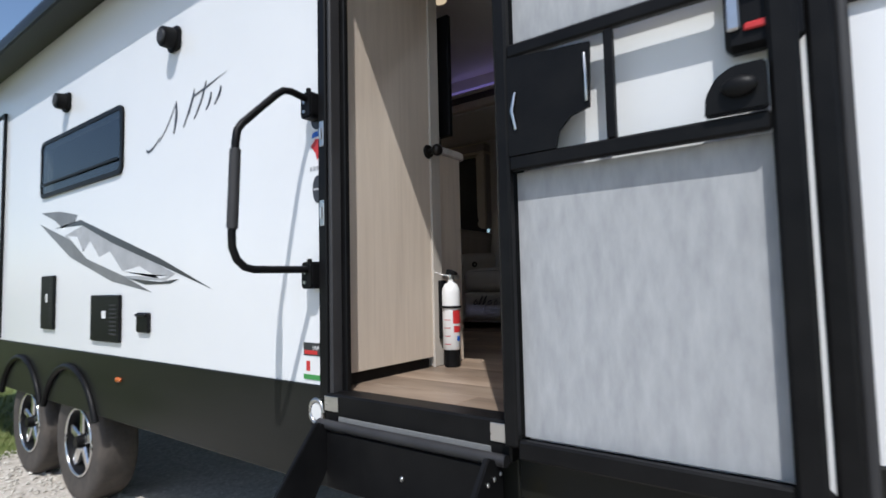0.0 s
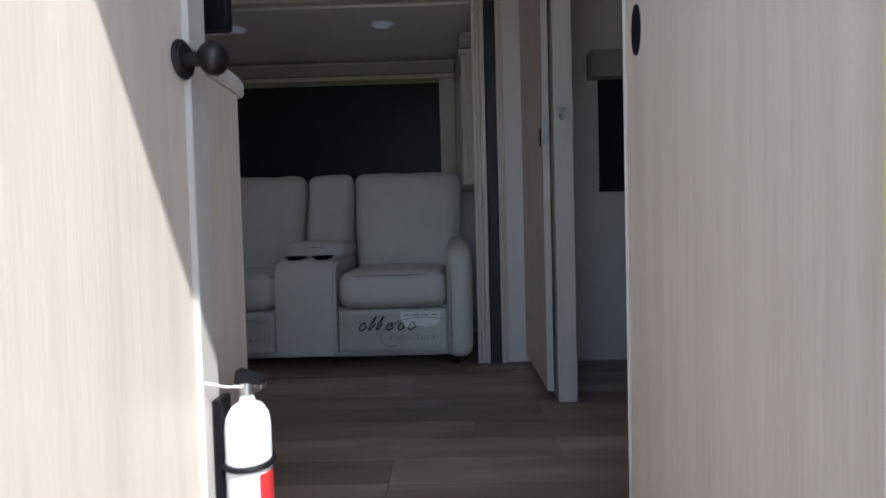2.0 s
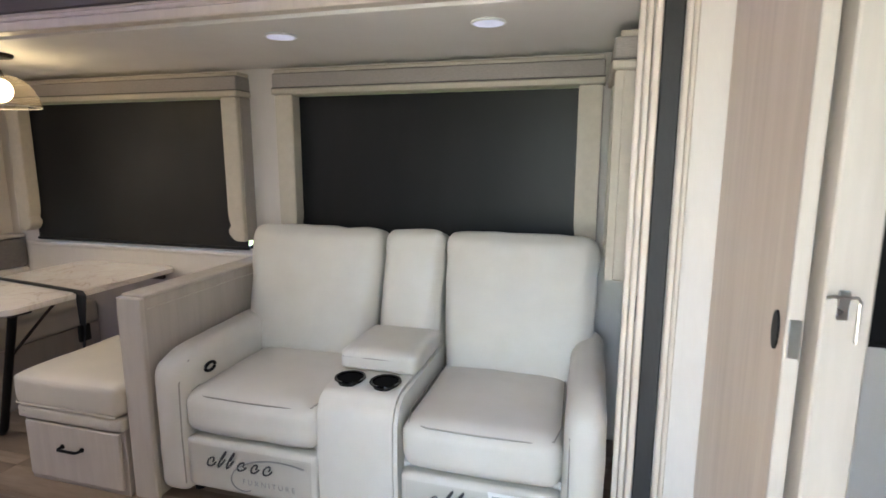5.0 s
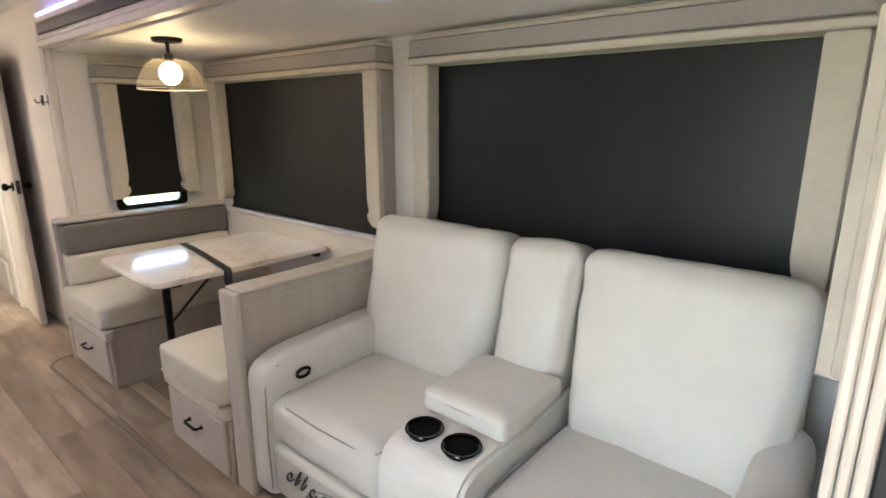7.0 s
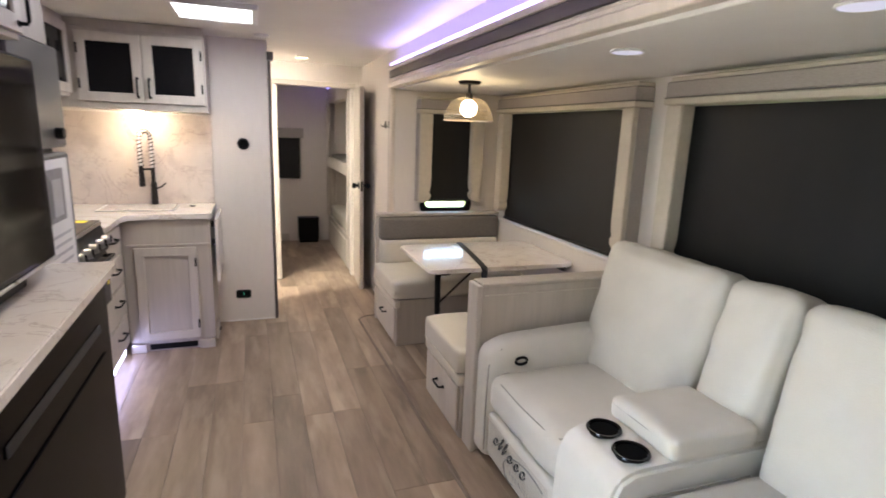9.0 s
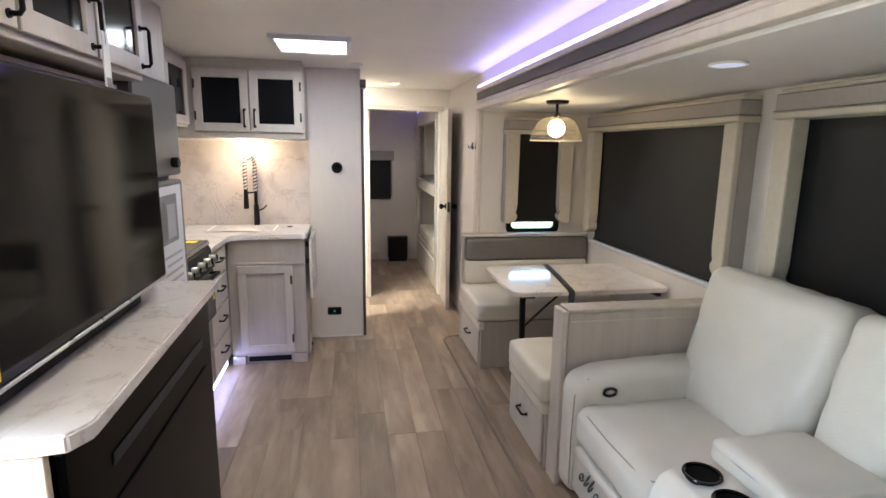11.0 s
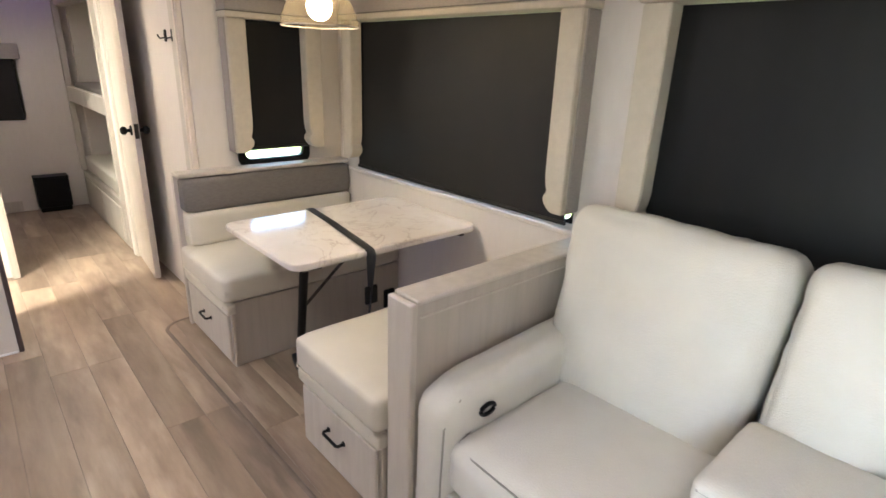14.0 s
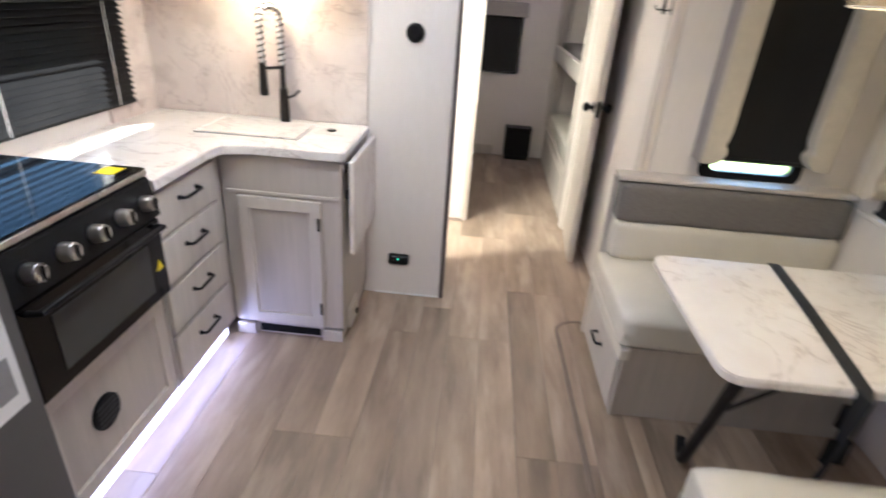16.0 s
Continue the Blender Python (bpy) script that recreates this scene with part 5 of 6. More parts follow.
part("bracket_band", tube([(ex + 0.0415 * math.cos(6.28319 * k / 28), ey + 0.0415 * math.sin(6.28319 * k / 28), 0.262) for k in range(28)], 0.006, 6, True), M_BLACK, FE, "black strap", 50)
part("bracket", boxes((0.008, 0.024, 0.645, 0.69, 0.12, 0.38), bev=0.003), M_BLACK, FE)
part("valve", cyl((ex, ey, 0.384), (ex, ey, 0.405), 0.014, seg=16), M_CHROME, FE, "", 40)
part("lever", prism([(ex - 0.02, 0.402), (ex + 0.035, 0.402), (ex + 0.03, 0.416), (ex - 0.015, 0.43)], 'y', ey - 0.012, ey + 0.012, 0.003), M_BLACK, FE, "black squeeze lever")
part("gauge", cyl((ex + 0.01, ey + 0.012, 0.395), (ex + 0.014, ey + 0.034, 0.396), 0.014, seg=18, bev=0.002), M_CHROME, FE, "steel pressure gauge", 40)
part("cord", tube([(ex, ey - 0.012, 0.40), (ex - 0.025, ey - 0.03, 0.405), (0.004, ey - 0.05, 0.42)], 0.0018, 6), M_WHITEP, FE)


def wrap_label(z0, z1, a0, a1, material, name, label=""):
    bm = bmesh.new()
    n = 8
    cols = [[bm.verts.new((ex + 0.0406 * math.cos(a), ey + 0.0406 * math.sin(a), z)) for z in (z0, z1)] for a in [radians(a0 + (a1 - a0) * k / n) for k in range(n + 1)]]
    for A, B in zip(cols, cols[1:]):
        bm.faces.new((A[0], B[0], B[1], A[1]))
    part(name, bm, material, FE, label, 60)


wrap_label(0.19, 0.248, -45, 15, M_RED, "label_band", "red label block")
for k in range(4):
    wrap_label(0.10 + 0.035 * k, 0.103 + 0.035 * k, -105, -60, M_RED, "label_line")
wrap_label(0.115, 0.135, -20, 5, M_BLUEP, "label_mark", "blue mark")
wrap_label(0.152, 0.180, -40, 10, M_RED, "label_band", "red label block")

# ---------------- bedroom side ----------------
BP = thing("wood_partition", (0.76, 0.4, 0), "greige wood grain partition with oval finger pull by the bedroom", "partition")
part("panel", boxes((0.772, 0.802, 0.055, 0.742, 0.0, 2.078), bev=0.003), M_PANEL, BP)
part("finger_pull", prism([(0.683 + 0.020 * math.cos(6.2832 * k / 24), 1.011 + 0.044 * math.sin(6.2832 * k / 24)) for k in range(24)], 'x', 0.7685, 0.773, 0.001), M_BLACK, BP, "black oval finger pull", 40)
part("edge_strip", boxes((0.768, 0.806, 0.743, 0.752, 0.0, 2.078), bev=0.003), M_CABL, BP)
part("wall_strip", boxes((0.762, 0.772, 0.055, 0.115, 0.0, 2.078), bev=0.003), M_CABL, BP)
LF = thing("sliding_door", (0.81, 2.1, 0), "greige sliding bedroom door leaf with oval pull, pushed open", "door", "bedroom doors")
part("leaf", boxes((0.795, 0.818, 1.80, 2.395, 0.035, 2.06), bev=0.003), M_PANEL, LF)
part("edge", boxes((0.793, 0.820, 1.788, 1.799, 0.035, 2.06), bev=0.002), M_CABL, LF)
part("finger_pull", prism([(1.842 + 0.018 * math.cos(6.2832 * k / 24), 1.025 + 0.038 * math.sin(6.2832 * k / 24)) for k in range(24)], 'x', 0.7915, 0.796, 0.001), M_BLACK, LF, "black oval finger pull", 40)
part("strike", boxes((0.797, 0.816, 1.784, 1.788, 0.99, 1.06), bev=0.001), M_CHROME, LF, "steel strike plate")
PS = thing("door_post", (0.86, 2.0, 0), "pale wood door post with a steel hook catch", "post")
part("post", boxes((0.832, 0.905, 1.755, 2.395, 0.0, 2.078), bev=0.004), M_CABL, PS)
hk = part("hook_plate", boxes((0.852, 0.868, 1.7505, 1.7548, 1.075, 1.125), bev=0.001), M_CHROME, PS, "steel hook catch")
part("hook", tube([(0.836, 1.752, 1.112), (0.838, 1.742, 1.116), (0.875, 1.740, 1.116), (0.880, 1.742, 1.108), (0.880, 1.744, 1.04)], 0.003, 6), M_CHROME, hk, "", 50)
struct("header_bedroom", boxes((0.772, 0.905, 0.755, 1.72, 1.98, 2.077), bev=0.003), M_CABL, "pale header over the bedroom opening", "header")
BD = thing("bed", (2.1, 1.5, 0), "bare quilted mattress wrapped in clear plastic on a bed base", "bed")
part("base", boxes((1.42, 3.15, 0.55, 2.10, 0.0, 0.36), bev=0.01), M_CAB, BD)
mtt = part("mattress", cushion(1.29, 3.15, 0.50, 2.19, 0.36, 0.60, 0.06, (0, 0, 0.015), 14, 0.006, 3), M_BED, BD, "cream quilted mattress", 60)
part("plastic_wrap", tube([(1.285, 1.80, 0.59), (1.275, 1.95, 0.53), (1.28, 2.05, 0.42), (1.30, 2.15, 0.30), (1.38, 2.19, 0.27), (1.40, 2.10, 0.34)], 0.012, 6), M_FILM, mtt, "loose clear plastic wrap", 50, shadow=False)

# ---------------- hall and bunk room ----------------
TH = thing("thermostat", (-3.26, 1.305, 1.353), "round black thermostat on the partition wall", "thermostat")
part("body", cyl((-3.264, 1.305, 1.353), (-3.245, 1.305, 1.353), 0.043, 0.040, 30, 0.004), M_BLACK, TH, "", 40)
part("dial", cyl((-3.245, 1.305, 1.353), (-3.240, 1.305, 1.353), 0.028, seg=26, bev=0.002), M_SMOKE, TH, "dark round display", 40)
OU = thing("power_outlet", (-3.26, 1.262, 0.217), "black duplex power outlet with a green pilot light", "outlet")
part("plate", prism(round_rect(1.207, 1.317, 0.185, 0.249, 0.012), 'x', -3.264, -3.256, 0.002), M_BLACK, OU)
for y in (1.222, 1.270):
    part("socket", boxes((-3.2565, -3.253, y, y + 0.033, 0.200, 0.234), bev=0.001), M_SMOKE, OU)
part("pilot", boxes((-3.2535, -3.252, 1.259, 1.265, 0.214, 0.220), bev=0), mat("green_pilot", (0.1, 0.8, 0.5), 0.4, emit=(0.1, 1, 0.6), strength=0.15), OU, "green pilot light")

BDW = thing("bunk_door", (-4.2, 2.32, 0), "pale greige bunk room door standing open against the wall", "door")
bm = boxes((-0.62, 0.0, -0.018, 0.018, 0.02, 1.855), bev=0.003)
lm = Matrix.Translation((-3.83, 2.285, 0)) @ Matrix.Rotation(radians(-4), 4, 'Z')
bm.transform(lm)
part("leaf", bm, M_CABL, BDW)
for s in (-1, 1):
    bm = bmesh.new()
    add_cyl(bm, (-0.06, s * 0.018, 0.985), (-0.06, s * 0.026, 0.985), 0.03, seg=22)
    add_cyl(bm, (-0.06, s * 0.026, 0.985), (-0.06, s * 0.05, 0.985), 0.011, seg=14)
    add_ball(bm, (-0.06, s * 0.062, 0.985), 0.026, 1, 0.8, 1)
    bm.transform(lm)
    part("door_knob", bm, M_BLACK, BDW, "black round knob", 50)
bm = boxes((-0.002, 0.0008, -0.012, 0.012, 0.94, 1.03), bev=0.0)
bm.transform(lm)
part("latch_plate", bm, M_DARKM, BDW)
for y in (-3.40, -3.28):
    hook = thing("wall_hook", (y, 2.39, 1.53), "small dark coat hook on the hall wall", "hook", "coat hooks")
    part("plate", boxes((y - 0.012, y + 0.012, 2.390, 2.399, 1.50, 1.56), bev=0.002), M_DARKM, hook)
    part("prong", tube([(y, 2.39, 1.52), (y, 2.365, 1.515), (y, 2.355, 1.535)], 0.004, 6), M_DARKM, hook, "", 50)

struct("wall_bunk_recess", boxes((-6.24, -4.60, 3.02, 3.05, -0.03, 1.89), (-6.27, -6.24, 2.45, 3.05, -0.03, 1.89), (-4.60, -4.57, 2.45, 3.05, -0.03, 1.89), (-6.24, -4.60, 2.45, 3.02, 1.86, 1.89), (-6.24, -4.60, 2.45, 3.02, -0.03, -0.001), bev=0), M_WALL, "pale walls of the recess that holds the bunks", "wall")
BK = thing("bunk_bed", (-5.4, 2.6, 0), "two-tier built-in bunks with greige faces and pale mattresses", "bunk bed")
part("lower_box", boxes((-6.23, -4.61, 2.30, 3.01, 0.0, 0.36), bev=0.004), M_CAB, BK)
for a, b_ in ((-6.10, -5.44), (-5.40, -4.72)):
    part("drawer_front", boxes((a, b_, 2.286, 2.299, 0.05, 0.31), bev=0.004), M_CABL, BK)
part("lower_mattress", cushion(-6.22, -4.62, 2.32, 3.0, 0.36, 0.50, 0.03, (0, 0, 0.01), 8, 0.003, 1), M_BENCH, BK, "sand bunk mattress", 60)
part("upper_rail", boxes((-6.23, -4.61, 2.285, 2.325, 1.00, 1.13), bev=0.004), M_CABL, BK)
part("upper_deck", boxes((-6.23, -4.61, 2.326, 3.01, 1.00, 1.04), bev=0.002), M_CAB, BK)
part("upper_mattress", cushion(-6.22, -4.62, 2.34, 3.0, 1.04, 1.17, 0.03, (0, 0, 0.01), 8, 0.003, 2), M_BENCHD, BK, "dark taupe bunk mattress", 60)
for x in (-6.235, -4.66):
    part("post", boxes((x, x + 0.055, 2.282, 2.33, 0.36, 1.86), bev=0.003), M_CABL, BK)
part("top_fascia", boxes((-6.23, -4.61, 2.30, 2.395, 1.80, 2.075), bev=0.003), M_CAB, BK, "brown-greige fascia board")
LS = thing("light_strip", (-5.4, 2.29, 1.99), "violet light strip along the bunk fascia", "light strip", "light strips")
part("diffuser", boxes((-6.2, -4.62, 2.284, 2.299, 1.97, 2.00), bev=0.003), M_LED, LS, "violet glowing diffuser")
BX = thing("storage_bin", (-6.2, 2.0, 0), "low black box against the bunk room wall", "box")
part("box", boxes((-6.29, -6.14, 1.90, 2.16, 0.04, 0.31), bev=0.008), M_BLACK, BX)
part("lid", boxes((-6.292, -6.135, 1.895, 2.165, 0.311, 0.330), bev=0.006), M_BLACK, BX)
part("foot", boxes((-6.28, -6.15, 1.91, 2.15, 0.0, 0.04), bev=0.004), M_BLACK, BX)
struct("baseboard_bunk", boxes((-6.298, -6.29, 0.1, 1.79, 0.0, 0.10), bev=0.002), M_CABL, "pale baseboard on the bunk room wall", "baseboard")

# ---------------- ceiling lights ----------------
def puck(x, y, z, material, label, r=0.055):
    th = thing("ceiling_light", (x, y, z), label, "ceiling light", "recessed ceiling lights")
    part("ring", tube([(x + r * math.cos(6.28319 * k / 32), y + r * math.sin(6.28319 * k / 32), z - 0.002) for k in range(32)], 0.005, 6, True), M_WHITEP, th, "", 50)
    part("lens", cyl((x, y, z - 0.006), (x, y, z - 0.001), r - 0.004, r - 0.003, 28), material, th, "glowing lens", 40)


for x in (-0.70, 0.09):
    puck(x, 2.62, 1.788, M_PUCK, "flat recessed cool white ceiling light")
for x in (-4.05, -5.2):
    puck(x, 1.80, 2.078, M_WARM, "small warm ceiling light, lit", 0.05)
# Assumed light, out of view, added to brighten the sofa end.
puck(-0.40, 1.25, 2.078, M_WARM, "small warm ceiling light, lit", 0.05)
puck(1.70, 1.3, 2.078, M_WARM, "small warm ceiling light, lit", 0.05)
SL = thing("ceiling_panel_light", (-2.3, 1.2, 2.07), "bright rectangular diffuser in a white ceiling frame", "skylight")
part("frame", boxes((-2.52, -2.49, 0.99, 1.42, 2.052, 2.077), (-2.10, -2.07, 0.99, 1.42, 2.052, 2.077), (-2.489, -2.101, 0.99, 1.02, 2.052, 2.077), (-2.489, -2.101, 1.39, 1.42, 2.052, 2.077), bev=0.004), M_WHITEP, SL)
part("diffuser", boxes((-2.488, -2.102, 1.021, 1.389, 2.060, 2.070), bev=0.0), M_SKYL, SL, "glowing diffuser")
VS = thing("ceiling_sensor", (-3.1, 1.4, 2.07), "small flat white sensor on the ceiling", "sensor")
part("body", cyl((-3.0, 1.45, 2.062), (-3.0, 1.45, 2.078), 0.05, seg=24, bev=0.003), M_WHITEP, VS, "", 40)
LS2 = thing("light_strip", (-1.2, 2.28, 2.04), "violet-white light strip along the ceiling cove", "light strip", "light strips")
part("diffuser", boxes((-3.10, 0.68, 2.352, 2.392, 1.957, 1.975), bev=0.004), M_LED, LS2, "violet-white glowing diffuser")
LS3 = thing("light_strip", (-2.1, 0.5, 0.05), "white light strip along the kitchen toe kick", "light strip", "light strips")
part("diffuser", boxes((-2.70, -1.66, YK - 0.035, YK - 0.006, 0.030, 0.072), bev=0.004), M_LEDF, LS3, "glowing diffuser")

WARM = (1.0, 0.88, 0.74)
lamp("pendant_glow", (PX, PY, 1.575), 1.3, (1.0, 0.78, 0.52), 0.04, 'SPOT', (PX, PY, 0), None, 168)
lamp("hood_glow", (-2.10, 0.40, 1.51), 0.9, (1.0, 0.82, 0.60), 0.04, 'SPOT', (-2.10, 0.40, 0), None, 160)
lamp("sink_glow", (-3.06, 0.68, 1.52), 1.15, (1.0, 0.80, 0.56), 0.04)
for x in (-0.70, 0.09):
    lamp("puck_glow", (x, 2.62, 1.775), 0.25, (0.85, 0.90, 1.0), 0.05, 'SPOT', (x, 2.62, 0), None, 150)
# The strongest, at x -0.40, is the assumed fill over the sofa end.
for x, y, w in ((-4.05, 1.80, 1.0), (-5.2, 1.80, 2.6), (-0.40, 1.25, 3.0), (1.70, 1.3, 0.8)):
    lamp("ceiling_glow", (x, y, 2.06), w, WARM, 0.05, 'SPOT', (x, y, 0), None, 160)
lamp("panel_glow", (-2.295, 1.205, 2.055), 1.75, (0.97, 0.97, 1.0), 0.38, 'AREA', (-2.295, 1.205, 0), 0.36)
lamp("cove_glow", (-1.21, 2.365, 1.982), 0.65, (0.52, 0.44, 1.0), 3.7, 'AREA', (-1.21, 2.25, 2.10), 0.03)
lamp("toe_glow", (-2.22, 0.585, 0.060), 0.22, (0.48, 0.50, 1.0), 1.1, 'AREA', (-2.22, 1.2, 0.0), 0.03)
# Added lamp in the unseen skylight, giving the hall its light patch.
lamp("skylight_fill", (-3.50, 0.86, 2.10), 21.0, (1.0, 0.94, 0.82), 0.26, 'AREA', (-3.52, 0.90, 0), 0.9)
# Fill lamp added in the doorway, on top of the real sky light.
lamp("door_fill", (0.39, 0.070, 0.94), 2.2, (0.84, 0.92, 1.0), 0.60, 'AREA', (0.39, 1.0, 0.15), 1.75)

# ---------------- outside ----------------
struct("ground", boxes((-400, 400, -400, 400, GROUND - 0.3, GROUND), bev=0), M_GRASS, "mown grass running to the horizon", "ground")
# gravel bed, ragged against the grass
bm = bmesh.new()
edge = []
for k in range(60):
    a = 2 * math.pi * k / 60
    c, s = math.cos(a), math.sin(a)
    rad = 1 / max(abs(c) / 5.2, abs(s) / 6.0)
    rad *= 1 + 0.035 * noise.noise((3 * c, 3 * s, 0.4))
    edge.append((1.4 + rad * c, -2.6 + rad * s))
struct("gravel_bed", prism(edge, 'z', GROUND - 0.05, GROUND + 0.012, bm=bm), M_GRAVEL, "pale crushed gravel standing", "gravel")
st = bmesh.new()
vs, fs = [], []
rs = random.Random(4)
for k in range(5200):
    x, y = rs.uniform(-3.9, 1.2), rs.uniform(-2.2, 0.25)
    r = rs.uniform(0.010, 0.026)
    base = len(vs)
    q = Euler((rs.random() * 6, rs.random() * 6, rs.random() * 6)).to_matrix()
    for p in ((1, 0, 0), (-1, 0, 0), (0, 1, 0), (0, -1, 0), (0, 0, 0.8), (0, 0, -0.8)):
        w = q @ (Vector(p) * r * rs.uniform(0.7, 1.2))
        vs.append((x + w.x, y + w.y, GROUND + 0.014 + r * 0.2 + w.z * 0.7))
    for a, b, c in ((0, 2, 4), (2, 1, 4), (1, 3, 4), (3, 0, 4), (2, 0, 5), (1, 2, 5), (3, 1, 5), (0, 3, 5)):
        fs.append((base + a, base + b, base + c))
me = bpy.data.meshes.new("gravel_stones")
me.from_pydata(vs, [], fs)
me.materials.append(M_STONE)
tagged(new("gravel_stones", me), "loose pale crushed stones", "gravel", "", "stuff")
vs, fs = [], []
for k in range(9000):
    x, y = rs.uniform(-9.5, -3.7), rs.uniform(-2.6, 1.0)
    h, a, w = rs.uniform(0.03, 0.08), rs.random() * 6.28, 0.006
    base = len(vs)
    vs += [(x - w * math.cos(a), y - w * math.sin(a), GROUND), (x + w * math.cos(a), y + w * math.sin(a), GROUND), (x + rs.uniform(-.03, .03), y + rs.uniform(-.03, .03), GROUND + h)]
    fs.append((base, base + 1, base + 2))
me = bpy.data.meshes.new("grass")
me.from_pydata(vs, [], fs)
me.materials.append(M_BLADE)
tagged(new("grass", me), "short mown grass blades beyond the gravel", "grass", "", "stuff")

# awning along the roof edge
AW = thing("awning", (-1.8, -0.06, 2.1), "rolled black awning case along the roof edge with side arm", "awning")
part("roller_case", prism([(-0.185, 2.04), (-0.20, 2.08), (-0.185, 2.14), (-0.11, 2.17), (-0.001, 2.165), (-0.001, 2.06)], 'x', -4.30, 2.6, 0.008), M_SKIRT, AW, "", 40)
arm = part("arm", boxes((-4.33, -4.27, -0.085, -0.001, 0.05, 2.12), bev=0.008), M_BLACK, AW, "black folded awning arm")
part("arm_bracket", boxes((-4.36, -4.24, -0.15, -0.001, 2.06, 2.18), bev=0.01), M_BLACK, arm)
part("lip", boxes((-6.3, 3.2, -0.012, -0.001, 2.17, 2.20), bev=0.003), M_BLACK, AW, "black roof edge strip")


def dark_window(u0, u1, z0, z1, label):
    w = thing("exterior_window", ((u0 + u1) / 2, 0, z0), label, "window", "tinted side windows")
    ring = bmesh.new()
    rims = [[ring.verts.new((u, y, z)) for u, z in round_rect(u0 - g, u1 + g, z0 - g, z1 + g, 0.04 + g / 2)] for y, g in ((-0.0005, 0.02), (-0.014, 0.02), (-0.014, -0.006), (-0.0005, -0.006))]
    n = len(rims[0])
    for k in range(4):
        for i in range(n):
            ring.faces.new((rims[k][i], rims[k][(i + 1) % n], rims[(k + 1) % 4][(i + 1) % n], rims[(k + 1) % 4][i]))
    bmesh.ops.recalc_face_normals(ring, faces=ring.faces[:])
    part("frame", ring, M_BLACK, w, "", 40)
    part("pane", prism(round_rect(u0 - 0.004, u1 + 0.004, z0 - 0.004, z1 + 0.004, 0.04), 'y', -0.010, -0.006), M_TINTG, w, "dark tinted glass", 40, shadow=False)
    part("sash_bar", boxes((u0 + 0.02, u1 - 0.02, -0.020, -0.0165, z0 + 0.06, z0 + 0.075), bev=0.001), M_BLACK, w)
    return w


dark_window(-2.86, -1.64, 1.02, 1.365, "dark tinted kitchen window in a rounded black frame")
dark_window(1.40, 2.6, 0.90, 1.45, "dark tinted bedroom window in a rounded black frame")


def speaker(x, z):
    s = thing("outdoor_speaker", (x, 0, z), "small round black outdoor speaker on the white wall", "speaker", "outdoor speakers")
    part("base", prism(round_rect(x - 0.055, x + 0.055, z - 0.06, z + 0.06, 0.03), 'y', -0.02, -0.0005, 0.004), M_BLACK, s, "", 40)
    part("drum", cyl((x, -0.02, z), (x, -0.075, z - 0.004), 0.052, 0.048, 26, 0.005), M_BLACK, s, "", 40)
    part("grille", cyl((x, -0.075, z - 0.004), (x, -0.080, z - 0.004), 0.036, 0.030, 24), M_RUBBER, s, "", 40)


speaker(-1.065, 1.575)
speaker(-2.44, 1.575)

AH = thing("assist_handle", (-0.06, -0.04, 0.4), "black assist handle with foam grip swung out from the wall", "handle")
hx = -0.03
path = [(hx, -0.035, 1.028), (hx, -0.06, 1.033), (hx, -0.12, 1.040), (hx, -0.150, 1.034), (hx, -0.18, 1.010), (hx, -0.305, 0.885), (hx, -0.322, 0.860), (hx, -0.328, 0.82), (hx, -0.340, 0.53), (hx, -0.338, 0.49), (hx, -0.322, 0.453), (hx, -0.295, 0.430), (hx, -0.262, 0.423), (hx, -0.035, 0.425)]
part("tube", tube(path, 0.0125, 12), M_BLACK, AH, "", 50)
part("grip", cyl((hx, -0.3385, 0.545), (hx, -0.3285, 0.80), 0.0175, seg=16, bev=0.004), M_RUBBER, AH, "ribbed foam grip", 40)
for z in (1.015, 0.410):
    b = part("bracket", prism(round_rect(hx - 0.032, hx + 0.028, z - 0.052, z + 0.042, 0.014), 'y', -0.056, -0.0008, 0.006), M_BLACK, AH, "black hinge bracket", 40)
    part("hinge_pin", cyl((hx + 0.012, -0.052, z + 0.03), (hx + 0.012, -0.052, z + 0.052), 0.009, seg=14, bev=0.002), M_BLACK, b, "", 40)
    for dz in (-0.03, 0.004):
        part("bolt", cyl((hx - 0.008, -0.055, z + dz), (hx - 0.008, -0.059, z + dz), 0.006, seg=12), M_CHROME, b, "", 40)

for (a, b, c, d, nm, lb) in ((-1.985, -1.61, 0.09, 0.345, "access_hatch", "black square access hatch with vents and a label"), (-2.80, -2.57, 0.13, 0.475, "access_hatch", "tall black access hatch with a label"), (-1.415, -1.285, 0.155, 0.255, "outlet_cover", "small black outdoor outlet cover")):
    h = thing(nm, ((a + b) / 2, 0, c), lb, "hatch" if nm == "access_hatch" else "outlet", "side hatches")
    part("cover", boxes((a, b, -0.018, -0.0005, c, d), bev=0.006), M_BLACK, h)
    if nm == "access_hatch":
        part("sticker", boxes((a + 0.42 * (b - a), a + 0.56 * (b - a), -0.0192, -0.0184, c + 0.5 * (d - c), c + 0.66 * (d - c)), bev=0), M_PAPER, h, "white printed label")
        part("vent", boxes(*[(b - 0.30 * (b - a), b - 0.08 * (b - a), -0.021, -0.0184, c + 0.04 + 0.022 * k, c + 0.05 + 0.022 * k) for k in range(int((d - c - 0.06) / 0.022))], bev=0.001), M_RUBBER, h, "louvre slots")
    else:
        part("hinge_lip", boxes((a + 0.01, b - 0.01, -0.03, -0.0184, d - 0.02, d - 0.006), bev=0.003), M_BLACK, h)


def decal(name, prof, material, label, lift=0.0012):
    b = prism(prof, 'y', -lift, -0.0003)
    return tagged(part(name, b, material), label, "decal", "side graphics")


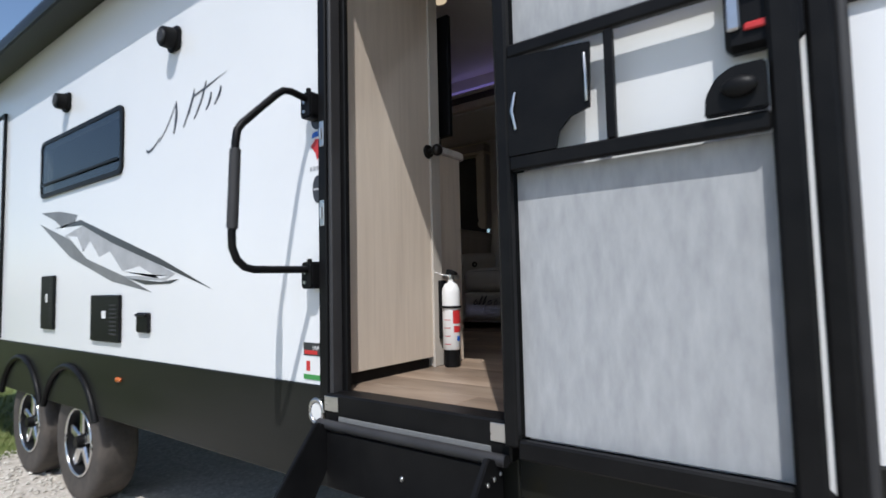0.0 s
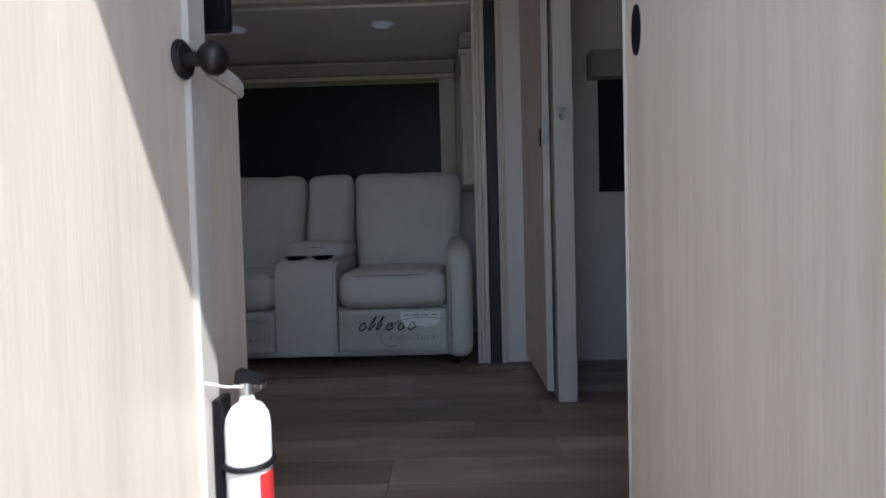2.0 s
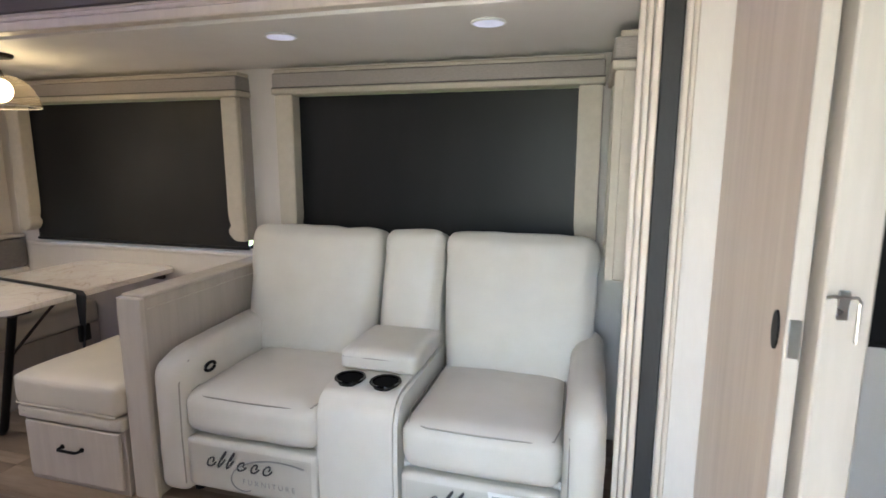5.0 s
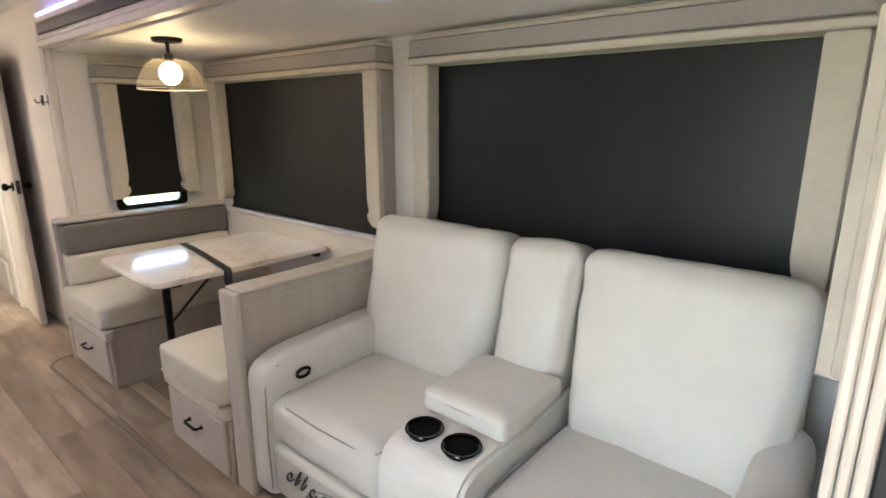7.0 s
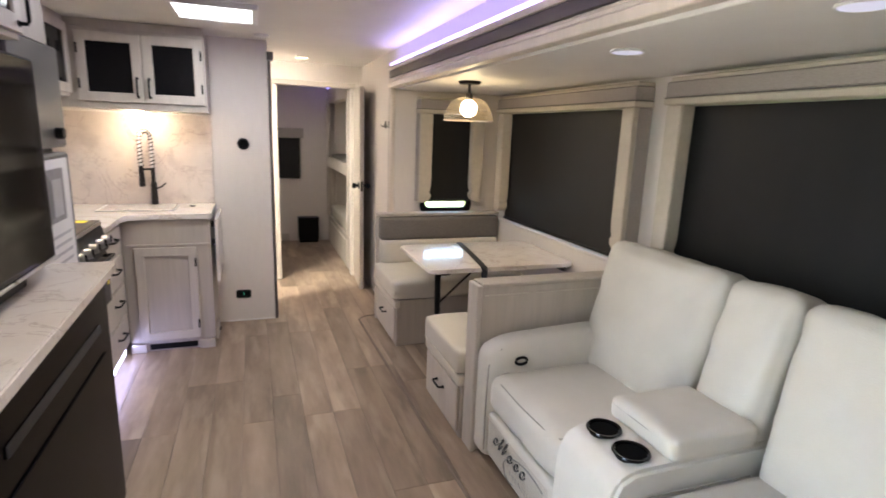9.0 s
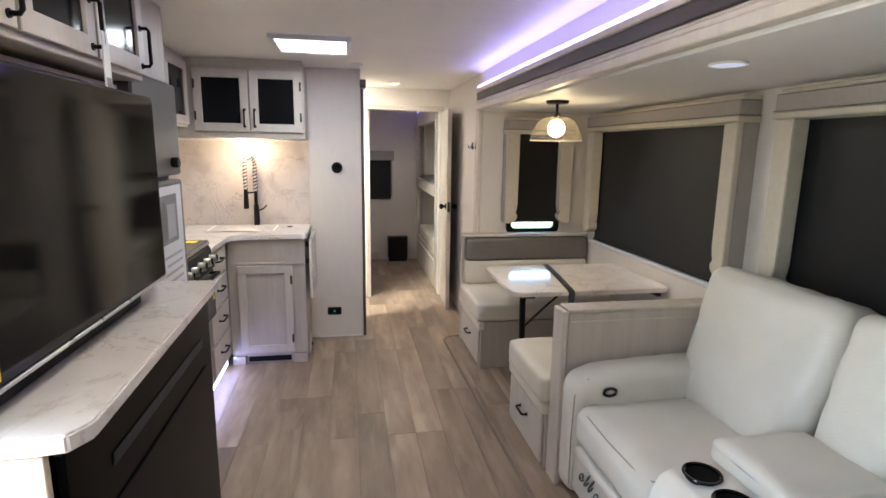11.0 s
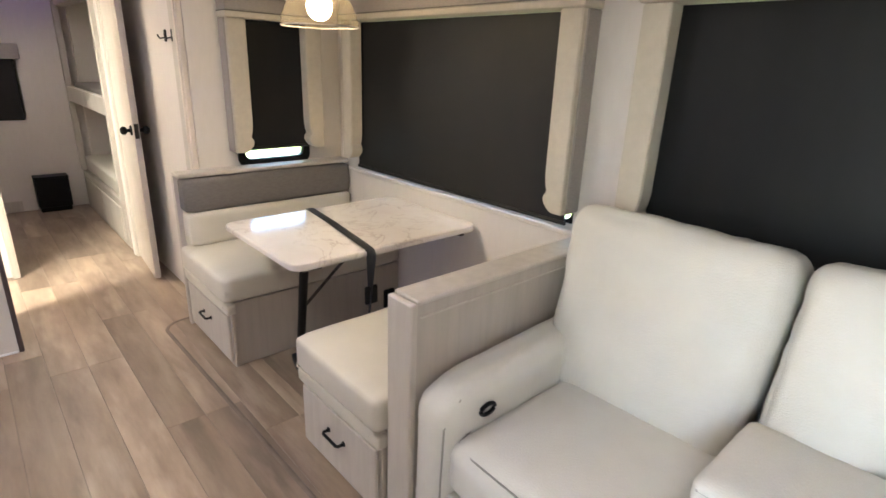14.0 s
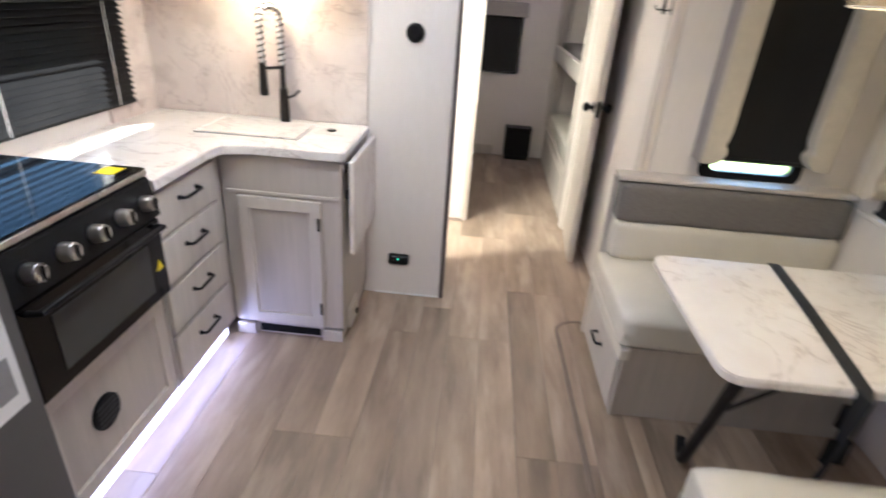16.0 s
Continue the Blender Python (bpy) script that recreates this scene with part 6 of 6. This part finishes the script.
def swoosh(top, bottom):
    return top + bottom[::-1]


decal("vinyl_decal", [(-2.88, 0.905), (-2.55, 0.885), (-2.25, 0.835), (-2.30, 0.79), (-2.50, 0.775), (-2.62, 0.83)], M_DECALG, "grey swept vinyl blade above the graphic")
decal("vinyl_decal", [(-2.90, 0.83), (-2.40, 0.70), (-1.80, 0.50), (-1.28, 0.355), (-1.75, 0.42), (-2.35, 0.58)], M_DECALG, "long grey vinyl blade sweeping down")
decal("vinyl_decal", [(-2.62, 0.78), (-2.20, 0.80), (-1.70, 0.66), (-1.20, 0.52), (-0.73, 0.365), (-1.25, 0.50), (-1.75, 0.63), (-2.18, 0.765)], M_DECALK, "black vinyl edge of the graphic")
mt = decal("vinyl_decal", [(-2.45, 0.72), (-2.15, 0.765), (-1.70, 0.63), (-1.25, 0.50), (-1.05, 0.44), (-1.15, 0.41), (-1.55, 0.43), (-2.0, 0.53)], M_DECALS, "silver mountain-like vinyl panel", 0.0010)
decal("vinyl_decal", [(-2.40, 0.715), (-2.25, 0.70), (-2.15, 0.60), (-2.05, 0.66), (-1.92, 0.56), (-1.78, 0.585), (-1.62, 0.47), (-1.42, 0.49), (-1.20, 0.42), (-1.10, 0.43), (-1.6, 0.445), (-2.1, 0.56)], M_GEL, "white peaks cut into the silver panel", 0.0016)
decal("vinyl_decal", [(-1.55, 0.432), (-1.20, 0.405), (-1.02, 0.415), (-1.10, 0.395), (-1.35, 0.395)], M_DECALK, "black vinyl ridge under the panel", 0.002)
# brand script drawn as plain slanted strokes
NB = thing("name_strokes", (-0.95, 0, 1.1), "dark slanted brush strokes crossed by a swoosh on the white wall", "decal", "side graphics")
for x0, z0, hgt, lean, w in ((-1.22, 1.10, 0.19, 0.16, 0.013), (-1.08, 1.115, 0.18, 0.02, 0.022), (-0.99, 1.13, 0.19, 0.10, 0.020), (-0.89, 1.15, 0.18, 0.10, 0.019), (-0.79, 1.17, 0.085, 0.04, 0.018), (-0.72, 1.18, 0.085, 0.05, 0.020)):
    left, right = [], []
    for k in range(9):
        u = k / 8
        x, z, hw = x0 + lean * u + 0.012 * math.sin(3.1416 * u), z0 + 0.86 * hgt * u, w * (0.25 + 0.75 * math.sin(3.1416 * (0.12 + 0.8 * u))) / 2
        left.append((x - hw, z))
        right.append((x + hw, z))
    part("stroke", prism(left + right[::-1], 'y', -0.0014, -0.0004), M_DECALK, NB)
part("tail", prism([(-1.36, 1.075), (-1.34, 1.060), (-1.29, 1.072), (-1.22, 1.115), (-1.21, 1.128), (-1.28, 1.088), (-1.33, 1.074), (-1.355, 1.085)], 'y', -0.0024, -0.0016), M_DECALK, NB)
part("crossbar", prism([(-0.90, 1.252), (-0.78, 1.272), (-0.62, 1.308), (-0.77, 1.282), (-0.90, 1.261)], 'y', -0.0024, -0.0016), M_DECALK, NB)
# badges and stickers by the jamb
for z, m, lb, rx, rz in ((0.975, M_DECALK, "dark oval badge", 0.036, 0.042), (0.715, M_DECALK, "dark oval badge", 0.028, 0.050)):
    b = thing("badge", (-0.03, 0, z), lb + " on the white wall by the door", "badge", "door badges")
    part("oval", prism([(-0.032 + rx * math.cos(6.2832 * k / 24), z + rz * math.sin(6.2832 * k / 24)) for k in range(24)], 'y', -0.0022, -0.0005), m, b)
    part("bar", boxes((-0.054, -0.010, -0.0030, -0.0023, z - 0.004, z + 0.004), bev=0), M_DECALS, b)
decal("badge", [(-0.07, 0.875), (-0.045, 0.90), (-0.005, 0.895), (0.005, 0.87), (-0.02, 0.85), (-0.035, 0.82), (-0.045, 0.85)], M_RED, "small red shape badge by the door")
decal("badge", [(-0.065, 0.905), (-0.005, 0.91), (-0.01, 0.93), (-0.06, 0.925)], M_BLUEP, "small blue strip badge by the door")
for k in range(5):
    decal("badge", [(-0.075 + 0.018 * k, 0.785), (-0.062 + 0.018 * k, 0.785), (-0.062 + 0.018 * k, 0.80), (-0.075 + 0.018 * k, 0.80)], M_DECALS, "small grey printed mark")
SC = thing("warning_sticker", (-0.07, 0, 0.06), "white and green printed stickers low by the door", "sticker")
part("sheet", boxes((-0.115, -0.02, -0.0018, -0.0005, 0.035, 0.115), bev=0), M_PAPER, SC)
part("green_band", boxes((-0.115, -0.02, -0.0024, -0.0019, 0.035, 0.053), bev=0), M_GREENP, SC, "green band")
part("red_mark", boxes((-0.10, -0.08, -0.0024, -0.0019, 0.065, 0.10), bev=0), M_RED, SC, "red figure mark")
part("dark_plate", boxes((-0.115, -0.02, -0.0018, -0.0005, 0.119, 0.165), bev=0), M_DECALK, SC, "dark printed plate")
part("red_mark", boxes((-0.11, -0.04, -0.0024, -0.0019, 0.124, 0.138), bev=0), M_RED, SC, "red print bar")
lettering("word", "USA", 0.014, (-0.066, -0.0022, 0.142), M_PAPER, SC, "white capitals")
RL = thing("marker_light", (-0.03, -0.02, -0.07), "round chrome-rimmed side light on the skirt", "light")
part("rim", tube([(-0.03 + 0.034 * math.cos(6.28319 * k / 24), -0.014, -0.068 + 0.040 * math.sin(6.28319 * k / 24)) for k in range(24)], 0.008, 8, True), M_CHROME, RL, "", 50)
part("lens", cyl((-0.03, -0.007, -0.068), (-0.03, -0.016, -0.068), 0.033, 0.028, 24), M_PAPER, RL, "", 40)

# entry door frame
DJ = struct("door_frame", boxes((0.0, 0.04, -0.028, 0.055, -0.02, 1.90), (0.74, 0.79, -0.028, 0.055, -0.02, 1.90), (0.0, 0.79, -0.028, 0.055, 1.88, 1.93), bev=0.004), M_BLACK, "black metal entry door frame", "door frame")
part("seal", boxes((0.041, 0.058, -0.020, 0.030, 0.0, 1.878), (0.722, 0.739, -0.020, 0.030, 0.0, 1.878), bev=0.005), M_RUBBER, DJ, "rubber door seal")
part("inner_lining", boxes((0.041, 0.075, 0.031, 0.054, 0.0, 1.878), (0.705, 0.739, 0.031, 0.054, 0.0, 1.878), bev=0.003), M_BLACK, DJ)
for z in (0.90, 0.62):
    part("strike_plate", boxes((0.012, 0.034, -0.032, -0.0285, z - 0.045, z + 0.045), (0.018, 0.028, -0.040, -0.0325, z - 0.02, z + 0.02), bev=0.002), M_CHROME, DJ, "steel strike plate")
TS = struct("threshold", boxes((0.03, 0.75, -0.030, 0.060, -0.105, 0.004), bev=0.006), M_BLACK, "black scuffed metal entry threshold", "threshold")
for a, c in ((0.032, 0.098), (0.690, 0.748)):
    part("end_cap", boxes((a, c, -0.0345, -0.0305, -0.052, -0.004), bev=0.001), M_CHROME, TS, "scuffed bare metal end")
part("wear_strip", boxes((0.10, 0.69, -0.0335, -0.0305, -0.088, -0.066), bev=0.001), M_TREAD, TS, "worn grey edge strip")
part("sticker", boxes((0.700, 0.7042, 0.033, 0.054, 0.62, 0.78), bev=0), M_YELLOW, DJ, "yellow warning label")
part("sticker", boxes((0.700, 0.7042, 0.033, 0.054, 0.42, 0.615), bev=0), M_PAPER, DJ, "white printed label")

# open entry door folded back on the wall with the screen door in front
ED = thing("entry_door", (1.08, -0.05, -0.02), "white entry door with black edge opened flat against the wall", "door")
part("leaf", prism(round_rect(0.80, 1.455, -0.05, 1.86, 0.05), 'y', -0.062, -0.022, 0.004), M_DOORW, ED, "", 40)
part("edge_frame", boxes((1.43, 1.475, -0.072, -0.016, -0.04, 1.85), (0.80, 1.43, -0.070, -0.018, -0.06, -0.02), (0.795, 0.83, -0.070, -0.018, -0.02, 1.85), bev=0.008), M_BLACK, ED, "black aluminium edge")
part("edge_seal", tube([(1.482, -0.050, -0.05), (1.484, -0.050, 0.9), (1.482, -0.050, 1.85)], 0.012, 10), M_RUBBER, ED, "rubber edge seal", 50)
lk = part("lock_box", boxes((1.30, 1.43, -0.105, -0.064, 0.80, 0.98), bev=0.012), M_BLACK, ED, "black lock with red slider")
part("slider", boxes((1.335, 1.375, -0.112, -0.1055, 0.835, 0.85), bev=0.003), M_RED, lk, "red slider")
part("lever", boxes((1.305, 1.33, -0.115, -0.1055, 0.84, 0.97), bev=0.004), M_CHROME, lk, "steel lever")

SDR = thing("screen_door", (1.08, -0.1, -0.02), "black-framed grey mesh screen door with slide panel", "screen door")
sy0, sy1 = -0.125, -0.098
part("stile", boxes((0.785, 0.822, sy0, sy1, -0.03, 1.84), bev=0.006), M_BLACK, SDR)
part("stile", boxes((1.372, 1.422, sy0, sy1, -0.07, 1.84), bev=0.008), M_BLACK, SDR)
for a, b in ((-0.055, -0.01), (0.635, 0.672), (0.918, 0.952), (1.80, 1.84)):
    part("rail", boxes((0.822, 1.372, sy0 + 0.002, sy1 - 0.002, a, b), bev=0.005), M_BLACK, SDR)
part("mesh_panel", boxes((0.822, 1.372, sy0 + 0.042, sy0 + 0.045, -0.01, 0.636), bev=0), M_MESH, SDR, "grey insect mesh")
part("mesh_panel", boxes((0.822, 1.372, sy0 + 0.042, sy0 + 0.045, 0.951, 1.80), bev=0), M_MESH, SDR, "grey insect mesh")
part("mullion", boxes((1.065, 1.085, sy0 + 0.004, sy1 - 0.004, 0.672, 0.918), bev=0.003), M_BLACK, SDR)
sl = part("slide_panel", prism([(0.822, 0.672), (0.945, 0.672), (0.955, 0.71), (0.985, 0.74), (1.03, 0.752), (1.035, 0.90), (0.822, 0.918)], 'y', sy0 + 0.002, sy0 + 0.010), M_BLACK, SDR, "black sliding latch panel")
part("grip", tube([(0.845, sy0, 0.735), (0.838, sy0 - 0.008, 0.78), (0.845, sy0, 0.825)], 0.004, 6), M_CHROME, sl, "", 50)
part("grip", tube([(1.024, sy0, 0.765), (1.028, sy0 - 0.008, 0.82), (1.022, sy0, 0.875)], 0.004, 6), M_CHROME, sl, "", 50)
lt = part("latch", prism([(1.262, 0.674), (1.266, 0.715), (1.285, 0.748), (1.315, 0.765), (1.37, 0.765), (1.37, 0.674)], 'y', sy0 - 0.010, sy0 + 0.012, 0.004), M_BLACK, SDR, "black rounded latch", 40)
part("latch_knob", add_ball(bmesh.new(), (1.325, sy0 - 0.018, 0.72), 0.024, 1.3, 0.5, 0.8), M_BLACK, lt, "", 60)

# fold-down steps
SP = thing("entry_steps", (0.4, -0.35, GROUND), "black folding entry steps with grey treads", "steps")
part("stringer", prism([(-0.03, -0.10), (-0.03, -0.20), (-0.50, -0.88), (-0.70, -0.88), (-0.70, -0.80), (-0.10, -0.075)], 'x', 0.055, 0.072, 0.003), M_BLACK, SP)
part("stringer", prism([(-0.03, -0.10), (-0.03, -0.20), (-0.50, -0.88), (-0.70, -0.88), (-0.70, -0.80), (-0.10, -0.075)], 'x', 0.708, 0.725, 0.003), M_BLACK, SP)
for z, y in ((-0.315, -0.17), (-0.50, -0.33), (-0.68, -0.49)):
    t = part("tread", boxes((0.072, 0.708, y - 0.19, y + 0.02, z - 0.03, z), bev=0.005), M_BLACK, SP)
    part("grip_pad", boxes((0.085, 0.695, y - 0.182, y + 0.012, z + 0.0005, z + 0.006), bev=0.002), M_TREAD, t, "grey ribbed non-slip pad")
part("riser", boxes((0.072, 0.708, -0.06, -0.05, -0.29, -0.11), bev=0.003), M_BLACK, SP)
part("hinge_bar", tube([(0.03, -0.055, -0.09), (0.75, -0.055, -0.09)], 0.016, 12), M_RUBBER, SP, "", 50)
for x in (0.052, 0.728):
    for k in range(3):
        part("rivet", add_ball(bmesh.new(), (x, -0.05 - 0.03 * k, -0.125 - 0.006 * k), 0.006, 0.6, 1, 1, 10, 6), M_CHROME, SP, "", 60)
part("rivet", add_ball(bmesh.new(), (0.40, -0.062, -0.20), 0.008, 1, 0.6, 1, 10, 6), M_CHROME, SP, "", 60)
part("label", boxes((0.7255, 0.7265, -0.20, -0.13, -0.30, -0.19), bev=0), M_YELLOW, SP, "yellow warning label")
part("pipe_cap", cyl((0.727, -0.16, -0.33), (0.745, -0.16, -0.33), 0.03, seg=20), M_BLUEP, SP, "blue round cap", 40)


# wheels
def wheel(x, label):
    cy, cz, R = 0.145, GROUND + 0.36, 0.36
    w = thing("trailer_wheel", (x, cy, GROUND), label, "wheel", "tandem wheels")
    bm = bmesh.new()
    prof = [(0.20, -0.095), (0.30, -0.11), (0.340, -0.10), (0.358, -0.075), (0.36, -0.03), (0.36, 0.03), (0.358, 0.075), (0.34, 0.10), (0.30, 0.11), (0.20, 0.095)]
    N = 56
    rings = [[bm.verts.new((x + (r - (0.008 if r > 0.357 and k % 2 else 0)) * math.cos(6.28319 * k / N), cy + y, cz + (r - (0.008 if r > 0.357 and k % 2 else 0)) * math.sin(6.28319 * k / N))) for k in range(N)] for r, y in prof]
    for A, B in zip(rings, rings[1:] + rings[:1]):
        for k in range(N):
            bm.faces.new((A[k], A[(k + 1) % N], B[(k + 1) % N], B[k]))
    bmesh.ops.recalc_face_normals(bm, faces=bm.faces[:])
    part("tyre", bm, M_TYRE, w, "dusty black tyre with block tread", 50)
    bm = bmesh.new()
    prof = [(0.205, -0.10), (0.19, -0.092), (0.175, -0.03), (0.06, -0.02), (0.045, -0.055), (0.0, -0.058)]
    rings = [[bm.verts.new((x + r * math.cos(6.28319 * k / 40), cy + y, cz + r * math.sin(6.28319 * k / 40))) for k in range(40)] if r else [bm.verts.new((x, cy + y, cz))] for r, y in prof]
    for A, B in zip(rings, rings[1:]):
        for k in range(40):
            bm.faces.new(list(dict.fromkeys((A[k], A[(k + 1) % 40], B[(k + 1) % len(B)], B[k % len(B)]))))
    rim = part("rim", bm, M_BLACK, w, "dark alloy dish", 50)
    part("rim_lip", tube([(x + 0.198 * math.cos(6.28319 * k / 40), cy - 0.098, cz + 0.198 * math.sin(6.28319 * k / 40)) for k in range(40)], 0.009, 8, True), M_ALU, rim, "polished lip", 50)
    for k in range(5):
        a = 6.28319 * k / 5 + 0.3
        bm = boxes((0.04, 0.185, -0.085, -0.045, -0.026, 0.026), bev=0.008)
        bm.transform(Matrix.Translation((x, cy, cz)) @ Matrix.Rotation(-a, 4, 'Y'))
        part("spoke", bm, M_ALU, rim)
    part("hub_cap", cyl((x, cy - 0.05, cz), (x, cy - 0.115, cz), 0.042, 0.034, 24, 0.004), M_BLACK, rim, "", 40)
    # black arch lip on the skirt above
    part("fender_lip", tube([(x + 0.43 * math.cos(a), -0.014, GROUND + 0.40 + 0.42 * math.sin(a)) for a in [radians(20 + 7 * k) for k in range(21)]], 0.02, 8), M_BLACK, w, "black fender lip", 50)


wheel(-2.30, "front trailer wheel with dusty tyre and alloy rim on gravel")
wheel(-3.18, "rear trailer wheel with dusty tyre and alloy rim on gravel")
MK = thing("side_marker", (-1.62, -0.01, -0.12), "small amber side marker on the skirt", "light")
part("lens", add_ball(bmesh.new(), (-1.62, -0.012, -0.10), 0.02, 1.6, 0.5, 0.7), mat("amber_lens", (0.5, 0.12, 0.02), 0.25), MK, "amber lens", 60)

# rear side door, closed
RD = thing("rear_door", (-4.02, -0.03, 0.02), "white rear side door in a thin dark frame, closed", "door")
part("leaf", boxes((-4.31, -3.73, -0.016, -0.0005, 0.04, 1.74), bev=0.006), M_GEL, RD)
part("frame", boxes((-3.725, -3.695, -0.022, -0.0005, 0.03, 1.77), (-4.345, -4.315, -0.022, -0.0005, 0.03, 1.77), (-4.314, -3.726, -0.022, -0.0005, 1.745, 1.77), bev=0.003), M_BLACK, RD, "black aluminium frame")

# neighbouring trailer at the far left
NT = thing("neighbour_trailer", (-12.5, 0.4, GROUND), "white travel trailer parked beyond on the grass", "trailer")
part("body", boxes((-16.0, -10.3, -0.35, 2.1, -0.30, 2.10), bev=0.06), M_GEL, NT)
part("skirt", boxes((-16.0, -10.3, -0.37, 2.1, -0.62, -0.29), bev=0.02), M_SKIRT, NT)
for a, b, c, d in ((-11.6, -10.8, 0.9, 1.6), (-14.5, -13.0, 0.9, 1.5)):
    part("window", prism(round_rect(a, b, c, d, 0.08), 'y', -0.37, -0.351), M_TINT, NT, "dark tinted window")
part("stripe", prism([(-16.0, 0.1), (-10.3, 0.75), (-10.3, 0.55), (-16.0, -0.15)], 'y', -0.356, -0.351), M_DECALG, NT, "grey swept stripe")
part("end_window", boxes((-10.31, -10.285, 0.3, 1.5, 1.0, 1.6), bev=0.02), M_TINT, NT)
for x in (-13.2, -14.1):
    part("wheel", cyl((x, -0.30, GROUND + 0.34), (x, -0.10, GROUND + 0.34), 0.34, seg=28, bev=0.02), M_TYRE, NT, "", 40)
part("jack", boxes((-10.7, -10.6, 0.1, 0.2, GROUND, -0.6), (-15.6, -15.5, 0.1, 0.2, GROUND, -0.6), bev=0.01), M_BLACK, NT)

# ---------------- floor planks ----------------
PW = 0.152
rp = random.Random(11)
shapes = {}


def plank_mesh(length, width):
    key = (round(length, 2), round(width, 3))
    if key not in shapes:
        bm = boxes((0.0006, key[0] - 0.0006, 0.0006, key[1] - 0.0006, -0.0078, 0.0), bev=0.0008)
        me = bpy.data.meshes.new("plank")
        bm.to_mesh(me)
        bm.free()
        me.materials.append(M_PLANK)
        shapes[key] = me
    return shapes[key]


def lay(x0, x1, y0, y1):
    y = y0
    row = 0
    while y < y1 - 0.01:
        w = min(PW, y1 - y)
        x = x0
        first = True
        while x < x1 - 0.005:
            ln = round(rp.choice((0.45, 0.7, 0.95)), 2) if first else 1.22
            ln = min(ln, x1 - x)
            if x1 - x - ln < 0.12:
                ln = x1 - x
            o = new("plank", plank_mesh(ln, w))
            o.parent = floor
            o.location = (x, y, 0)
            x += ln
            first = False
        y += w
        row += 1


lay(REAR + 0.002, FRONT - 0.002, 0.052, 2.40)
lay(-3.098, 0.618, 2.40, 3.265)
